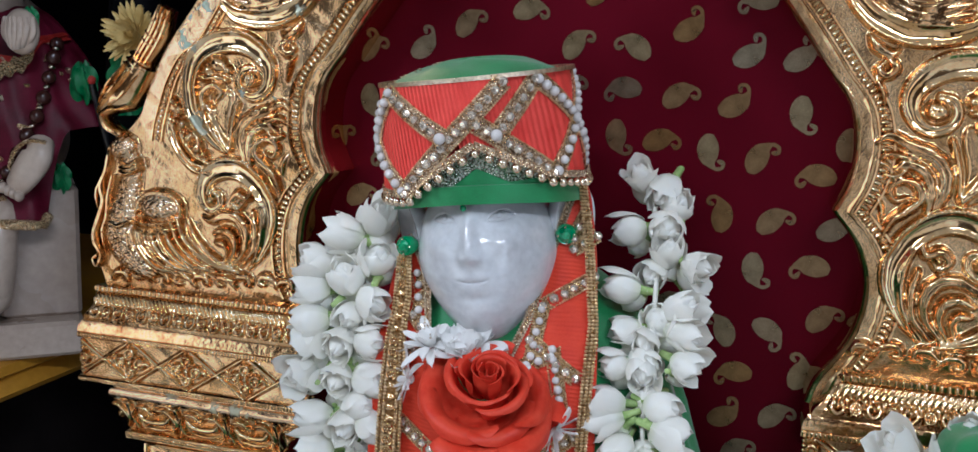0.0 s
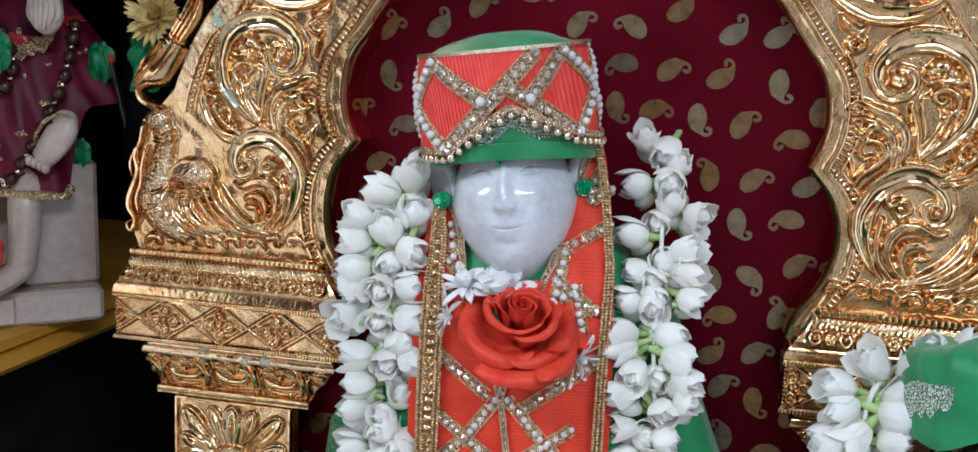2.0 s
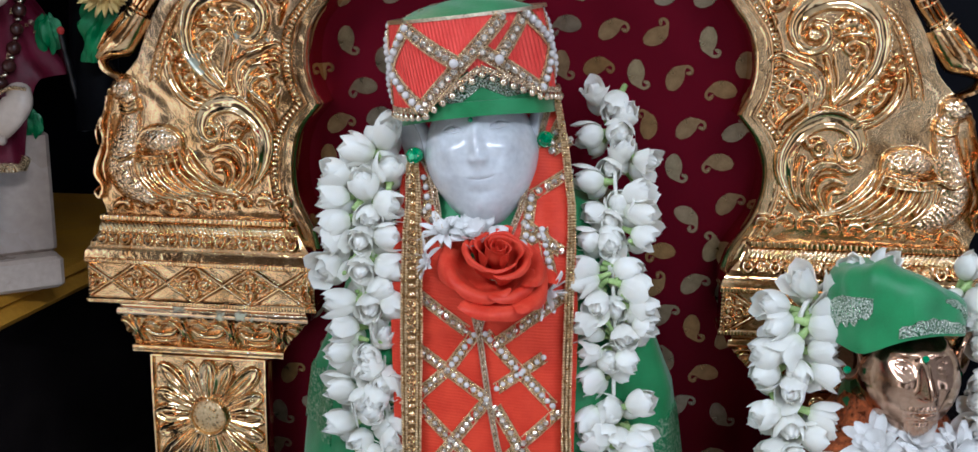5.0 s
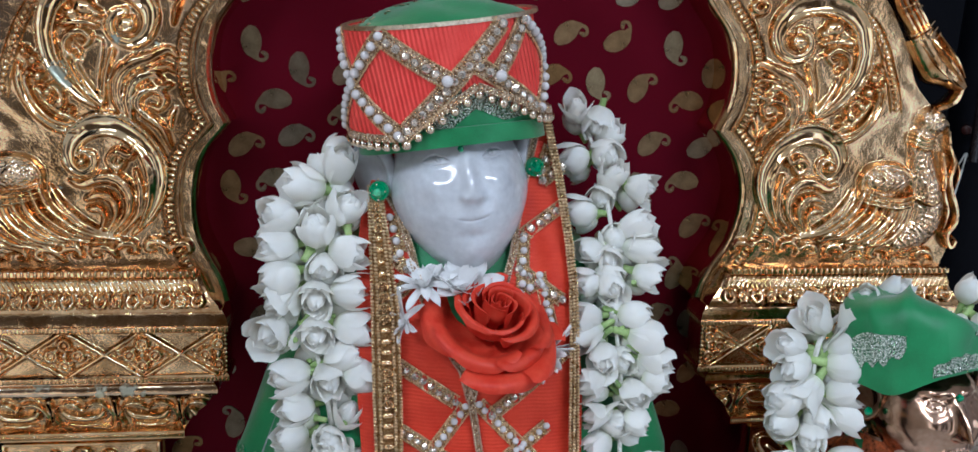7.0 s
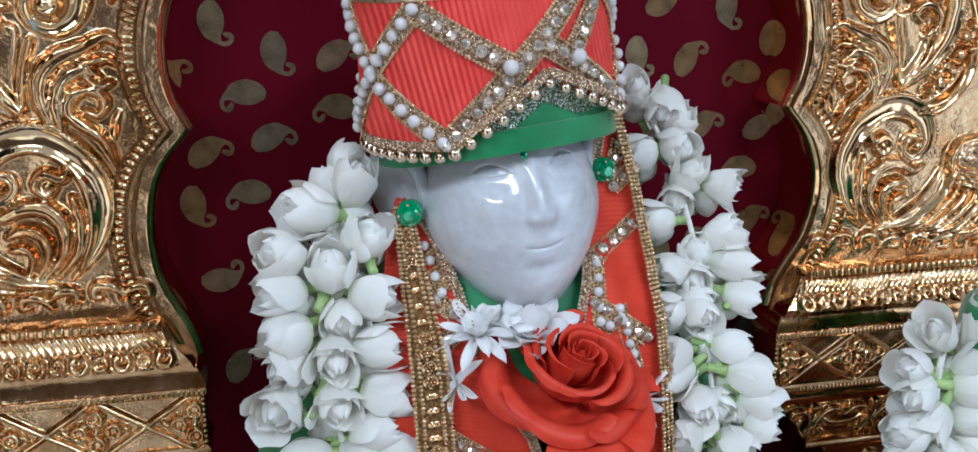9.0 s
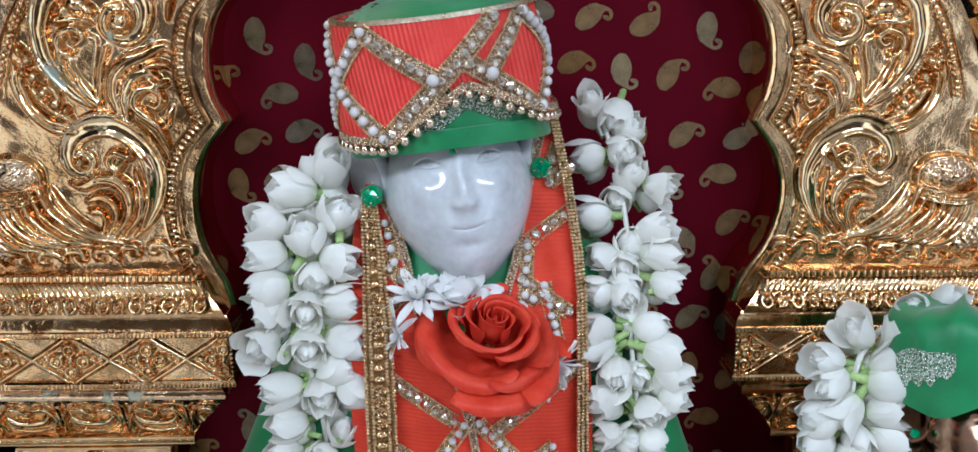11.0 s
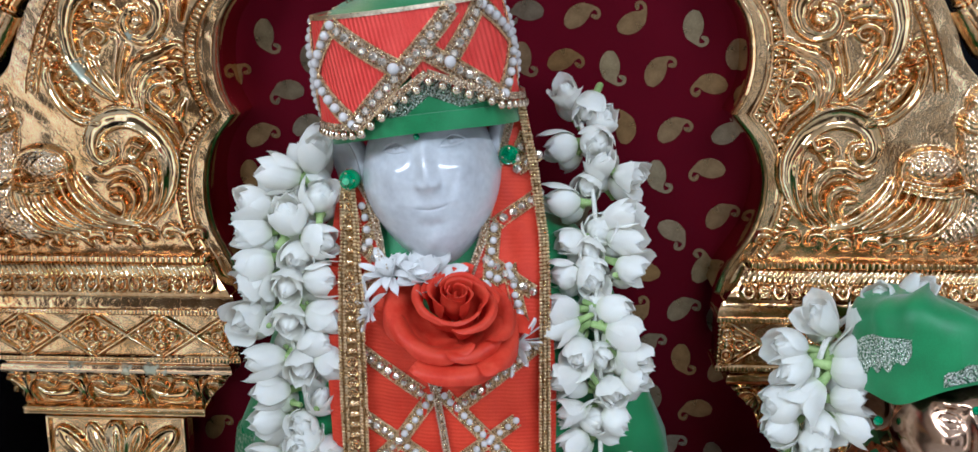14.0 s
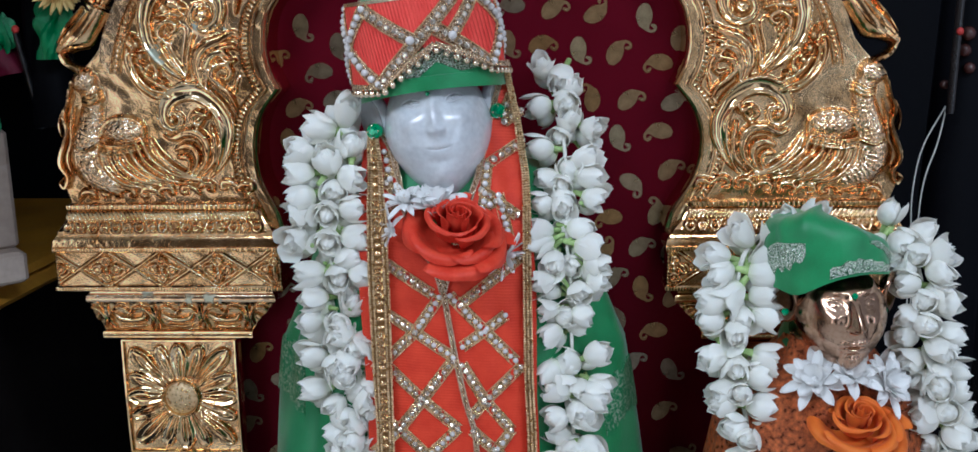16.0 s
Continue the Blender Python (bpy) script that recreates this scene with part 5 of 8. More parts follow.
# ---- the marble idol ----
def head_shape(shape, frame_, a, b, h, rel=1.0, ears=True, nu=150, nv=112):
    """A smooth carved head: an egg with a brow, a nose and a chin. a, b, h: half width, depth and height."""
    def bump(x, z, cx_, cz_, sx, sz):
        return math.exp(-((x - cx_) / sx) ** 2 - ((z - cz_) / sz) ** 2)

    rows_ = []
    for j in range(1, nv):
        t = math.pi * j / nv
        for i in range(nu):
            p = 2 * math.pi * i / nu
            x, y, z = math.sin(t) * math.sin(p), -math.sin(t) * math.cos(p), math.cos(t)
            jaw = 1.0 - (0.38 if rel < 1.5 else 0.31) * max(0.0, 0.12 - z) ** 1.35
            X, Y, Z = x * jaw, y * (1.0 - 0.10 * max(0.0, -z)), z
            if y < 0:
                A, out = abs(X), 0.0
                if rel < 1:
                    nose = max(0.0, min(1.0, (0.64 - z) / 0.46))
                    foot, root = 1 / (1 + math.exp((0.16 - z) / 0.042)), 1 / (1 + math.exp((z - 0.66) / 0.05))
                    out += (0.05 + 0.11 * nose) * math.exp(-(X / (0.075 + 0.055 * nose)) ** 2) * foot * root
                    out += 0.030 * bump(A, z, 0.115, 0.20, 0.055, 0.050)
                    out += 0.045 * bump(A, z, 0.38, 0.74, 0.26, 0.055)
                    out -= 0.090 * bump(A, z, 0.38, 0.54, 0.20, 0.115)
                    out += 0.050 * bump(A, z, 0.38, 0.545, 0.135, 0.060)
                    out += 0.055 * bump(A, z, 0.50, 0.30, 0.22, 0.13)
                    d = (A - 0.385) / 0.165
                    if abs(d) < 1.25:
                        out -= 0.034 * math.exp(-((z - 0.535 - 0.052 * (1 - d * d)) / 0.010) ** 2) * math.exp(-d ** 8)
                        out -= 0.022 * math.exp(-((z - 0.520 + 0.018 * (1 - d * d)) / 0.009) ** 2) * math.exp(-d ** 8)
                        out -= 0.022 * math.exp(-((math.hypot(A - 0.372, 1.36 * (z - 0.562)) - 0.034) / 0.010) ** 2)
                    out += 0.008 * bump(A, z, 0.08, -0.005, 0.17, 0.045) + 0.008 * bump(X, z, 0.0, -0.125, 0.15, 0.045)
                    out -= 0.017 * math.exp(-((z + 0.060 - 0.55 * A * A) / 0.011) ** 2) * math.exp(-(X / 0.21) ** 6)
                    out -= 0.018 * bump(X, z, 0.0, -0.23, 0.22, 0.05)
                    out += 0.070 * bump(X, z, 0.0, -0.44, 0.26, 0.17)
                else:
                    nose = max(0.0, min(1.0, (0.62 - z) / 0.50))
                    root = 1 / (1 + math.exp((z - 0.62) / 0.05))
                    foot = 1 / (1 + math.exp((0.08 - z) / 0.022))
                    out += (0.05 + 0.15 * nose) * math.exp(-(X / (0.070 + 0.045 * nose)) ** 2) * foot * root
                    out += 0.050 * bump(A, z, 0.12, 0.12, 0.050, 0.045)
                    out += 0.050 * bump(A, z, 0.36, 0.70, 0.26, 0.060)
                    out -= 0.070 * bump(A, z, 0.34, 0.51, 0.17, 0.095)
                    out += 0.045 * bump(A, z, 0.36, 0.495, 0.105, 0.050)
                    lid = 0.495 + 0.075 * (1 - ((A - 0.36) / 0.17) ** 2)
                    out += 0.020 * math.exp(-((z - lid) / 0.016) ** 2) * math.exp(-((A - 0.36) / 0.15) ** 4)
                    out += 0.012 * math.exp(-((z - 0.99 + lid) / 0.016) ** 2) * math.exp(-((A - 0.36) / 0.14) ** 4)
                    out += 0.040 * bump(A, z, 0.48, 0.24, 0.20, 0.15)
                    out -= 0.016 * bump(A, z, 0.27, 0.02, 0.06, 0.16)
                    soft = min(1.0, rel) ** 2
                    out += 0.034 * soft * bump(A, z, 0.10, -0.175 - 0.25 * A * A, 0.20, 0.050)
                    out += 0.030 * soft * bump(X, z, 0.0, -0.335, 0.15, 0.045)
                    out -= 0.030 * soft * math.exp(-((z + 0.262 + 0.25 * A * A) / 0.020) ** 2) * math.exp(-(X / 0.22) ** 4)
                    out -= 0.022 * bump(X, z, 0.0, -0.43, 0.20, 0.045)
                    out += 0.070 * bump(X, z, 0.0, -0.66, 0.26, 0.17)
                    out -= 0.020 * (rel - 1) * bump(A, z, 0.46, -0.30, 0.14, 0.20)
                    if rel > 1.5:
                        out += 0.010 * math.sin(70 * X + 9 * z) * bump(A, z, 0.12, -0.17, 0.20, 0.05)
                        out += 0.006 * math.sin(60 * X + 5 * math.sin(9 * z)) * bump(A, z, 0.15, -0.62, 0.30, 0.22)
                Y -= out * min(rel, 1.7)
            rows_.append((X * a, Y * b, Z * h))
    v = [(0, 0, h)] + rows_ + [(0, 0, -h)]
    f = []
    for i in range(nu):
        f.append((0, 1 + i, 1 + (i + 1) % nu))
        for j in range(nv - 2):
            p = 1 + j * nu
            f.append((p + i, p + nu + i, p + nu + (i + 1) % nu, p + (i + 1) % nu))
        f.append((len(v) - 1, len(v) - 2 - i, len(v) - 2 - (i + 1) % nu))
    shape.add(v, f, frame_)
    if ears:
        for s in (-1, 1):
            m = frame_ @ Matrix.Translation((s * a * 1.16, b * 0.16, h * 0.34)) @ pose(0, 0, 0, 0, s * 6, s * -38)
            prof = ((0.0, -0.34), (0.20, -0.33), (0.42, -0.22), (0.60, 0.02), (0.76, 0.26), (0.90, 0.30), (1.0, 0.12), (1.0, -0.20), (0.80, -0.60), (0.0, -0.80))
            rings = [[(s * d * a * 0.26, q * b * 0.36 * math.cos(2 * math.pi * i / 36), q * h * (0.40 if i < 18 else 0.46) * math.sin(2 * math.pi * i / 36)) for i in range(36)] for q, d in prof]
            loft(shape, [[tuple(m @ Vector(p)) for p in r] for r in rings], False)
    return shape


TORSO = [(1.225, 0.026, 0.026), (1.200, 0.034, 0.032), (1.185, 0.056, 0.044), (1.165, 0.074, 0.054), (1.140, 0.086, 0.060), (1.110, 0.097, 0.064), (1.060, 0.117, 0.069), (1.000, 0.124, 0.073), (0.930, 0.134, 0.080), (0.86, 0.145, 0.092), (ALTAR, 0.152, 0.100)]
TX, TY = 0.006, -0.076


def torso_at(z):
    for (z1, a1, b1), (z0, a0, b0) in zip(TORSO, TORSO[1:]):
        if z >= z0:
            t = min(1.0, (z - z0) / (z1 - z0))
            return a0 + (a1 - a0) * t, b0 + (b1 - b0) * t
    return TORSO[-1][1:]


def torso_ring(z, grow=0.0, n=48, fold=0.0):
    a, b = torso_at(z)
    out = []
    for i in range(n):
        t = 2 * math.pi * i / n
        w = fold * (math.sin(9 * t + 14 * z) + 0.6 * math.sin(17 * t - 30 * z)) * min(1.0, max(0.0, (1.20 - z) / 0.06))
        out.append((TX + (a + grow + w) * math.sin(t), TY - (b + grow + w) * math.cos(t), z))
    return out


HEAD = Matrix.Translation((0.0016, -0.1070, 1.2050)) @ pose(0, 0, 0, 3, -7.5, 4)
idol = Shape()
head_shape(idol, HEAD, 0.0354, 0.0410, 0.0470, 0.85, True, 400, 300)
loft(idol, [torso_ring(z) for z in (1.225, 1.200, 1.185, 1.165, 1.140, 1.110, 1.060, 1.000, 0.930, 0.860, ALTAR)])
tagged(part("idol", idol, MARBLE), "white marble seated idol dressed in silks and garlands", "statue")

# earrings and brow gem
for x, y, z, s in ((-0.0392, -0.1165, 1.2085, -1), (0.0392, -0.1090, 1.2200, 1)):
    e = thing("earring", (x, y, z), "green enamel stud earring with a faceted green gem", "earring", "earrings")
    m = Matrix.Translation((x, y, z)) @ pose(0, 0, 0, 0, -7, s * 14)
    cup = Shape()
    loft(cup, [[(r * math.cos(2 * math.pi * i / 20), d, r * math.sin(2 * math.pi * i / 20)) for i in range(20)] for r, d in ((0.0035, 0.005), (0.0050, 0.002), (0.0052, -0.0020), (0.0044, -0.0036), (0.0036, -0.0032))])
    put("cup", mesh_of("cup", cup, GREEN_ENAMEL, 30), e, m)
    stone = Shape()
    loft(stone, [[(r * math.cos(2 * math.pi * i / 8 + o), d, r * math.sin(2 * math.pi * i / 8 + o)) for i in range(8)] for r, d, o in ((0.0037, -0.0028, 0), (0.0036, -0.0040, 0.2), (0.0020, -0.0054, 0.39))])
    put("gem", mesh_of("gem", stone, GEM, 0), e, m, "faceted green gem")
    for i in range(4):
        a = math.pi / 2 * i
        put("prong", mesh_of("prong", ball(Shape(), (0.0038 * math.cos(a), -0.0040, 0.0038 * math.sin(a)), 0.0006, BALL_SMALL), BEAD), e, m)
BROW = HEAD @ Vector((-0.0022, -0.0345, 0.0312))
tagged(part("brow_gem", ball(Shape(), BROW, (0.0016, 0.0012, 0.0016), ball_data(8, 6)), GEM, smooth=20), "small round green gem on the marble brow", "gem")

# green neck cloth
neck = Shape()
ringp = [Vector((0.006 + 0.031 * math.sin(t), -0.094 - 0.026 * math.cos(t), 1.170 + 0.016 * (1 - math.cos(t)) - 0.05 * 0.034 * math.sin(t))) for t in [2 * math.pi * i / 40 for i in range(41)]]
sweep(neck, ringp, lambda s: 0.008 + 0.0012 * math.sin(60 * s), lambda s: 0.010, (0, 0, 1), 12, False)
sweep(neck, [p + Vector((0.001, -0.002, -0.014)) * 1.0 for p in ringp], lambda s: 0.010 + 0.0014 * math.sin(47 * s + 1), lambda s: 0.010, (0, 0, 1), 12, False)
tagged(part("neck_scarf", neck, GREEN), "green scarf with silver threads wound round the neck", "scarf")

# green shawl over the shoulders
zs = [1.196, 1.188, 1.178, 1.165, 1.150, 1.130, 1.110, 1.085, 1.060, 1.030, 1.000, 0.965, 0.930, 0.890, 0.850, ALTAR + 0.002]
shawl = thing("shawl", (TX, TY, ALTAR), "green satin shawl draped over the idol's shoulders", "shawl")
cloth = Shape()
loft(cloth, [torso_ring(z, 0.0030, 144, 0.0021) for z in zs], False)
part("cloth", cloth, GREEN, shawl)


def shawl_point(t, z, lift):
    a, b = torso_at(z)
    w = 0.0021 * (math.sin(9 * t + 14 * z) + 0.6 * math.sin(17 * t - 30 * z)) * min(1.0, max(0.0, (1.20 - z) / 0.06))
    return Vector((TX + (a + 0.003 + w + lift) * math.sin(t), TY - (b + 0.003 + w + lift) * math.cos(t), z))


for t0, t1, z1, z0 in ((-1.75, -0.95, 1.050, 1.012), (1.0, 1.7, 1.035, 1.000)):
    part("zari_border", slab(Shape(), lambda u, v, lift: shawl_point(t0 + (t1 - t0) * u, z1 + (z0 - z1) * v + 0.012 * math.sin(3 * u) + 0.0015 * math.sin(40 * u) * (1 if v in (0, 1) else 0), lift + 0.0010), 40, 8, 0.0008), GREEN_ZARI, shawl, "silver-threaded border of the shawl")


# ---- orange robe ----
def robe_y(x, z):
    a, b = torso_at(z)
    q = max(0.0, 1 - ((x - TX) / (a + 0.012)) ** 2)
    y = TY - (b + 0.0065) * math.sqrt(q)
    if z > 1.10:
        y = min(y, max(-0.143, -0.104 - (1.24 - z) * 0.30) + 2.5 * (x - TX) ** 2)
    return y


def on_robe(x, z, off=0.0):
    return Vector((x, robe_y(x, z) - off, z))


def lerp_table(table, z):
    """Rows of z, a, b, from the top down."""
    for r1, r0 in zip(table, table[1:]):
        if z >= r0[0]:
            t = min(1.0, (z - r0[0]) / (r1[0] - r0[0]))
            return [q0 + (q1 - q0) * t for q1, q0 in zip(r1[1:], r0[1:])]
    return table[-1][1:]


LEFT_EDGE = [(1.212, -0.0430, -0.0410), (1.204, -0.0462, -0.0335), (1.196, -0.0480, -0.0290), (1.180, -0.0500, -0.0235), (1.160, -0.0510, -0.0185), (1.140, -0.0510, -0.0090), (1.125, -0.0505, 0.0010), (1.111, -0.0500, 0.0048), (1.068, -0.0470, 0.0124), (1.040, -0.0460, 0.0182), (1.019, -0.0455, 0.0243), (0.93, -0.046, 0.030), (ALTAR + 0.004, -0.05, 0.032)]
RIGHT_EDGE = [(1.246, 0.0415, 0.0455), (1.238, 0.0405, 0.0490), (1.211, 0.0335, 0.0545), (1.180, 0.0270, 0.0580), (1.166, 0.0219, 0.0600), (1.140, 0.0140, 0.0620), (1.125, 0.0095, 0.0630), (1.111, 0.0060, 0.0640), (1.068, 0.0130, 0.0640), (1.040, 0.0188, 0.0640), (1.019, 0.0249, 0.0650), (0.93, 0.0306, 0.068), (ALTAR + 0.004, 0.0326, 0.072)]
robe = thing("robe", (TX, -0.14, ALTAR), "orange silk robe with a gold and pearl lattice", "robe")
for table, name in ((LEFT_EDGE, "robe_panel"), (RIGHT_EDGE, "robe_panel")):
    z1, z0 = table[0][0], table[-1][0]

    def sheet(u, v, lift, table=table, z1=z1, z0=z0):
        z = z1 + (z0 - z1) * v
        a, b = lerp_table(table, z)
        x = a + (b - a) * u
        return on_robe(x, z, 0.0012 + lift + 0.0006 * math.sin(420 * x + 30 * z) * (1 - v * 0.3))

    part(name, slab(Shape(), sheet, 16, 90, 0.002), ORANGE_ROBE, robe)


def band_on(surface, a, b, w, off, n=10, thick=0.0008):
    """A strip of width w on a surface(a, b, off), from a to b."""
    d = Vector((b[0] - a[0], b[1] - a[1]))
    d.normalize()
    s = (-d.y * w / 2, d.x * w / 2)

    def fn(u, v, lift):
        x, z = a[0] + (b[0] - a[0]) * v, a[1] + (b[1] - a[1]) * v
        k = 2 * u - 1
        return surface(x + s[0] * k, z + s[1] * k, off + lift)

    return slab(Shape(), fn, 4, n, thick)


def cords_on(surface, a, b, w, off, step=0.0013, r=0.0006):
    """Two beaded cords along a strip's edges."""
    d = Vector((b[0] - a[0], b[1] - a[1]))
    n = max(2, int(d.length / step))
    d.normalize()
    s = (-d.y * w / 2, d.x * w / 2)
    out = Shape()
    for k in (-1, 1):
        for j in range(n + 1):
            x, z = a[0] + (b[0] - a[0]) * j / n, a[1] + (b[1] - a[1]) * j / n
            ball(out, surface(x + s[0] * k, z + s[1] * k, off), r, CORD_BALL)
    return out


CORD_BALL = ball_data(6, 4)
PEARL_MESH = mesh_of("pearl", ball(Shape(), (0, 0, 0), 0.9, ball_data(14, 10)), PEARL, 60)
STONE_MESH = mesh_of("stone", loft(Shape(), [[(r * math.cos(2 * math.pi * i / 8 + o), d, r * math.sin(2 * math.pi * i / 8 + o)) for i in range(8)] for r, d, o in ((1.0, 0.4, 0), (1.0, -0.1, 0.0), (0.86, -0.5, 0.2), (0.45, -0.8, 0.39))]), STONE, 0)
BEAD_MESH = mesh_of("bead", ball(Shape(), (0, 0, 0), 1.0, ball_data(16, 10)), BEAD, 60)


def studs(surface, a, b, kind, step, r, off, parent, skip=()):
    """Pearls or stones along the middle of a strip."""
    n = max(1, int(Vector((b[0] - a[0], b[1] - a[1])).length / step))
    for j in range(n + 1):
        t = j / n
        x, z = a[0] + (b[0] - a[0]) * t, a[1] + (b[1] - a[1]) * t
        k = random.uniform(0.9, 1.08)
        if kind == "mixed":
            me, q = (PEARL_MESH, r) if j % 4 == 3 else (STONE_MESH, r * 1.05)
        else:
            me, q = (PEARL_MESH, r) if kind == "pearl" else (STONE_MESH, r * 1.05)
        p = surface(x + random.uniform(-1, 1) * 0.0003, z + random.uniform(-1, 1) * 0.0003, off + q * 0.5)
        put(me.name.split(".")[0], me, parent, Matrix.Translation(p) @ pose(0, 0, 0, random.uniform(-12, 12), random.uniform(0, 360), random.uniform(-12, 12)) @ Matrix.Diagonal((q * k, q * k, q * k, 1)))


def lattice(surface, a, b, kind, parent, w=0.0066, off=0.0016, r=0.0019, step=0.0044, cloth_=None):
    part("braid", band_on(surface, a, b, w, off), cloth_ or ZARI, parent)
    part("braid_cord", cords_on(surface, a, b, w, off + 0.0004), GOLD_CORD, parent)
    studs(surface, a, b, kind, step, r, off, parent)


# lattice over the robe's front
for a, b, kind in (
        ((0.0095, 1.1079), (0.0505, 1.0648), "pearl"), ((0.0030, 1.1068), (-0.0129, 1.0843), "pearl"), ((-0.0129, 1.0843), (-0.0400, 1.0580), "stone"),
        ((-0.0129, 1.0843), (0.0115, 1.0683), "pearl"), ((-0.0129, 1.0843), (-0.0400, 1.1010), "stone"), ((0.0445, 1.0943), (0.0172, 1.0751), "pearl"),
        ((0.0105, 1.0660), (-0.0241, 1.0203), "stone"), ((-0.0400, 1.0700), (-0.0100, 1.0416), "stone"), ((-0.0100, 1.0416), (0.0136, 1.0217), "stone"),
        ((0.0169, 1.0637), (0.0306, 1.0405), "stone"), ((0.0306, 1.0405), (0.0477, 1.0194), "stone"), ((0.0540, 1.0610), (0.0306, 1.0390), "stone"),
        ((0.0306, 1.0390), (0.0230, 1.0300), "stone"), ((-0.0340, 1.1290), (-0.0020, 1.1090), "stone"), ((0.0160, 1.1020), (0.0540, 1.1300), "stone"),
        ((-0.0241, 1.0203), (-0.0420, 1.0030), "pearl"), ((0.0136, 1.0217), (-0.0100, 0.9990), "pearl"), ((-0.0241, 1.0203), (0.0020, 0.9960), "stone"),
        ((0.0477, 1.0194), (0.0300, 0.9960), "pearl"), ((0.0230, 1.0200), (0.0500, 0.9940), "stone"), ((-0.0400, 1.0300), (-0.0241, 1.0203), "stone"),
        ((0.0500, 0.9940), (0.0340, 0.9720), "stone"), ((-0.0420, 0.9800), (0.0020, 0.9960), "stone"), ((0.0020, 0.9960), (0.0260, 0.9680), "stone")):
    lattice(on_robe, a, b, kind, robe)
# braid along the front opening
for p, q in (((0.0054, 1.1112), (0.0127, 1.0683)), ((0.0127, 1.0683), (0.0185, 1.0405)), ((0.0185, 1.0405), (0.0246, 1.0193)), ((0.0246, 1.0193), (0.0303, 0.93)), ((0.0303, 0.93), (0.0323, ALTAR + 0.005))):
    part("opening_braid", band_on(on_robe, p, q, 0.0030, 0.0030), NET, robe)
    part("opening_cord", cords_on(on_robe, p, q, 0.0030, 0.0034), PALE_CORD, robe)
# straps by the neck
for a, b, kind in (((0.0330, 1.1860), (0.0300, 1.1500), "pearl"), ((0.0300, 1.1720), (0.0520, 1.1560), "stone"), ((0.0330, 1.1870), (0.0550, 1.2010), "stone"), ((0.0405, 1.1690), (0.0470, 1.1420), "pearl"), ((0.0240, 1.1590), (0.0400, 1.1660), "pearl"), ((0.0440, 1.2130), (0.0540, 1.2200), "stone"), ((0.0480, 1.2300), (0.0430, 1.2180), "mixed"), ((-0.0340, 1.1950), (-0.0290, 1.1790), "pearl"), ((-0.0370, 1.1800), (-0.0260, 1.1720), "stone"), ((-0.0350, 1.1560), (-0.0250, 1.1660), "stone")):
    lattice(on_robe, a, b, kind, robe, 0.0062, 0.0016, 0.0022, 0.0046)
for table, side in ((LEFT_EDGE, 2), (RIGHT_EDGE, 1)):
    rows_ = [r for r in table if r[0] > 1.10]
    for r1, r0 in zip(rows_, rows_[1:]):
        part("neck_braid", band_on(on_robe, (r1[side], r1[0]), (r0[side], r0[0]), 0.0032, 0.0030), NET, robe)
        part("neck_cord", cords_on(on_robe, (r1[side], r1[0]), (r0[side], r0[0]), 0.0032, 0.0034), PALE_CORD, robe)


# gold sashes that hang over the robe on either side
def sash_x(table, z, t):
    a, b = lerp_table(table, z)
    return a + (b - a) * t


def wheel_mesh():
    s = Shape()
    s.add(*ring_data(0.0023, 0.00045, 16, 5))
    for i in range(6):
        a = math.pi / 3 * i
        ball(s, (0.0013 * math.cos(a), 0, 0.0013 * math.sin(a)), (0.0006, 0.0005, 0.0006), CORD_BALL)
    ball(s, (0, 0, 0), (0.0006, 0.0006, 0.0006), CORD_BALL)
    return mesh_of("wheel_ornament", s, GOLD_SMOOTH, 60)


def scale_mesh():
    s = Shape()
    ball(s, (0, 0, 0), (0.0024, 0.0007, 0.0016), BALL_SMALL)
    ball(s, (0, -0.0005, 0), (0.0012, 0.0006, 0.0008), BALL_SMALL)
    return mesh_of("oval_ornament", s, GOLD_SMOOTH, 60)


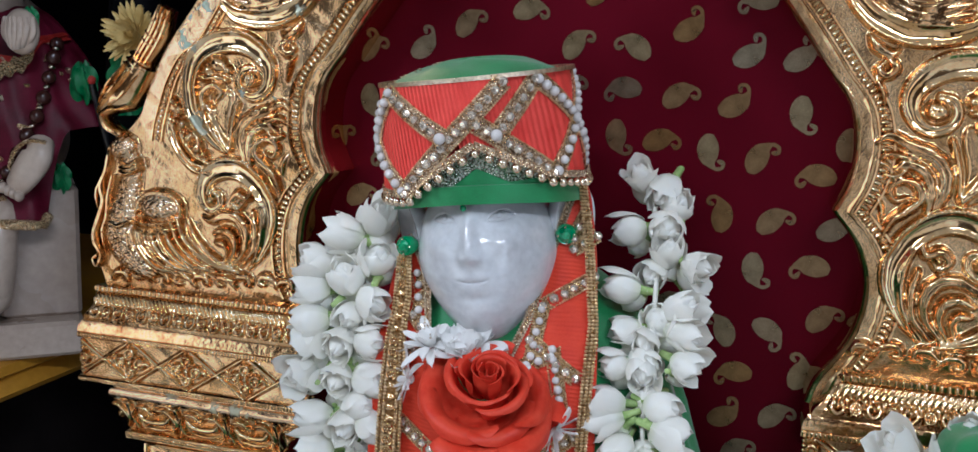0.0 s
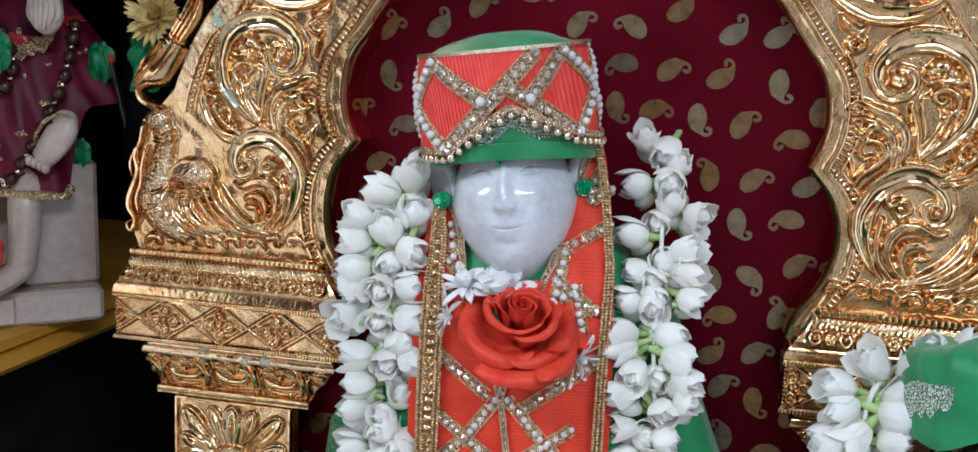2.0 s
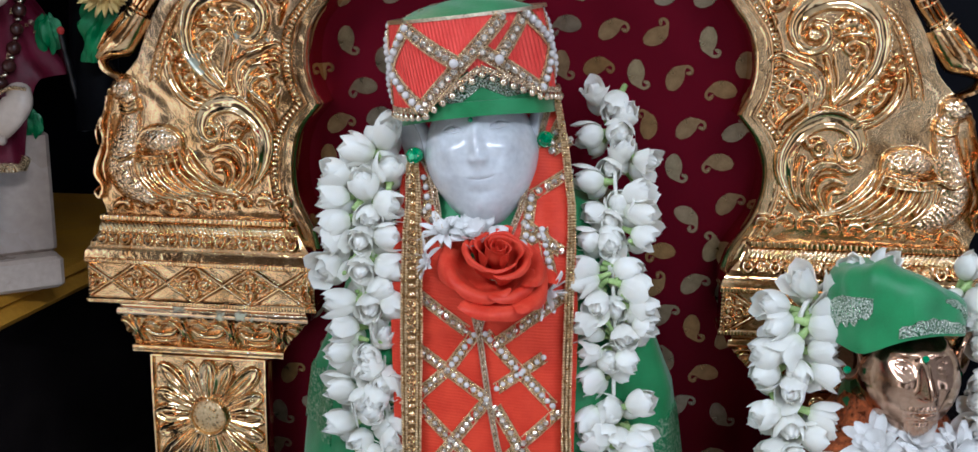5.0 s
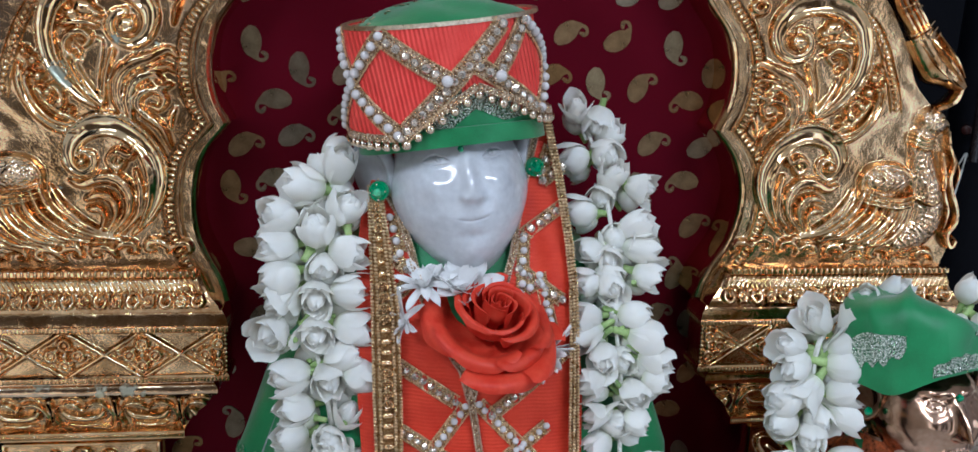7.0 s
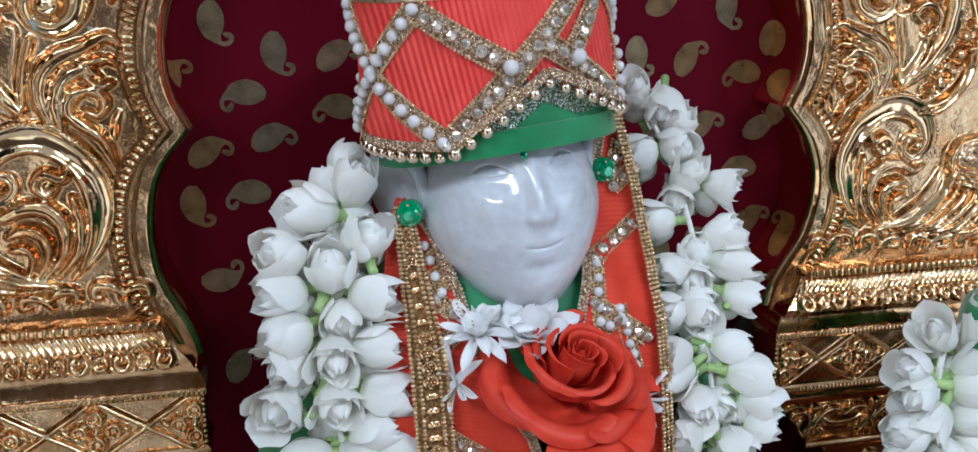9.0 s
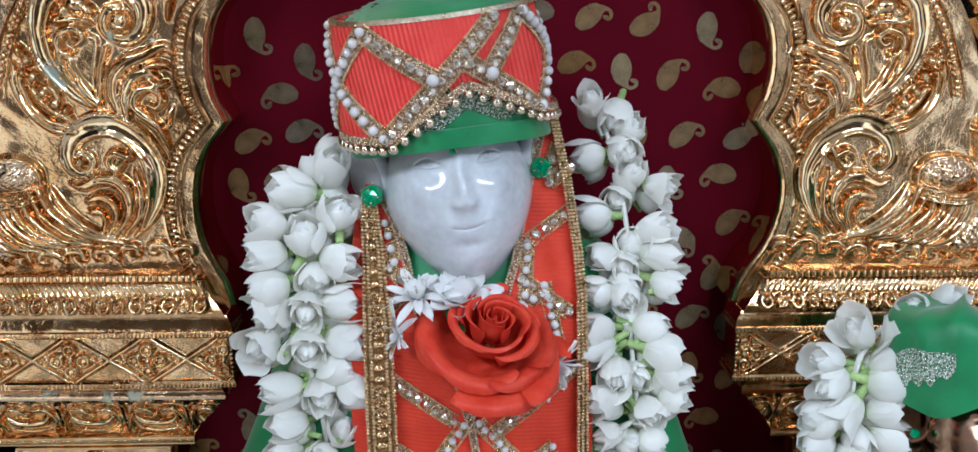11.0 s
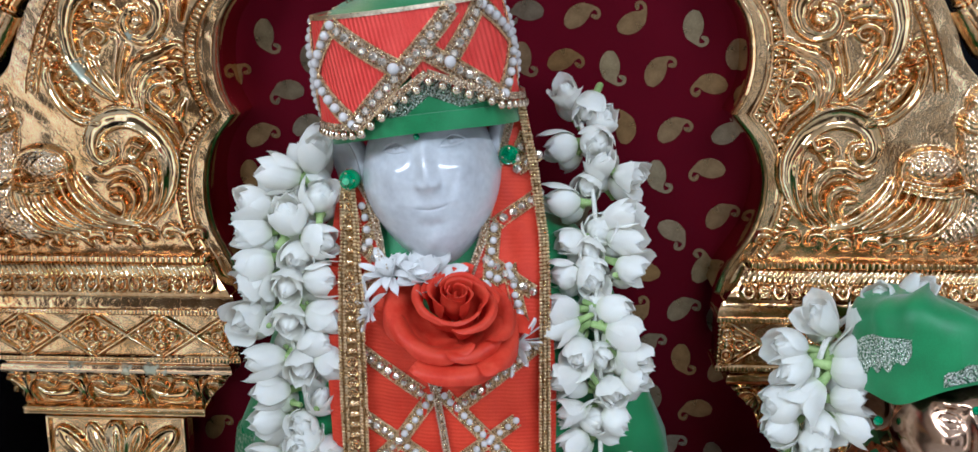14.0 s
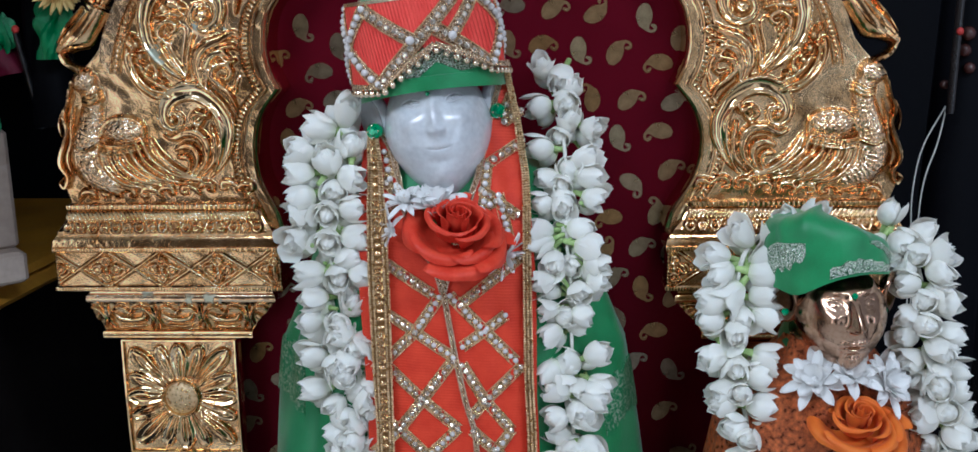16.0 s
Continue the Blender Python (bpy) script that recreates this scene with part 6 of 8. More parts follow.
WHEEL, OVAL = wheel_mesh(), scale_mesh()
SASH_LEFT = [(1.2100, -0.0446, -0.0385), (1.155, -0.0428, -0.0304), (1.110, -0.0418, -0.0286), (1.069, -0.0400, -0.0281), (1.020, -0.0382, -0.0279), (0.86, -0.037, -0.027)]
SASH_RIGHT = [(1.246, 0.0440, 0.0466), (1.215, 0.0503, 0.0536), (1.181, 0.0555, 0.0590), (1.165, 0.0561, 0.0599), (1.099, 0.0562, 0.0606), (1.053, 0.0568, 0.0614), (1.018, 0.0584, 0.0632), (0.86, 0.060, 0.065)]
for table in (SASH_LEFT, SASH_RIGHT):
    z1, z0 = table[0][0], table[-1][0]
    sash = thing("sash", (table[-1][1], -0.15, z0), "woven gold sash with beaded edges over the orange robe", "sash", "gold sashes")

    def sheet(u, v, lift, table=table, z1=z1, z0=z0):
        z = z1 + (z0 - z1) * v
        return on_robe(sash_x(table, z, u), z, 0.0060 + lift)

    slim = table is SASH_RIGHT
    part("band", slab(Shape(), sheet, 4, 90, 0.0018), ZARI_DARK, sash)
    for t in (0.0, 0.5, 1.0) if slim else (0.0, 0.22, 0.78, 1.0):
        cord = Shape()
        n = int((z1 - z0) / 0.0016)
        for j in range(n + 1):
            z = z1 + (z0 - z1) * j / n
            ball(cord, on_robe(sash_x(table, z, t), z, 0.0068), (0.0010, 0.0009, 0.0008), CORD_BALL)
        part("edge_cord", cord, GOLD_CORD, sash)
    n = 0 if slim else int((z1 - z0) / 0.0052)
    for j in range(n):
        z = z1 - 0.004 - (z1 - z0 - 0.006) * j / n
        a, b = lerp_table(table, z)
        wide = (b - a) / 0.0125
        put("wheel_ornament" if (j // 4) % 2 == 0 else "oval_ornament", WHEEL if (j // 4) % 2 == 0 else OVAL, sash, Matrix.Translation(on_robe((a + b) / 2, z, 0.0080)) @ Matrix.Diagonal((max(0.6, wide * 1.12), 1.2, 1.08, 1)))

# ---- hat ----
HAT = Matrix.Translation((-0.0035, -0.1030, 1.2425)) @ pose(0, 0, 0, 3, -7.0, 0)
hat = thing("hat", HAT.translation, "orange corded silk hat with pearl lattice over a green cap", "hat")


def hat_r(h):
    return 0.0478 - 0.0034 * h / 0.052


def on_hat(arc, h, off=0.0):
    """arc: metres round the hat from its front, positive to the wearer's left."""
    r = hat_r(h)
    t = arc / 0.0460
    return HAT @ Vector(((r + off) * math.sin(t), -(r * 0.96 + off) * math.cos(t), h))


def deg(d):
    return 0.0460 * radians(d)


def band_low(d):
    """Height of the orange band's lower edge at an angle in degrees."""
    if d < -31:
        return 0.0
    if d < 12:
        return 0.0215 * (d + 31) / 43
    if d < 55:
        return 0.0215 - 0.0175 * (d - 12) / 43
    return max(0.0, 0.004 - 0.004 * (d - 55) / 30)


def hat_part(name, d0, d1, low, high, off, material_, n=60, m=14, thick=0.0016, label=""):
    def fn(u, v, lift):
        d = d0 + (d1 - d0) * u
        a, b = low(d), high(d)
        return on_hat(deg(d), a + (b - a) * v, off + lift)

    return part(name, slab(Shape(), fn, n, m, thick), material_, hat, label)


TOP = 0.0515
# right piece under, left piece over it with a slanting edge
hat_part("orange_band", 4, 190, lambda d: band_low(d), lambda d: TOP, 0.0010, ORANGE)
hat_part("orange_band", -172, 30.0, lambda d: max(0.0, (d + 31) * 0.0498 / 61), lambda d: TOP, 0.0030, ORANGE)


def crown(u, v, lift):
    t = 2 * math.pi * u
    r = hat_r(TOP) * 0.985 * (1 - v)
    h = TOP - 0.002 + 0.0105 * (1 - (1 - v) ** 2.6) + 0.0006 * math.sin(5 * t + 9 * v)
    return HAT @ Vector((r * math.sin(t), -r * 0.96 * math.cos(t), h + lift))


part("crown", slab(Shape(), crown, 48, 12, 0.001), GREEN, hat, "green satin crown")
sprig = Shape()
for j in range(90):
    a, q = random.uniform(2.2, 5.2), random.uniform(0.25, 0.97)
    r = hat_r(TOP) * q
    p = HAT @ Vector((r * math.sin(a), -r * 0.96 * math.cos(a), TOP - 0.002 + 0.0105 * (1 - q ** 2.6)))
    ball(sprig, p, (random.uniform(0.0008, 0.0020), random.uniform(0.0008, 0.002), 0.0005), CORD_BALL)
tagged(part("crown_thread", sprig, PALE_CORD, hat, "gold thread worked into the crown"), kind="stuff")
hat_part("green_cap", -105, 105, lambda d: -0.0020, lambda d: band_low(d) + 0.004, -0.0030, GREEN, 60, 10, 0.002)
hat_part("cap_weave", -20, 50, lambda d: max(0.004, band_low(d) - 0.010), lambda d: band_low(d) + 0.003, -0.0024, SILVER_ZARI, 40, 6, 0.001, "silver-green woven edge of the cap")
hat_part("cap_brim", -112, 112, lambda d: -0.0085 + 0.0040 * math.cos(radians(d) * 1.6), lambda d: 0.0005 + 0.0035 * math.cos(radians(d) * 1.6), -0.0012, GREEN, 60, 6, 0.0026)
hat_part("top_cord", -182, 182, lambda d: TOP - 0.0010, lambda d: TOP + 0.0010, 0.0036, PALE_CORD, 90, 2, 0.002)
# lattice: net braid with stones in front, pearls towards the sides
H1 = lambda a, h, off=0.0: on_hat(a, h, off + 0.0026)
for a, b, kind in (((deg(-31), 0.0020), (deg(30.5), 0.0490), "stone"), ((deg(-40), 0.0480), (deg(-3.7), 0.0267), "stone"), ((deg(-40), 0.0480), (deg(-67), 0.0270), "pearl"), ((deg(-67), 0.0250), (deg(-32), 0.0030), "pearl"), ((deg(-67), 0.0265), (deg(-95), 0.0490), "pearl"), ((deg(-67), 0.0265), (deg(-95), 0.0030), "pearl"), ((deg(-95), 0.0490), (deg(-123), 0.0265), "pearl"), ((deg(-95), 0.0030), (deg(-123), 0.0265), "pearl")):
    lattice(H1, a, b, kind, hat, 0.0078, 0.0010, 0.0025 if kind == "pearl" else 0.0021, 0.0051 if kind == "pearl" else 0.0047, NET)
H2 = lambda a, h, off=0.0: on_hat(a, h, off + 0.0008)
for a, b, kind in (((deg(24), 0.0250), (deg(51), 0.0487), "stone"), ((deg(15), 0.0310), (deg(56), 0.0055), "stone"), ((deg(53), 0.0485), (deg(86), 0.0285), "pearl"), ((deg(86), 0.0275), (deg(59), 0.0060), "pearl"), ((deg(86), 0.0285), (deg(115), 0.0490), "pearl"), ((deg(86), 0.0285), (deg(115), 0.0040), "pearl"), ((deg(115), 0.0490), (deg(143), 0.0265), "pearl"), ((deg(115), 0.0040), (deg(143), 0.0265), "pearl")):
    lattice(H2, a, b, kind, hat, 0.0078, 0.0010, 0.0025 if kind == "pearl" else 0.0021, 0.0051 if kind == "pearl" else 0.0047, NET)
for d, h in ((-3.7, 0.0267), (24.0, 0.0262)):
    put("pearl", PEARL_MESH, hat, Matrix.Translation(on_hat(deg(d), h, 0.0075)) @ Matrix.Scale(0.0030, 4))
# braid and round beads along the lower edge
edge_pts = [(deg(-112 + 4 * j), band_low(-112 + 4 * j)) for j in range(57)]
for p, q in zip(edge_pts, edge_pts[1:]):
    part("edge_braid", band_on(lambda a, h, off=0.0: on_hat(a, h, off + 0.0024), (p[0], p[1] + 0.0012), (q[0], q[1] + 0.0012), 0.0034, 0.0016, 2), NET, hat)
d = -112.0
while d < 112:
    h = band_low(d)
    steep = abs(band_low(d + 1) - band_low(d - 1)) > 0.0003
    rr = random.uniform(0.0021, 0.0026)
    put("bead", BEAD_MESH, hat, Matrix.Translation(on_hat(deg(d), h - 0.0028, 0.0026)) @ Matrix.Scale(rr, 4))
    d += 6.9 if steep else 6.4

# ---- flowers ----
def bud_shape(seed, flare, petals, length=0.0205, girth=0.0070):
    """A jasmine flower: petals wrapped round an egg, their tips more or less open. Its base is at 0, its tip along +z."""
    rnd = random.Random(seed)
    s = Shape()

    def radius(v, layer, fl):
        r = girth * math.sin(math.pi * (0.10 + 0.75 * v ** 0.95)) ** 0.72
        return r * (1 + 0.095 * layer) + fl * girth * max(0.0, v - 0.38) ** 1.4 * 2.6

    ball(s, (0, 0, length * 0.44), (girth * 0.74, girth * 0.74, length * 0.44), ball_data(12, 8))
    for k in range(petals):
        layer = 0.35 + (k % 3)
        phi = 2 * math.pi * k * 0.382 + rnd.uniform(-0.2, 0.2)
        half = rnd.uniform(0.70, 1.00)
        fl = 0.52 * flare * rnd.uniform(0.5, 1.4) * (0.35 + 0.4 * (k % 3))
        top = rnd.uniform(0.74, 1.10)
        if k < 3:
            layer, half, fl, top = -0.6, 1.25, -0.17, rnd.uniform(0.92, 1.0)
        twist = rnd.uniform(-0.25, 0.25)

        def fn(u, v, layer=layer, phi=phi, half=half, fl=fl, top=top, twist=twist):
            w = half * math.sin(math.pi * (0.18 + 0.42 * v)) ** 0.6 * math.sqrt(max(0.02, 1 - (max(0.0, v - 0.55) / 0.45) ** 3.2))
            q = 2 * u - 1
            a = phi + q * w + twist * v
            r = radius(v, layer, fl) * (1 + 0.035 * (1 - q * q)) + 0.0003 * q * q * layer
            return (r * math.cos(a), r * math.sin(a), length * (v * top) - 0.0016 * q * q * v + fl * 0.0015 * v + 0.0004 * v ** 3 * math.sin(6 * q + 9 * phi))

        grid(s, fn, 6, 12)
    return s


BUDS = [mesh_of("flower", bud_shape(11 + i, fl, n, ln, gi), PETAL_WHITE, 70, False) for i, (fl, n, ln, gi) in enumerate(((0.10, 6, 0.0196, 0.0072), (0.30, 8, 0.0192, 0.0076), (0.56, 9, 0.0190, 0.0074), (0.95, 10, 0.0192, 0.0070), (1.35, 12, 0.0196, 0.0064), (0.40, 8, 0.0186, 0.0077), (0.75, 10, 0.0182, 0.0075), (0.18, 6, 0.0194, 0.0071), (0.50, 9, 0.0180, 0.0079), (1.15, 11, 0.0192, 0.0068)))]
CALYX_MESH = mesh_of("calyx", loft(Shape(), [[(r * math.cos(2 * math.pi * i / 8), r * math.sin(2 * math.pi * i / 8), z) for i in range(8)] for r, z in ((0.0016, -0.0085), (0.0020, -0.0080), (0.0021, -0.0040), (0.0025, -0.0010), (0.0036, 0.0012), (0.0026, 0.0016))]), CALYX, 50)


def bud(parent, p, axis, size=1.0, kind=None):
    i = random.randrange(len(BUDS)) if kind is None else kind
    m = Matrix.Translation(p) @ Vector(axis).normalized().to_track_quat("Z", "Y").to_matrix().to_4x4() @ Matrix.Rotation(random.uniform(0, 6.28), 4, "Z") @ Matrix.Diagonal((size * random.uniform(0.84, 1.06), size * random.uniform(0.84, 1.06), size * random.uniform(0.92, 1.12), 1))
    f = put("flower", BUDS[i], parent, m)
    put("calyx", CALYX_MESH, f, m, "")
    return f


def garland(name, centre, sides, label, step=0.0125, size=1.0, front=True, seed=3):
    """centre: points down the strand's core. Flowers stand out to both sides and, in between, to the front."""
    random.seed(seed)
    g = thing(name, centre[-1], label, "garland", "jasmine garlands")
    core = even_line(centre, 0.004)
    part("thread", sweep(Shape(), core, 0.0016, 0.0016, (0, -1, 0), 6), THREAD, g, "white cotton thread")
    line_ = even_line(centre, step)
    for j, p in enumerate(line_):
        t = (line_[min(j + 1, len(line_) - 1)] - line_[max(j - 1, 0)]).normalized()
        across = t.cross(Vector((0, -1, 0))).normalized()
        for s, reach in ((-1, sides[0]), (1, sides[1])):
            ax = across * s * random.uniform(0.85, 1.1) + Vector((0, random.uniform(-0.75, -0.25), 0)) - t * random.uniform(-0.35, 0.45)
            q = p + across * s * reach * random.uniform(0.10, 0.45) + t * random.uniform(-0.003, 0.003) + Vector((0, random.uniform(-0.004, 0.002), 0))
            bud(g, q, ax, size * random.uniform(0.88, 1.12))
        if front:
            ax = Vector((random.uniform(-0.6, 0.6), -1.0, random.uniform(-0.55, 0.35)))
            q = p + across * random.uniform(-0.35, 0.35) * sides[0] + t * random.uniform(0.003, 0.008) + Vector((0, -0.004, 0))
            bud(g, q, ax, size * random.uniform(0.88, 1.10))
        elif j % 2 == 0:
            bud(g, p + t * 0.006 + Vector((0, -0.003, 0)), Vector((random.uniform(-0.5, 0.5), -1, random.uniform(-0.5, 0.3))), size * random.uniform(0.8, 1.0))
    return g


def loose_flowers(g, core, count, spread, seed):
    """More flowers that stand forward from the strand's core."""
    rnd = random.Random(seed)
    line_ = smooth_line(core, count)
    for p in line_:
        ax = Vector((rnd.uniform(-0.9, 0.9), rnd.uniform(-1.0, -0.45), rnd.uniform(-0.6, 0.4))).normalized()
        q = p + Vector((rnd.uniform(-spread, spread), rnd.uniform(-0.003, 0.003), rnd.uniform(-0.003, 0.003)))
        bud(g, q - ax * 0.009, ax, rnd.uniform(0.92, 1.08), rnd.choice((1, 2, 3, 4, 6, 8, 9)))


def flower_row(g, places, fill=1, size=1.0):
    """Single flowers: place of the middle and the turn in the strand's plane."""
    for x, y, z, turn in places:
        a = radians(turn)
        x += 0.0030 * math.cos(a)
        down = turn < -45 and turn > -135
        ax = Vector((math.cos(a) * 0.8, random.uniform(-1.0, -0.7) if down else random.uniform(-0.55, -0.15), math.sin(a) * (0.35 if down else 0.8))).normalized()
        bud(g, Vector((x, y, z)) - ax * 0.0098 * size, ax, size * random.uniform(0.94, 1.10), random.choice((3, 4, 6, 9)) if random.random() < (0.7 if down else 0.42) else random.choice((1, 2, 2, 5, 6, 8)))
        for back_ in range(fill):
            # another flower behind it fills the strand
            ax2 = Vector((ax.x * 0.5 + random.uniform(-0.5, 0.5), random.uniform(-0.2, 0.5), ax.z * 0.5 + random.uniform(-0.6, 0.6))).normalized()
            bud(g, Vector((x - (0.004 + 0.005 * back_) * math.cos(a), y + 0.008 + 0.005 * back_, z - 0.007 + 0.013 * back_)) - ax2 * 0.008, ax2, size * random.uniform(0.78, 0.95), random.choice((1, 2, 5, 6, 8)))


random.seed(5)
strand = garland("garland_strand", [(-0.0560, -0.139, 1.012), (-0.0540, -0.141, 0.975), (-0.0500, -0.142, 0.940), (-0.044, -0.143, 0.900)], (0.016, 0.013), "thick strand of white jasmine flowers over the green shawl", 0.0138, 1.0, True, 5)
part("thread", sweep(Shape(), even_line([(-0.062, -0.100, 1.222), (-0.070, -0.112, 1.200), (-0.0715, -0.121, 1.165), (-0.071, -0.126, 1.135), (-0.064, -0.130, 1.100), (-0.060, -0.133, 1.060), (-0.056, -0.139, 1.012)], 0.004), 0.0016, 0.0016, (0, -1, 0), 6), THREAD, strand, "white cotton thread")
flower_row(strand, [(-0.0592, -0.1072, 1.2195, 73), (-0.0729, -0.1119, 1.2102, 163), (-0.0863, -0.1189, 1.1963, 148), (-0.0562, -0.1168, 1.2005, 61), (-0.0698, -0.1218, 1.1905, 101), (-0.0861, -0.1233, 1.1819, 180), (-0.0570, -0.1239, 1.1786, -6), (-0.0662, -0.1251, 1.1708, -96)], 2)
flower_row(strand, [(-0.0854, -0.1257, 1.1671, -169), (-0.0564, -0.1271, 1.1590, 6), (-0.0705, -0.1274, 1.1571, -90), (-0.0867, -0.1277, 1.1553, -153), (-0.0901, -0.1302, 1.1396, -124), (-0.0709, -0.1303, 1.1394, -84), (-0.0547, -0.1300, 1.1413, -11), (-0.0592, -0.1317, 1.1273, 22)], 2)
flower_row(strand, [(-0.0797, -0.1325, 1.1184, 180), (-0.0646, -0.1327, 1.1163, -79), (-0.0504, -0.1326, 1.1172, -27), (-0.0784, -0.1341, 1.1011, 180), (-0.0551, -0.1343, 1.0990, 73), (-0.0810, -0.1354, 1.0868, 174), (-0.0393, -0.1356, 1.0857, -6), (-0.0640, -0.1363, 1.0775, -101)], 2)
flower_row(strand, [(-0.0799, -0.1374, 1.0641, 169), (-0.0554, -0.1376, 1.0620, -79), (-0.0418, -0.1370, 1.0703, 6), (-0.0788, -0.1391, 1.0410, 180), (-0.0479, -0.1390, 1.0421, -45), (-0.0679, -0.1398, 1.0304, -122), (-0.0382, -0.1400, 1.0273, -17), (-0.0560, -0.1407, 1.0188, -84)], 2)
loose_flowers(strand, [(-0.058, -0.138, 1.085), (-0.054, -0.141, 1.050), (-0.052, -0.143, 1.015), (-0.048, -0.145, 0.960), (-0.044, -0.146, 0.920)], 26, 0.013, 61)
strand = garland("garland_strand", [(0.0875, -0.138, 1.038), (0.0870, -0.140, 1.000), (0.0840, -0.142, 0.950), (0.080, -0.143, 0.900)], (0.012, 0.012), "strand of white jasmine flowers tied in pairs with green calyxes", 0.0142, 1.0, False, 9)
part("thread", sweep(Shape(), even_line([(0.074, -0.066, 1.240), (0.080, -0.085, 1.215), (0.0830, -0.102, 1.190), (0.0840, -0.115, 1.165), (0.0835, -0.124, 1.140), (0.0860, -0.131, 1.110), (0.0865, -0.134, 1.080), (0.0875, -0.138, 1.038)], 0.004), 0.0012, 0.0012, (0, -1, 0), 6), THREAD, strand, "white cotton thread")
flower_row(strand, [(0.0694, -0.0705, 1.2460, 107), (0.0854, -0.0722, 1.2332, 56), (0.0683, -0.0817, 1.2200, -169), (0.0856, -0.0886, 1.2105, 76), (0.0987, -0.0915, 1.2064, -6), (0.0696, -0.0999, 1.1947, 174), (0.0924, -0.1037, 1.1875, 37), (0.0726, -0.1100, 1.1755, -169)], 1, 0.88)
flower_row(strand, [(0.0945, -0.1093, 1.1768, -6), (0.0806, -0.1124, 1.1709, -90), (0.0990, -0.1160, 1.1640, -11), (0.0691, -0.1178, 1.1605, 180), (0.0804, -0.1187, 1.1589, -79), (0.0689, -0.1260, 1.1450, 174), (0.0897, -0.1257, 1.1456, -6), (0.0696, -0.1302, 1.1370, -163)], 1, 0.88)
flower_row(strand, [(0.0942, -0.1311, 1.1353, -11), (0.0758, -0.1352, 1.1258, -107), (0.0996, -0.1352, 1.1249, -22), (0.0709, -0.1363, 1.1121, -169), (0.0908, -0.1367, 1.1063, -73), (0.1019, -0.1361, 1.1136, -6), (0.0732, -0.1376, 1.0950, -174), (0.0916, -0.1380, 1.0908, -17)], 1, 0.88)
flower_row(strand, [(0.0747, -0.1389, 1.0794, -151), (0.1003, -0.1399, 1.0669, 27), (0.0745, -0.1408, 1.0545, -135), (0.0914, -0.1418, 1.0428, -79), (0.1027, -0.1415, 1.0462, -17)], 1, 0.88)
loose_flowers(strand, [(0.077, -0.072, 1.236), (0.082, -0.086, 1.214), (0.084, -0.100, 1.190), (0.084, -0.112, 1.165), (0.084, -0.122, 1.138), (0.086, -0.130, 1.100), (0.086, -0.134, 1.060)], 9, 0.004, 71)
loose_flowers(strand, [(0.086, -0.138, 1.060), (0.0870, -0.141, 1.020), (0.0850, -0.143, 0.960), (0.082, -0.144, 0.920)], 8, 0.008, 67)


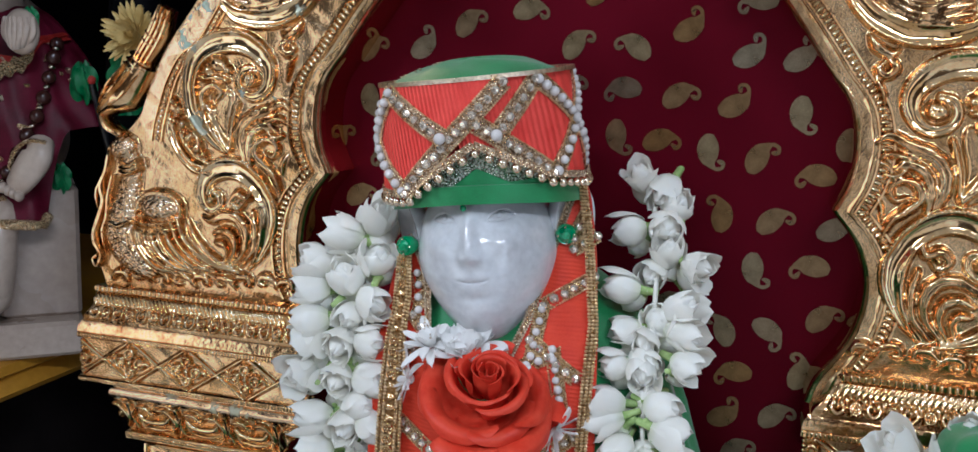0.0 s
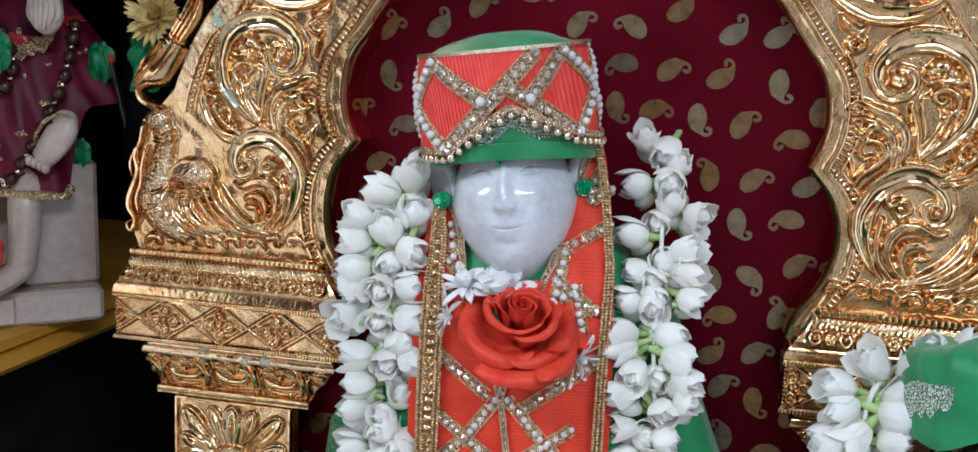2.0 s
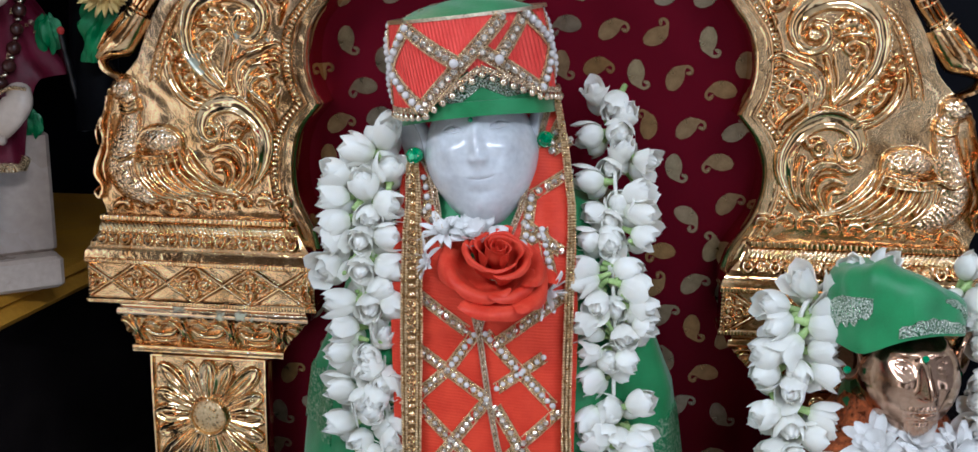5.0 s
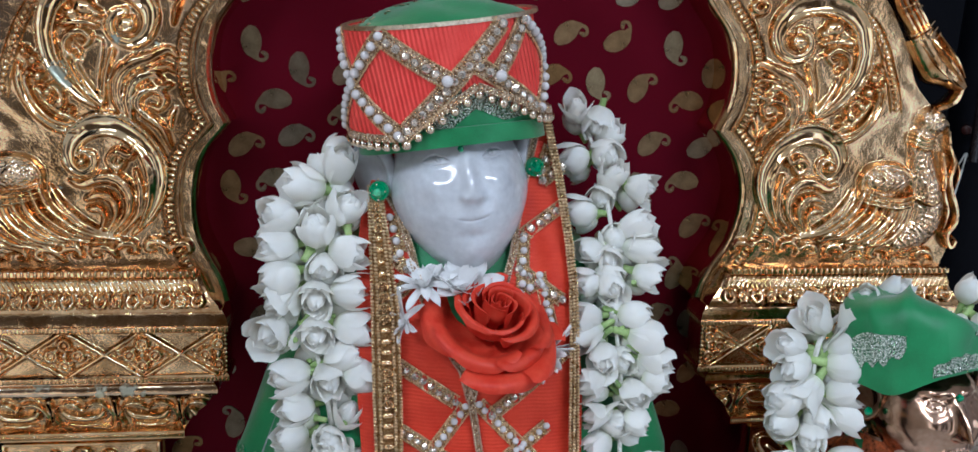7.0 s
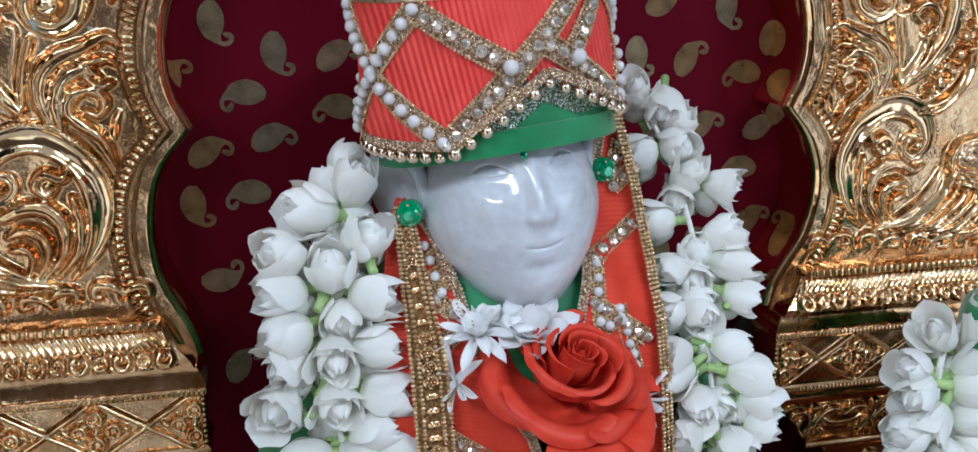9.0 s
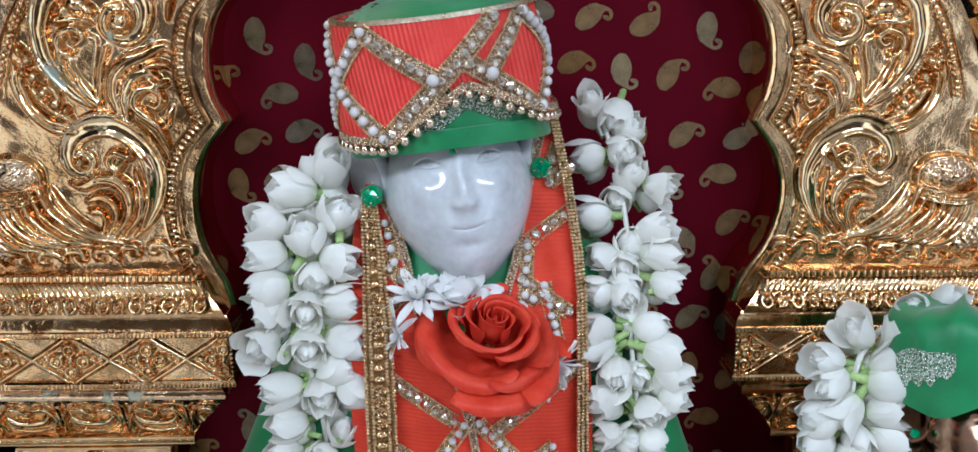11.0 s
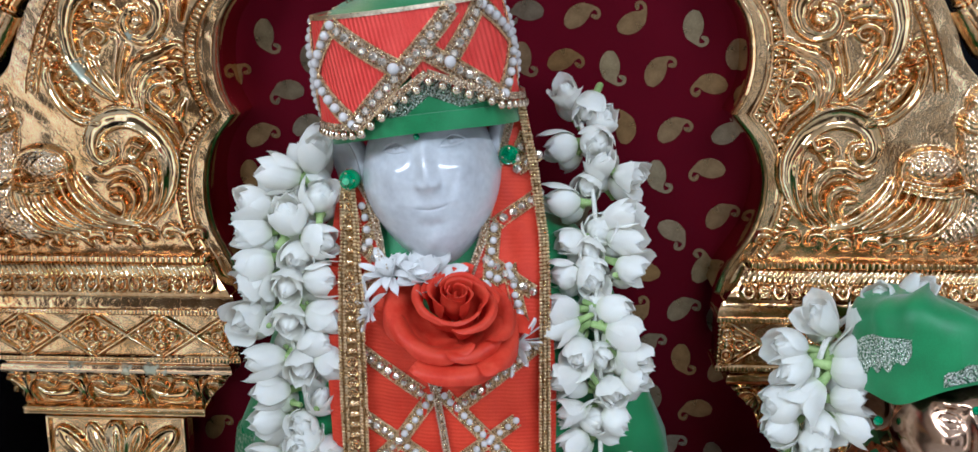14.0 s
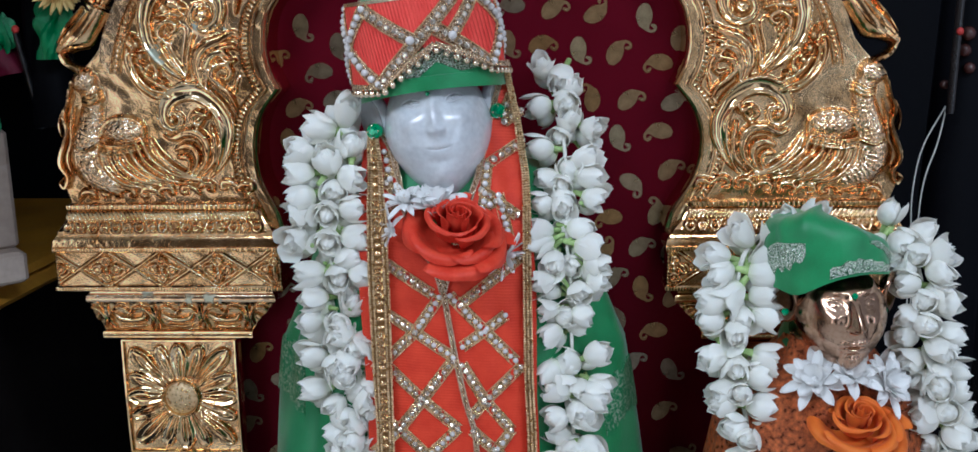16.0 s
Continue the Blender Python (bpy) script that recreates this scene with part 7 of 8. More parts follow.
def rose(name, place, axis, size, material_, label, seed, turn=0.0):
    """Petals that wrap the heart in rings; each ring leans further out and rolls its lip."""
    rnd = random.Random(seed)
    top = thing(name, place, label, "rose")
    base = Matrix.Translation(place) @ Vector(axis).normalized().to_track_quat("Z", "Y").to_matrix().to_4x4() @ Matrix.Rotation(turn, 4, "Z") @ Matrix.Scale(size, 4)
    put("heart", mesh_of("heart", ball(Shape(), (0, 0, 0.012), (0.0034, 0.0034, 0.010)), material_, 60), top, base)
    # petals from the heart out: angle round the axis, half angle, then radius and height from foot to lip
    heart = ((0.0008, 0.008), (0.0026, 0.020), (0.0018, 0.0290))
    inner = ((0.0020, 0.006), (0.0052, 0.019), (0.0050, 0.0290), (0.0056, 0.0300))
    spiral = ((0.0030, 0.005), (0.0086, 0.016), (0.0088, 0.0275), (0.0104, 0.0298))
    cup = ((0.0040, 0.003), (0.0124, 0.011), (0.0136, 0.0240), (0.0150, 0.0282), (0.0168, 0.0285))
    low_cup = ((0.0040, 0.002), (0.0136, 0.009), (0.0150, 0.0195), (0.0166, 0.0228), (0.0184, 0.0222))
    half_open = ((0.0050, -0.001), (0.0168, 0.006), (0.0190, 0.0160), (0.0212, 0.0216), (0.0240, 0.0222), (0.0256, 0.0196))
    open_ = ((0.0055, -0.003), (0.0205, 0.002), (0.0252, 0.0098), (0.0296, 0.0142), (0.0340, 0.0138), (0.0362, 0.0100))
    wing = ((0.0055, -0.005), (0.0210, -0.003), (0.0300, 0.0036), (0.0368, 0.0066), (0.0416, 0.0050), (0.0430, 0.0005))
    for mid, half, prof in ((20, 1.5, heart), (200, 1.5, heart), (60, 1.15, inner), (180, 1.15, inner), (300, 1.15, inner),
                            (100, 1.20, spiral), (215, 1.20, spiral), (335, 1.15, spiral), (75, 1.25, cup), (165, 1.05, cup), (10, 1.05, cup), (268, 1.30, low_cup),
                            (120, 1.05, half_open), (205, 1.00, half_open), (318, 1.10, half_open), (45, 1.00, half_open),
                            (235, 0.95, open_), (300, 0.85, open_), (85, 1.00, open_), (350, 0.95, open_),
                            (172, 0.85, wing), (275, 0.90, wing), (20, 0.80, wing), (325, 0.70, wing)):
        mid = radians(mid + rnd.uniform(-6, 6))
        line_ = smooth_line([(r, 0, z) for r, z in prof], 12)
        broad = prof[-1][0] > 0.025
        grow, tall, ph, hw = rnd.uniform(0.95, 1.06), rnd.uniform(0.97, 1.03), rnd.uniform(0, 6.28), half * rnd.uniform(0.95, 1.04)
        wav = rnd.uniform(0.0010, 0.0017) if broad else rnd.uniform(0.0003, 0.0007)

        def fn(u, v, lift, mid=mid, line_=line_, tall=tall, wav=wav, ph=ph, hw=hw, grow=grow):
            q = 2 * u - 1
            s_ = v * tall * (1 - 0.30 * abs(q) ** 2.4 + 0.05 * math.exp(-(q * 4) ** 2))
            i = min(10, int(s_ * 11))
            p = line_[i].lerp(line_[i + 1], s_ * 11 - i)
            a = mid + q * hw * (0.55 + 0.45 * min(1.0, v * 1.6))
            r = p.x * grow * (1 - 0.16 * q) + wav * math.sin(2.3 * a + ph) * v + lift
            return (r * math.cos(a), r * math.sin(a), p.z + (1.5 * math.sin(3.4 * q + ph) * v * v + 0.4 * math.sin(11 * q + 2 * ph) * v ** 4) * wav)

        lean = Matrix.Rotation(mid, 4, "Z") @ Matrix.Rotation(radians(rnd.uniform(-3, 7) * (1 if broad else 0.4)), 4, "Y") @ Matrix.Rotation(-mid, 4, "Z")
        put("petal", mesh_of("petal", slab(Shape(), fn, 22, 16, 0.00035), material_, 80), top, base @ lean)
    return top


rose("rose", (0.0150, -0.1470, 1.1445), (0.12, -0.50, 0.86), 0.78, ROSE, "open red rose pinned at the idol's chest", 4, 0.0)


def daisy(name, place, axis, n, length, width, label, seed, droop=0.25, material_=None, spread=1.0):
    """A flower of narrow strap petals."""
    rnd = random.Random(seed)
    top = thing(name, place, label, "flower", "white chrysanthemums")
    base = Matrix.Translation(place) @ Vector(axis).normalized().to_track_quat("Z", "Y").to_matrix().to_4x4()
    for k in range(n):
        ring_ = k % 3
        a = 2 * math.pi * k * 0.382 + rnd.uniform(-0.15, 0.15)
        ln = length * (1 - 0.18 * ring_) * rnd.uniform(0.85, 1.12)
        lift0 = radians((18 + 22 * ring_) * spread + rnd.uniform(-8, 8))

        bend = rnd.uniform(0.2, 1.8)

        def fn(u, v, lift, ln=ln, lift0=lift0, bend=bend):
            q = 2 * u - 1
            w = width * (0.40 + 0.60 * math.sin(math.pi * min(1.0, 0.12 + 0.62 * v))) * math.sqrt(max(0.02, 1 - max(0.0, (v - 0.55) / 0.45) ** 2.2))
            x = 0.0015 + ln * v * math.cos(lift0)
            z = ln * v * math.sin(lift0) - droop * ln * v * v * bend + q * q * width * 0.55 + lift
            return (x, q * w, z)

        put("petal", mesh_of("petal", slab(Shape(), fn, 4, 8, 0.0003), material_ or PETAL_THIN, 70), top, base @ Matrix.Rotation(a, 4, "Z"))
    put("centre", mesh_of("centre", ball(Shape(), (0, 0, 0), (0.0025, 0.0025, 0.002)), material_ or PETAL_THIN, 60), top, base)
    return top


daisy("chrysanthemum", (-0.0175, -0.1370, 1.1650), (-0.20, -0.40, 0.88), 24, 0.0190, 0.0023, "white strap-petalled chrysanthemum beside the red rose", 2)
daisy("chrysanthemum", (0.0015, -0.1390, 1.1640), (0.0, -0.50, 0.85), 18, 0.0180, 0.0044, "white broad-petalled chrysanthemum above the red rose", 6, 0.15)
daisy("chrysanthemum", (0.0450, -0.1385, 1.1320), (0.60, -0.50, -0.45), 18, 0.0200, 0.0021, "white strap-petalled chrysanthemum beside the red rose", 8, 0.1)
daisy("chrysanthemum", (-0.0270, -0.1400, 1.1480), (-0.80, -0.50, 0.10), 18, 0.0150, 0.0017, "white strap-petalled chrysanthemum beside the red rose", 12)

# ---- the copper idol in front of the throne's other side ----
IX, IY = 0.2510, -0.1180
TORSO2 = [(1.075, 0.022, 0.022), (1.058, 0.034, 0.030), (1.040, 0.054, 0.040), (1.010, 0.066, 0.046), (0.960, 0.076, 0.052), (0.88, 0.086, 0.062), (ALTAR, 0.092, 0.070)]


def idol_ring(a, b, z, grow=0.0, n=40, fold=0.0):
    return [(IX + (a + grow + fold * math.sin(11 * t + 40 * z)) * math.sin(t), IY - (b + grow + fold * math.sin(11 * t + 40 * z)) * math.cos(t), z) for t in [2 * math.pi * i / n for i in range(n)]]


HEAD2 = Matrix.Translation((0.2550, -0.1340, 1.0905)) @ pose(0, 0, 0, 4, -3.0, 2)
second = Shape()
head_shape(second, HEAD2, 0.0285, 0.0330, 0.0350, 2.0, True, 260, 200)
loft(second, [idol_ring(a, b, z) for z, a, b in TORSO2])
tagged(part("idol", second, COPPER), "polished copper idol in a rust cloth and green cap", "statue")
cloth = thing("idol_cloth", (IX, IY, ALTAR), "rust-orange sequinned cloth draped on the copper idol", "cloth")
part("drape", loft(Shape(), [idol_ring(a, b, z, 0.0030, 72, 0.0012) for z, a, b in TORSO2], False), RUST_SEQUIN, cloth)
collar = Shape()
sweep(collar, [Vector((IX + 0.024 * math.sin(t), -0.120 - 0.020 * math.cos(t), 1.058 + 0.010 * (1 - math.cos(t)))) for t in [2 * math.pi * i / 30 for i in range(31)]], 0.005, 0.007, (0, 0, 1), 10, False)
part("collar", collar, GREEN, cloth, "green inner collar")
for x, z in ((0.2205, 1.0945), (0.2815, 1.0955)):
    tagged(part("earring", ball(Shape(), (x, -0.1390, z), (0.0025, 0.0022, 0.0025), ball_data(8, 6)), GEM, smooth=20), "tiny green gem earring on the copper idol", "earring", "small earrings")
tagged(part("brow_gem", ball(Shape(), HEAD2 @ Vector((0.0000, -0.0280, 0.0232)), (0.0021, 0.0016, 0.0021), ball_data(8, 6)), GEM, smooth=20), "small round green gem on the copper brow", "gem")

cap = thing("cap", (0.2490, -0.130, 1.110), "green satin cap with silver-threaded borders", "cap")


def cap_point(t, v, lift):
    """t: angle from the front; v: 0 at the rim, 1 at the top."""
    t = (t + math.pi) % (2 * math.pi) - math.pi
    rim = 0.0055 * math.exp(-((t - 0.25) / 0.65) ** 2) + 0.0045 * math.sin(t) + 0.0020 * math.cos(t) - 0.0045 * math.exp(-((t + 0.75) / 0.35) ** 2)
    full = 0.0375 - 0.0060 * math.sin(t - 0.3) + 0.0030 * math.cos(2 * t) + 0.0030 * math.exp(-((t + 0.55) / 0.30) ** 2)
    h = rim + (full - rim) * (1 - (1 - v) ** 1.9)
    rad = 0.0365 * (1 - v ** 4.2) ** 0.6 * (1 + 0.10 * v * (1 - v) * 4 * 0.5) + lift
    crease = math.exp(-((t - 0.25 - 0.8 * v) / 0.13) ** 2) - 0.7 * math.exp(-((t + 0.55) / 0.12) ** 2) + math.exp(-((t + 0.95 + 0.5 * v) / 0.14) ** 2) + math.exp(-((t - 1.25 + 0.7 * v) / 0.18) ** 2)
    rad += -0.0050 * crease * v * (1.20 - v) + 0.0013 * math.sin(8 * t + 6 * v) * (0.3 + v) * (1 - v)
    return Vector((0.2480 + rad * math.sin(t) - 0.005 * v, -0.1320 - rad * (0.80 if abs(t) < math.pi / 2 else 0.98) * math.cos(t) + 0.006 * v, 1.1150 + h + 0.0020 * math.sin(9 * t) * v * (1 - v)))


part("crown", slab(Shape(), lambda u, v, lift: cap_point(2 * math.pi * u, v, lift), 64, 20, 0.001), GREEN, cap)
part("front_band", slab(Shape(), lambda u, v, lift: cap_point(-0.20 + 1.20 * u, 0.03 + 0.15 * v * (0.15 + 0.85 * math.sin(math.pi * (0.15 + 0.7 * u))) + 0.012 * math.sin(34 * u) * v, lift + 0.0008), 24, 5, 0.001), SILVER_ZARI, cap, "silver-threaded border")
part("side_band", slab(Shape(), lambda u, v, lift: cap_point(-1.40 + 0.85 * u, 0.10 + 0.26 * v * (0.25 + 0.75 * math.sin(math.pi * (0.3 + 0.6 * u))) + 0.16 * u + 0.025 * math.sin(26 * u) * (1 - v), lift + 0.0008), 20, 5, 0.001), SILVER_ZARI, cap, "silver-threaded border")
part("side_band", slab(Shape(), lambda u, v, lift: cap_point(0.55 + 0.85 * u, 0.42 + 0.18 * v * math.sin(math.pi * (0.1 + 0.8 * u)) - 0.26 * u + 0.02 * math.sin(26 * u) * (1 - v), lift + 0.0008), 20, 5, 0.001), SILVER_ZARI, cap, "silver-threaded border")

strand = garland("garland_strand", [(0.1950, -0.139, 1.048), (0.197, -0.142, 1.030), (0.203, -0.146, 1.004), (0.210, -0.150, 0.970), (0.216, -0.154, 0.930)], (0.013, 0.013), "strand of white jasmine flowers on the copper idol", 0.0140, 1.0, False, 21)
part("thread", sweep(Shape(), even_line([(0.240, -0.105, 1.150), (0.222, -0.112, 1.146), (0.202, -0.119, 1.134), (0.193, -0.127, 1.116), (0.193, -0.131, 1.090), (0.194, -0.134, 1.066), (0.195, -0.139, 1.048)], 0.004), 0.0016, 0.0016, (0, -1, 0), 6), THREAD, strand, "white cotton thread")
flower_row(strand, [(0.2400, -0.1141, 1.1518, 59), (0.2259, -0.1168, 1.1483, 119), (0.2143, -0.1239, 1.1370, 73), (0.1972, -0.1219, 1.1406, 135), (0.1804, -0.1283, 1.1291, 163), (0.2071, -0.1291, 1.1277, 37), (0.1835, -0.1311, 1.1173, -158), (0.2056, -0.1310, 1.1174, -6)])
flower_row(strand, [(0.1894, -0.1327, 1.1035, -135), (0.1775, -0.1331, 1.1002, 180), (0.2060, -0.1327, 1.1036, 11), (0.2087, -0.1342, 1.0913, -11), (0.1770, -0.1347, 1.0871, -163), (0.1923, -0.1356, 1.0797, -112), (0.1945, -0.1345, 1.0888, -79), (0.1782, -0.1375, 1.0639, -174)])
flower_row(strand, [(0.2086, -0.1375, 1.0641, -11), (0.1912, -0.1385, 1.0565, -90)])
garland("garland_strand", [(0.2920, -0.105, 1.140), (0.3030, -0.115, 1.131), (0.3080, -0.125, 1.112), (0.3090, -0.130, 1.092), (0.3120, -0.134, 1.070), (0.3180, -0.138, 1.046), (0.3230, -0.142, 1.020), (0.3250, -0.148, 0.985), (0.3230, -0.152, 0.940)], (0.014, 0.014), "strand of white jasmine flowers on the copper idol", 0.0142, 1.0, True, 27)
rose("rose", (0.2605, -0.1680, 1.0270), (0.0, -0.42, 0.91), 0.66, ROSE_ORANGE, "open orange rose on the copper idol's chest", 14, 0.3)
for x, z, ax, sd in ((0.2370, 1.0520, (-0.4, -0.7, 0.6), 31), (0.2580, 1.0560, (0.0, -0.6, 0.8), 33), (0.2800, 1.0500, (0.5, -0.7, 0.5), 35)):
    daisy("chrysanthemum", (x, -0.1540, z + 0.003), ax, 34, 0.0200, 0.0034, "white strap-petalled chrysanthemum behind the orange rose", sd)

# ---- side altar behind the throne ----
shelf = thing("side_shelf", (-0.62, 0.12, 0.0), "yellow painted wooden shelf of the side altar", "shelf")
loops = []
for x, z in ((-0.412, 1.0660), (-0.405, 1.0640), (-0.403, 1.0570), (-0.408, 1.0540), (-0.402, 1.0500), (-0.398, 1.0440), (-0.404, 1.0380), (-0.85, 1.0380), (-0.85, 1.0660)):
    loops.append([(x, -0.30, z), (x, 0.45, z)])
board = Shape()
n = len(loops)
board.add([p for l in loops for p in l], [(2 * i, 2 * i + 1, 2 * ((i + 1) % n) + 1, 2 * ((i + 1) % n)) for i in range(n)] + [tuple(2 * i for i in range(n)), tuple(2 * i + 1 for i in range(n))[::-1]])
part("board", board, YELLOW_WOOD, shelf, smooth=25)
part("cabinet", box(Shape(), -0.85, -0.46, -0.28, 0.44, ALTAR, 1.0375, 0.002), BLACK_GLOSS, shelf, "black cabinet under the shelf", smooth=0)

SEAT = pose(-0.374, 0.048, 1.066, 0, 0, 43)
seat = thing("marble_seat", (-0.45, 0.02, 1.066), "polished grey-white marble seat block with a stepped base", "seat")
put("block", mesh_of("block", box(Shape(), -0.190, -0.0004, 0.045, 0.130, 0.0268, 0.129, 0.003), MARBLE_BLOCK, 30), seat, SEAT)
put("corner_post", mesh_of("corner_post", box(Shape(), -0.058, 0.0, 0.010, 0.0465, 0.0268, 0.1285, 0.003), MARBLE_BLOCK, 30), seat, SEAT)
put("step", mesh_of("step", box(Shape(), -0.190, -0.0585, 0.010, 0.0465, 0.0268, 0.040, 0.003), MARBLE_BLOCK, 30), seat, SEAT)
put("base", mesh_of("base", box(Shape(), -0.205, 0.0, -0.010, 0.140, 0.0, 0.027, 0.003), MARBLE_OLD, 30), seat, SEAT, "veined marble base")
for sx in (-0.185, -0.095):
    put("moulding", mesh_of("moulding", box(Shape(), sx, sx + 0.030, -0.013, 0.0, 0.002, 0.025, 0.002), MARBLE_OLD, 30), seat, SEAT)

side = Shape()
ball(side, (-0.480, 0.085, 1.225), (0.054, 0.050, 0.045), BALL_FINE)
ball(side, (-0.468, 0.090, 1.280), (0.040, 0.036, 0.060), BALL_FINE)
ball(side, (-0.462, 0.060, 1.325), (0.026, 0.026, 0.034), BALL_FINE)
sweep(side, smooth_line([(-0.380, 0.018, 1.230), (-0.376, 0.010, 1.223), (-0.380, 0.008, 1.216), (-0.386, 0.006, 1.207), (-0.393, 0.006, 1.199)], 20), lambda t: 0.0090 + 0.0030 * math.sin(math.pi * t), lambda t: 0.0090 - 0.003 * t, (0, -1, 0), 14)
for i in range(4):
    ball(side, (-0.3995 + 0.0042 * i, 0.000 + 0.0005 * i, 1.1985 - 0.0018 * i), (0.0030, 0.0045, 0.0042), BALL_SMALL)
sweep(side, smooth_line([(-0.420, 0.040, 1.200), (-0.412, 0.010, 1.170), (-0.410, 0.004, 1.140), (-0.412, 0.002, 1.112)], 18), lambda t: 0.0125 - 0.0035 * t + 0.002 * math.sin(math.pi * t), 0.012, (0, 1, 0), 14)
sweep(side, smooth_line([(-0.412, 0.006, 1.116), (-0.414, -0.004, 1.110), (-0.418, -0.018, 1.103), (-0.422, -0.030, 1.099)], 14), lambda t: 0.010 + 0.003 * math.sin(math.pi * t), lambda t: 0.010 - 0.004 * t, (0, 0, 1), 12)
for i in range(5):
    ball(side, (-0.432 + 0.0048 * i, -0.034 + 0.0012 * i, 1.0985), (0.0025, 0.0055, 0.0036), BALL_SMALL)
# the lower end of the beard, in a few soft locks
ball(side, (-0.397, 0.022, 1.310), (0.0145, 0.0080, 0.0165), BALL_FINE)
for i in range(7):
    q = (i - 3) / 3.0
    sweep(side, smooth_line([(-0.397 + 0.0125 * q, 0.0165 + 0.004 * q * q, 1.320), (-0.396 + 0.0125 * q, 0.0140 + 0.004 * q * q, 1.309), (-0.397 + 0.0085 * q, 0.0150 + 0.004 * q * q, 1.297 + 0.004 * q * q)], 14), lambda t: 0.0026 * math.sin(math.pi * (0.15 + 0.75 * t)), 0.0022, (0, -1, 0), 8)
tagged(part("idol", side, MARBLE_OLD), "cream marble idol seated on a marble block, cloaked in maroon", "statue")

cloak = thing("cloak", (-0.45, 0.05, 1.17), "maroon brocade cloak with gold thread sprigs on the marble idol", "cloak")
drape = Shape()


def cloak_fn(u, v, lift):
    a = -1.5 + 3.0 * u
    rise = min(1.0, max(0.0, (u - 0.665) / 0.085))
    z = 1.330 - v * (0.150 + 0.012 * math.sin(3 * u + 1) + 0.05 * max(0.0, min(u, 0.67) - 0.45) - 0.068 * rise * rise * (3 - 2 * rise))
    r = 0.034 + 0.062 * v ** 0.7 + 0.005 * math.sin(9 * a + 5 * v) * v + 0.0025 * math.sin(21 * a - 8 * v) * v
    return (-0.468 + (r + lift) * math.sin(a + 0.5), 0.072 - (r + lift) * 0.9 * math.cos(a + 0.5), z)


part("cloth", slab(Shape(), cloak_fn, 72, 24, 0.002), MAROON_CLOTH, cloak)
hem = Shape()
sweep(hem, [Vector(cloak_fn(0.05 + 0.63 * j / 30, 0.99, 0.002)) for j in range(31)], 0.0040, 0.004, (0, -1, 0), 8)
part("gold_hem", hem, ZARI, cloak, "gold thread hem")
rnd = random.Random(8)
for j in range(34):
    u, v = rnd.uniform(0.40, 0.86), rnd.uniform(0.12, 0.97)
    turn, size = rnd.uniform(0, 6.28), rnd.uniform(0.35, 0.95)
    s_ = Shape()
    pts = []
    for du in (-1.0, -0.3, 0.4, 1.0):
        a_, b_ = du * 0.024 * size, (0.35 if du in (-0.3, 0.4) else 0.0) * 0.020 * size
        pts.append(cloak_fn(u + a_ * math.cos(turn) - b_ * math.sin(turn), min(1.0, max(0.0, v + a_ * math.sin(turn) + b_ * math.cos(turn))), 0.0016))
    sweep(s_, smooth_line(pts, 9), lambda t: 0.0028 * size * math.sin(math.pi * (0.12 + 0.76 * t)) + 0.0003, 0.0008, n=6)
    part("sprig", s_, ZARI if j % 3 else PALE_CORD, cloak)
sash2 = Shape()
slab(sash2, lambda u, v, lift: cloak_fn(0.40 + 0.52 * u, 0.19 + 0.06 * v + 0.05 * math.sin(2.6 * u), 0.004 + 0.0012 * math.sin(9 * v + 5 * u) + lift), 30, 8, 0.002)
tagged(part("shawl", sash2, RED_CLOTH), "red cloth shawl across the marble idol's shoulders", "shawl")
trim_ = Shape()
slab(trim_, lambda u, v, lift: cloak_fn(0.52 + 0.20 * u, 0.30 + 0.07 * v - 0.10 * u + 0.01 * math.sin(30 * u), 0.0062 + lift), 24, 5, 0.0015)
tagged(part("gold_trim", trim_, ZARI), "gold sequinned trim lying on the cloak", "trim")

WOOD_BEAD = mesh_of("bead", ball(Shape(), (0, 0, 0), 1.0, ball_data(14, 10)), DARK_WOOD, 60)


SILVER_BEAD = mesh_of("spacer", ball(Shape(), (0, 0, 0), (1.0, 1.0, 0.8), ball_data(12, 8)), BEAD, 60)


def bead_string(path, step, size):
    beads = thing("bead_necklace", (-0.41, 0.0, 1.19), "dark red-brown beads with silver spacers over the maroon cloak", "necklace", "bead necklaces")
    for j, p in enumerate(even_line([cloak_fn(u, v, 0.0075) for u, v in path], step)):
        if j % 2:
            put("spacer", SILVER_BEAD, beads, Matrix.Translation(p) @ Matrix.Scale(size * 0.56, 4), "silver spacer bead")
        else:
            put("bead", WOOD_BEAD, beads, Matrix.Translation(p) @ Matrix.Scale(size * random.uniform(1.02, 1.18), 4))


bead_string([(0.80, 0.3125), (0.7625, 0.3875), (0.6875, 0.50), (0.6375, 0.60), (0.60, 0.70), (0.5625, 0.8125), (0.5375, 0.8875), (0.50, 0.96)], 0.0074, 0.0048)
bead_string([(0.50, 0.22), (0.5375, 0.33), (0.54, 0.40), (0.52, 0.47), (0.49, 0.53)], 0.0078, 0.0050)
sleeve = Shape()
sweep(sleeve, smooth_line([(-0.4030, 0.012, 1.2040), (-0.4015, 0.010, 1.2150), (-0.3930, 0.008, 1.2265), (-0.3800, 0.006, 1.2330), (-0.3690, 0.010, 1.2320)], 24), 0.0016, 0.0016, n=8)
tagged(part("sleeve_trim", sleeve, ZARI), "gold thread edge of the cloak's sleeve", "trim")

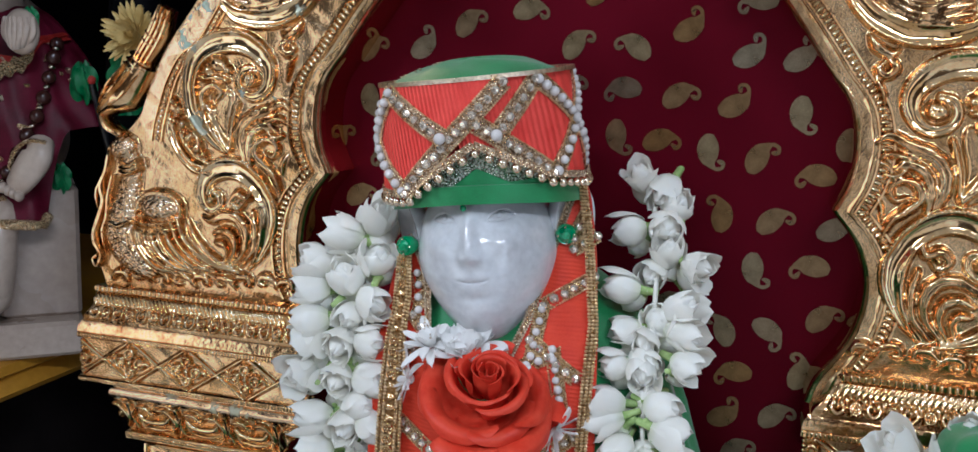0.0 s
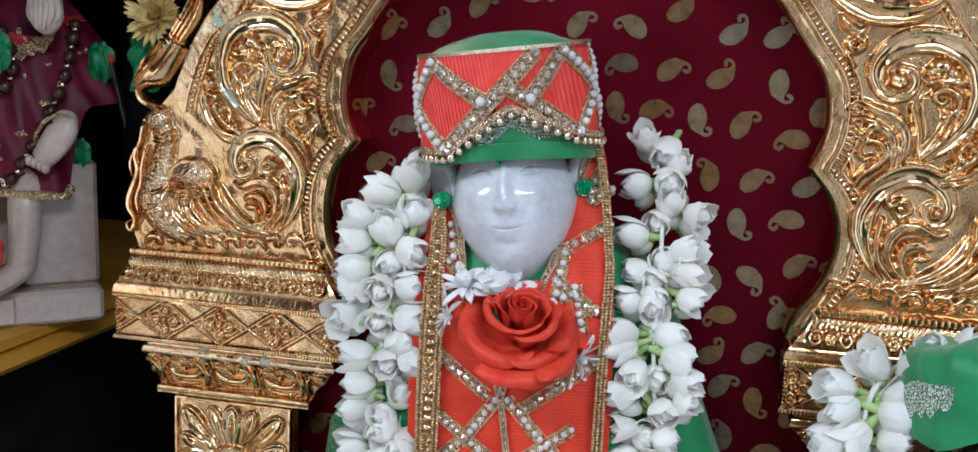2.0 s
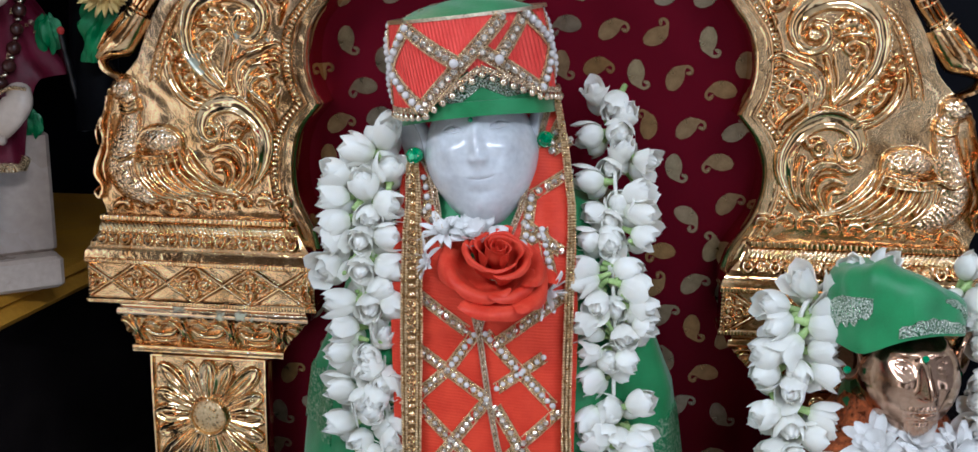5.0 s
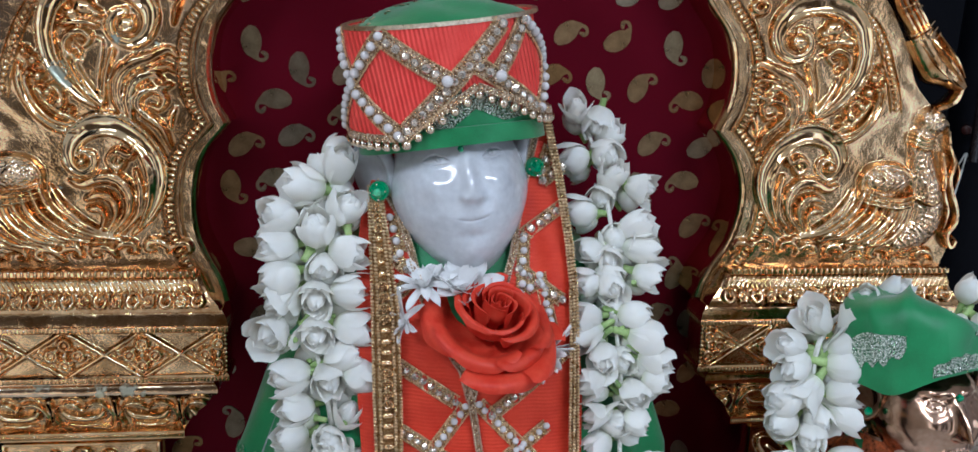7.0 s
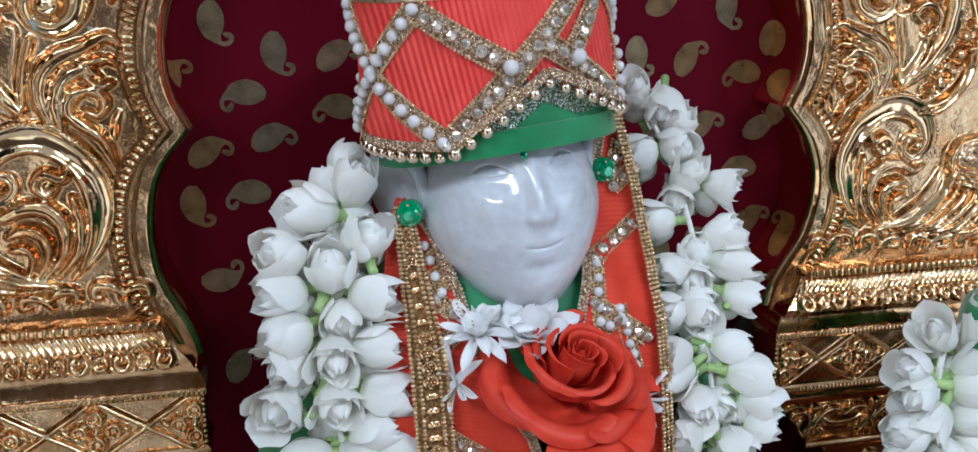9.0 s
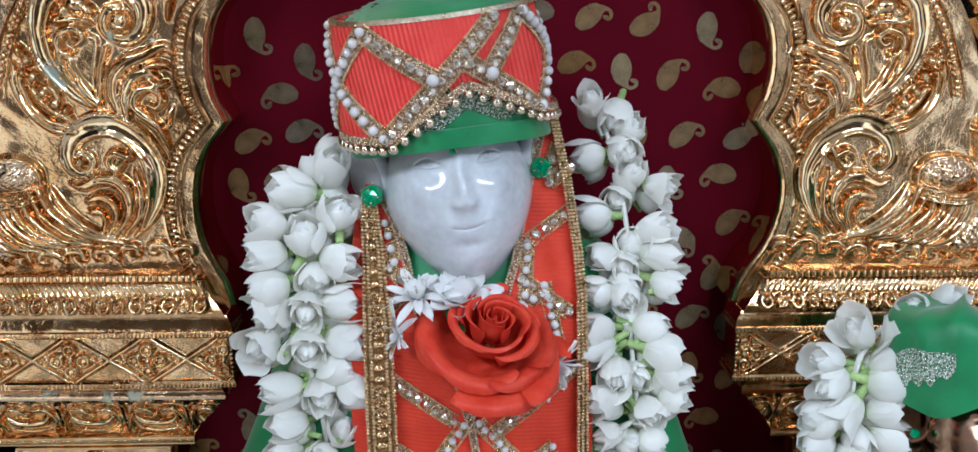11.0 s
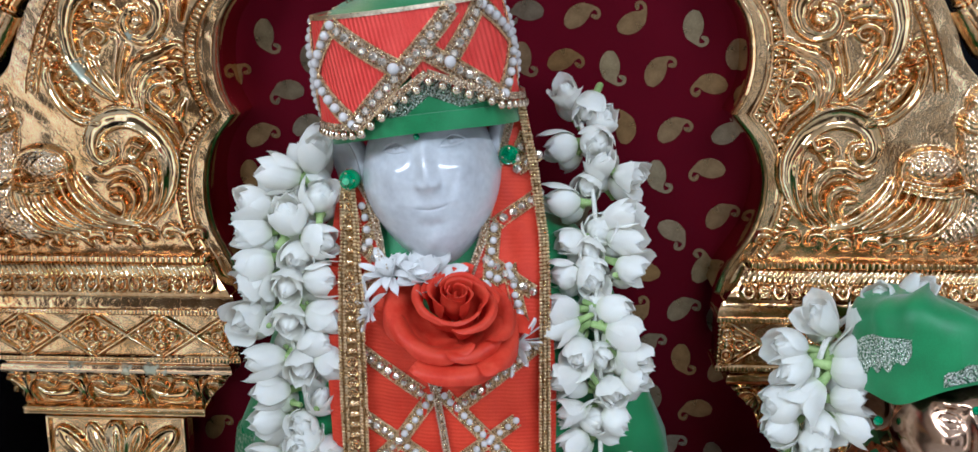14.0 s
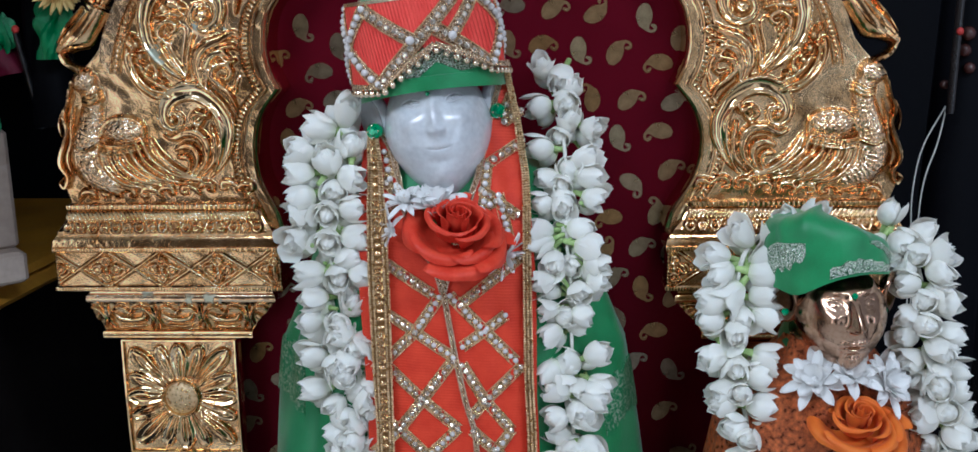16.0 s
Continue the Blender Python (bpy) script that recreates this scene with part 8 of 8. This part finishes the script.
# staff, cloths and flower beside the limb of the throne
rod = thing("staff", (-0.362, 0.055, 1.16), "dull steel staff with a small pink-red tip", "staff")
part("shaft", sweep(Shape(), [Vector((-0.3615, 0.078, 1.193)), Vector((-0.3605, 0.050, 1.274))], 0.0026, 0.0026, (0, -1, 0), 10), DARK_STEEL, rod)
part("tip", ball(Shape(), (-0.3603, 0.0495, 1.2765), (0.0030, 0.0030, 0.0034)), RED_CLOTH, rod, "pink-red tip")
leafy = thing("green_cloth", (-0.325, 0.05, 1.27), "bunched bright green cloth beside the throne", "cloth")
lump = Shape()


def crumple(u, v, lift):
    a, z = 2 * math.pi * u, 1.252 + 0.070 * v
    r = (0.013 - 0.005 * abs(2 * v - 0.9)) * (1 + 0.28 * math.sin(3 * a + 9 * v) + 0.22 * math.sin(7 * a - 14 * v)) + lift
    return (-0.334 + 0.014 * v + r * math.sin(a), 0.052 - r * 0.8 * math.cos(a), z)


slab(lump, crumple, 40, 22, 0.001)
part("cloth", lump, GREEN_CRUMPLE, leafy)

def tuft(place, size, label, material_, kind="cloth", name="green_cloth"):
    """A crushed scrap of cloth."""
    def fn(u, v, lift):
        a, q = 2 * math.pi * u, math.pi * (0.06 + 0.88 * v)
        r = size * (1 + 0.22 * math.sin(3 * a + 4 * v) + 0.14 * math.sin(8 * a - 9 * v)) + lift
        return (place[0] + r * math.sin(q) * math.sin(a), place[1] - 0.6 * r * math.sin(q) * math.cos(a), place[2] + 1.25 * r * math.cos(q))
    tagged(part(name, slab(Shape(), fn, 34, 18, 0.0008), material_), label, kind)


tuft((-0.3905, 0.0480, 1.2010), 0.0075, "small bunched green cloth on the marble seat", GREEN_CRUMPLE)
tuft((-0.4270, 0.0000, 1.2800), 0.0115, "bright green cloth tucked into the cloak's shoulder", GREEN_CRUMPLE)
tuft((-0.3805, 0.0640, 1.2735), 0.0105, "green cloth scrap behind the maroon cloak", GREEN_CRUMPLE)
tuft((-0.3920, 0.0250, 1.3190), 0.0060, "green cloth scrap beside the marble beard", GREEN_CRUMPLE)
tuft((-0.4225, -0.0200, 1.1290), 0.0095, "crushed red petal on the marble seat's step", RED_CLOTH, "petal", "red_petal")
daisy("yellow_chrysanthemum", (-0.3150, 0.044, 1.3100), (0.05, -0.9, 0.1), 190, 0.0235, 0.0021, "pale yellow chrysanthemum behind the throne", 40, 0.1, YELLOW_PETAL, 1.6)
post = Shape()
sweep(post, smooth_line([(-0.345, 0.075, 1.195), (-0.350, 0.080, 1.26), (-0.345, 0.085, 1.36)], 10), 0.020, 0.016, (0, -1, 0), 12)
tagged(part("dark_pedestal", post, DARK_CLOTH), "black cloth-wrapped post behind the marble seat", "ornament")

# ---- dark things beyond the other side ----
cable = thing("thread_loop", (0.378, 0.06, 1.10), "loop of pale thread hanging in front of a dark drape", "thread")
part("strand", sweep(Shape(), smooth_line([(0.392, 0.064, 1.205), (0.376, 0.064, 1.170), (0.371, 0.064, 1.130), (0.373, 0.064, 1.085), (0.374, 0.064, 0.98)], 24), 0.0007, 0.0007, n=6), THREAD, cable)
part("strand", sweep(Shape(), smooth_line([(0.393, 0.064, 1.205), (0.388, 0.064, 1.175), (0.379, 0.064, 1.140), (0.377, 0.064, 1.085), (0.376, 0.064, 0.98)], 24), 0.0007, 0.0007, n=6), THREAD, cable)
rod2 = thing("staff", (0.392, 0.06, 1.19), "grey polished staff with a small pink-red tip", "staff")
part("shaft", sweep(Shape(), [Vector((0.392, 0.055, 1.20)), Vector((0.394, 0.055, 1.330))], 0.0034, 0.0034, (0, -1, 0), 10), BLACK_GLOSS, rod2)
part("tip", ball(Shape(), (0.3935, 0.0515, 1.264), (0.0028, 0.0028, 0.0032)), RED_CLOTH, rod2, "pink-red tip")
for j, (x, z) in enumerate(((0.405, 1.262), (0.403, 1.249), (0.408, 1.235), (0.390, 1.222))):
    tagged(put("dark_bead", WOOD_BEAD, None, Matrix.Translation((x, 0.064, z)) @ Matrix.Scale(0.006 - 0.0006 * j, 4)), "dark glossy bead hanging beside the staff", "bead", "hanging beads")
post2 = Shape()
sweep(post2, smooth_line([(0.410, 0.085, ALTAR), (0.412, 0.085, 1.10), (0.415, 0.085, 1.22), (0.418, 0.085, 1.36)], 14), lambda t: 0.030 - 0.006 * t, 0.02, (0, -1, 0), 14)
tagged(part("dark_pedestal", post2, DARK_CLOTH), "dark navy draped post beside the throne", "ornament")
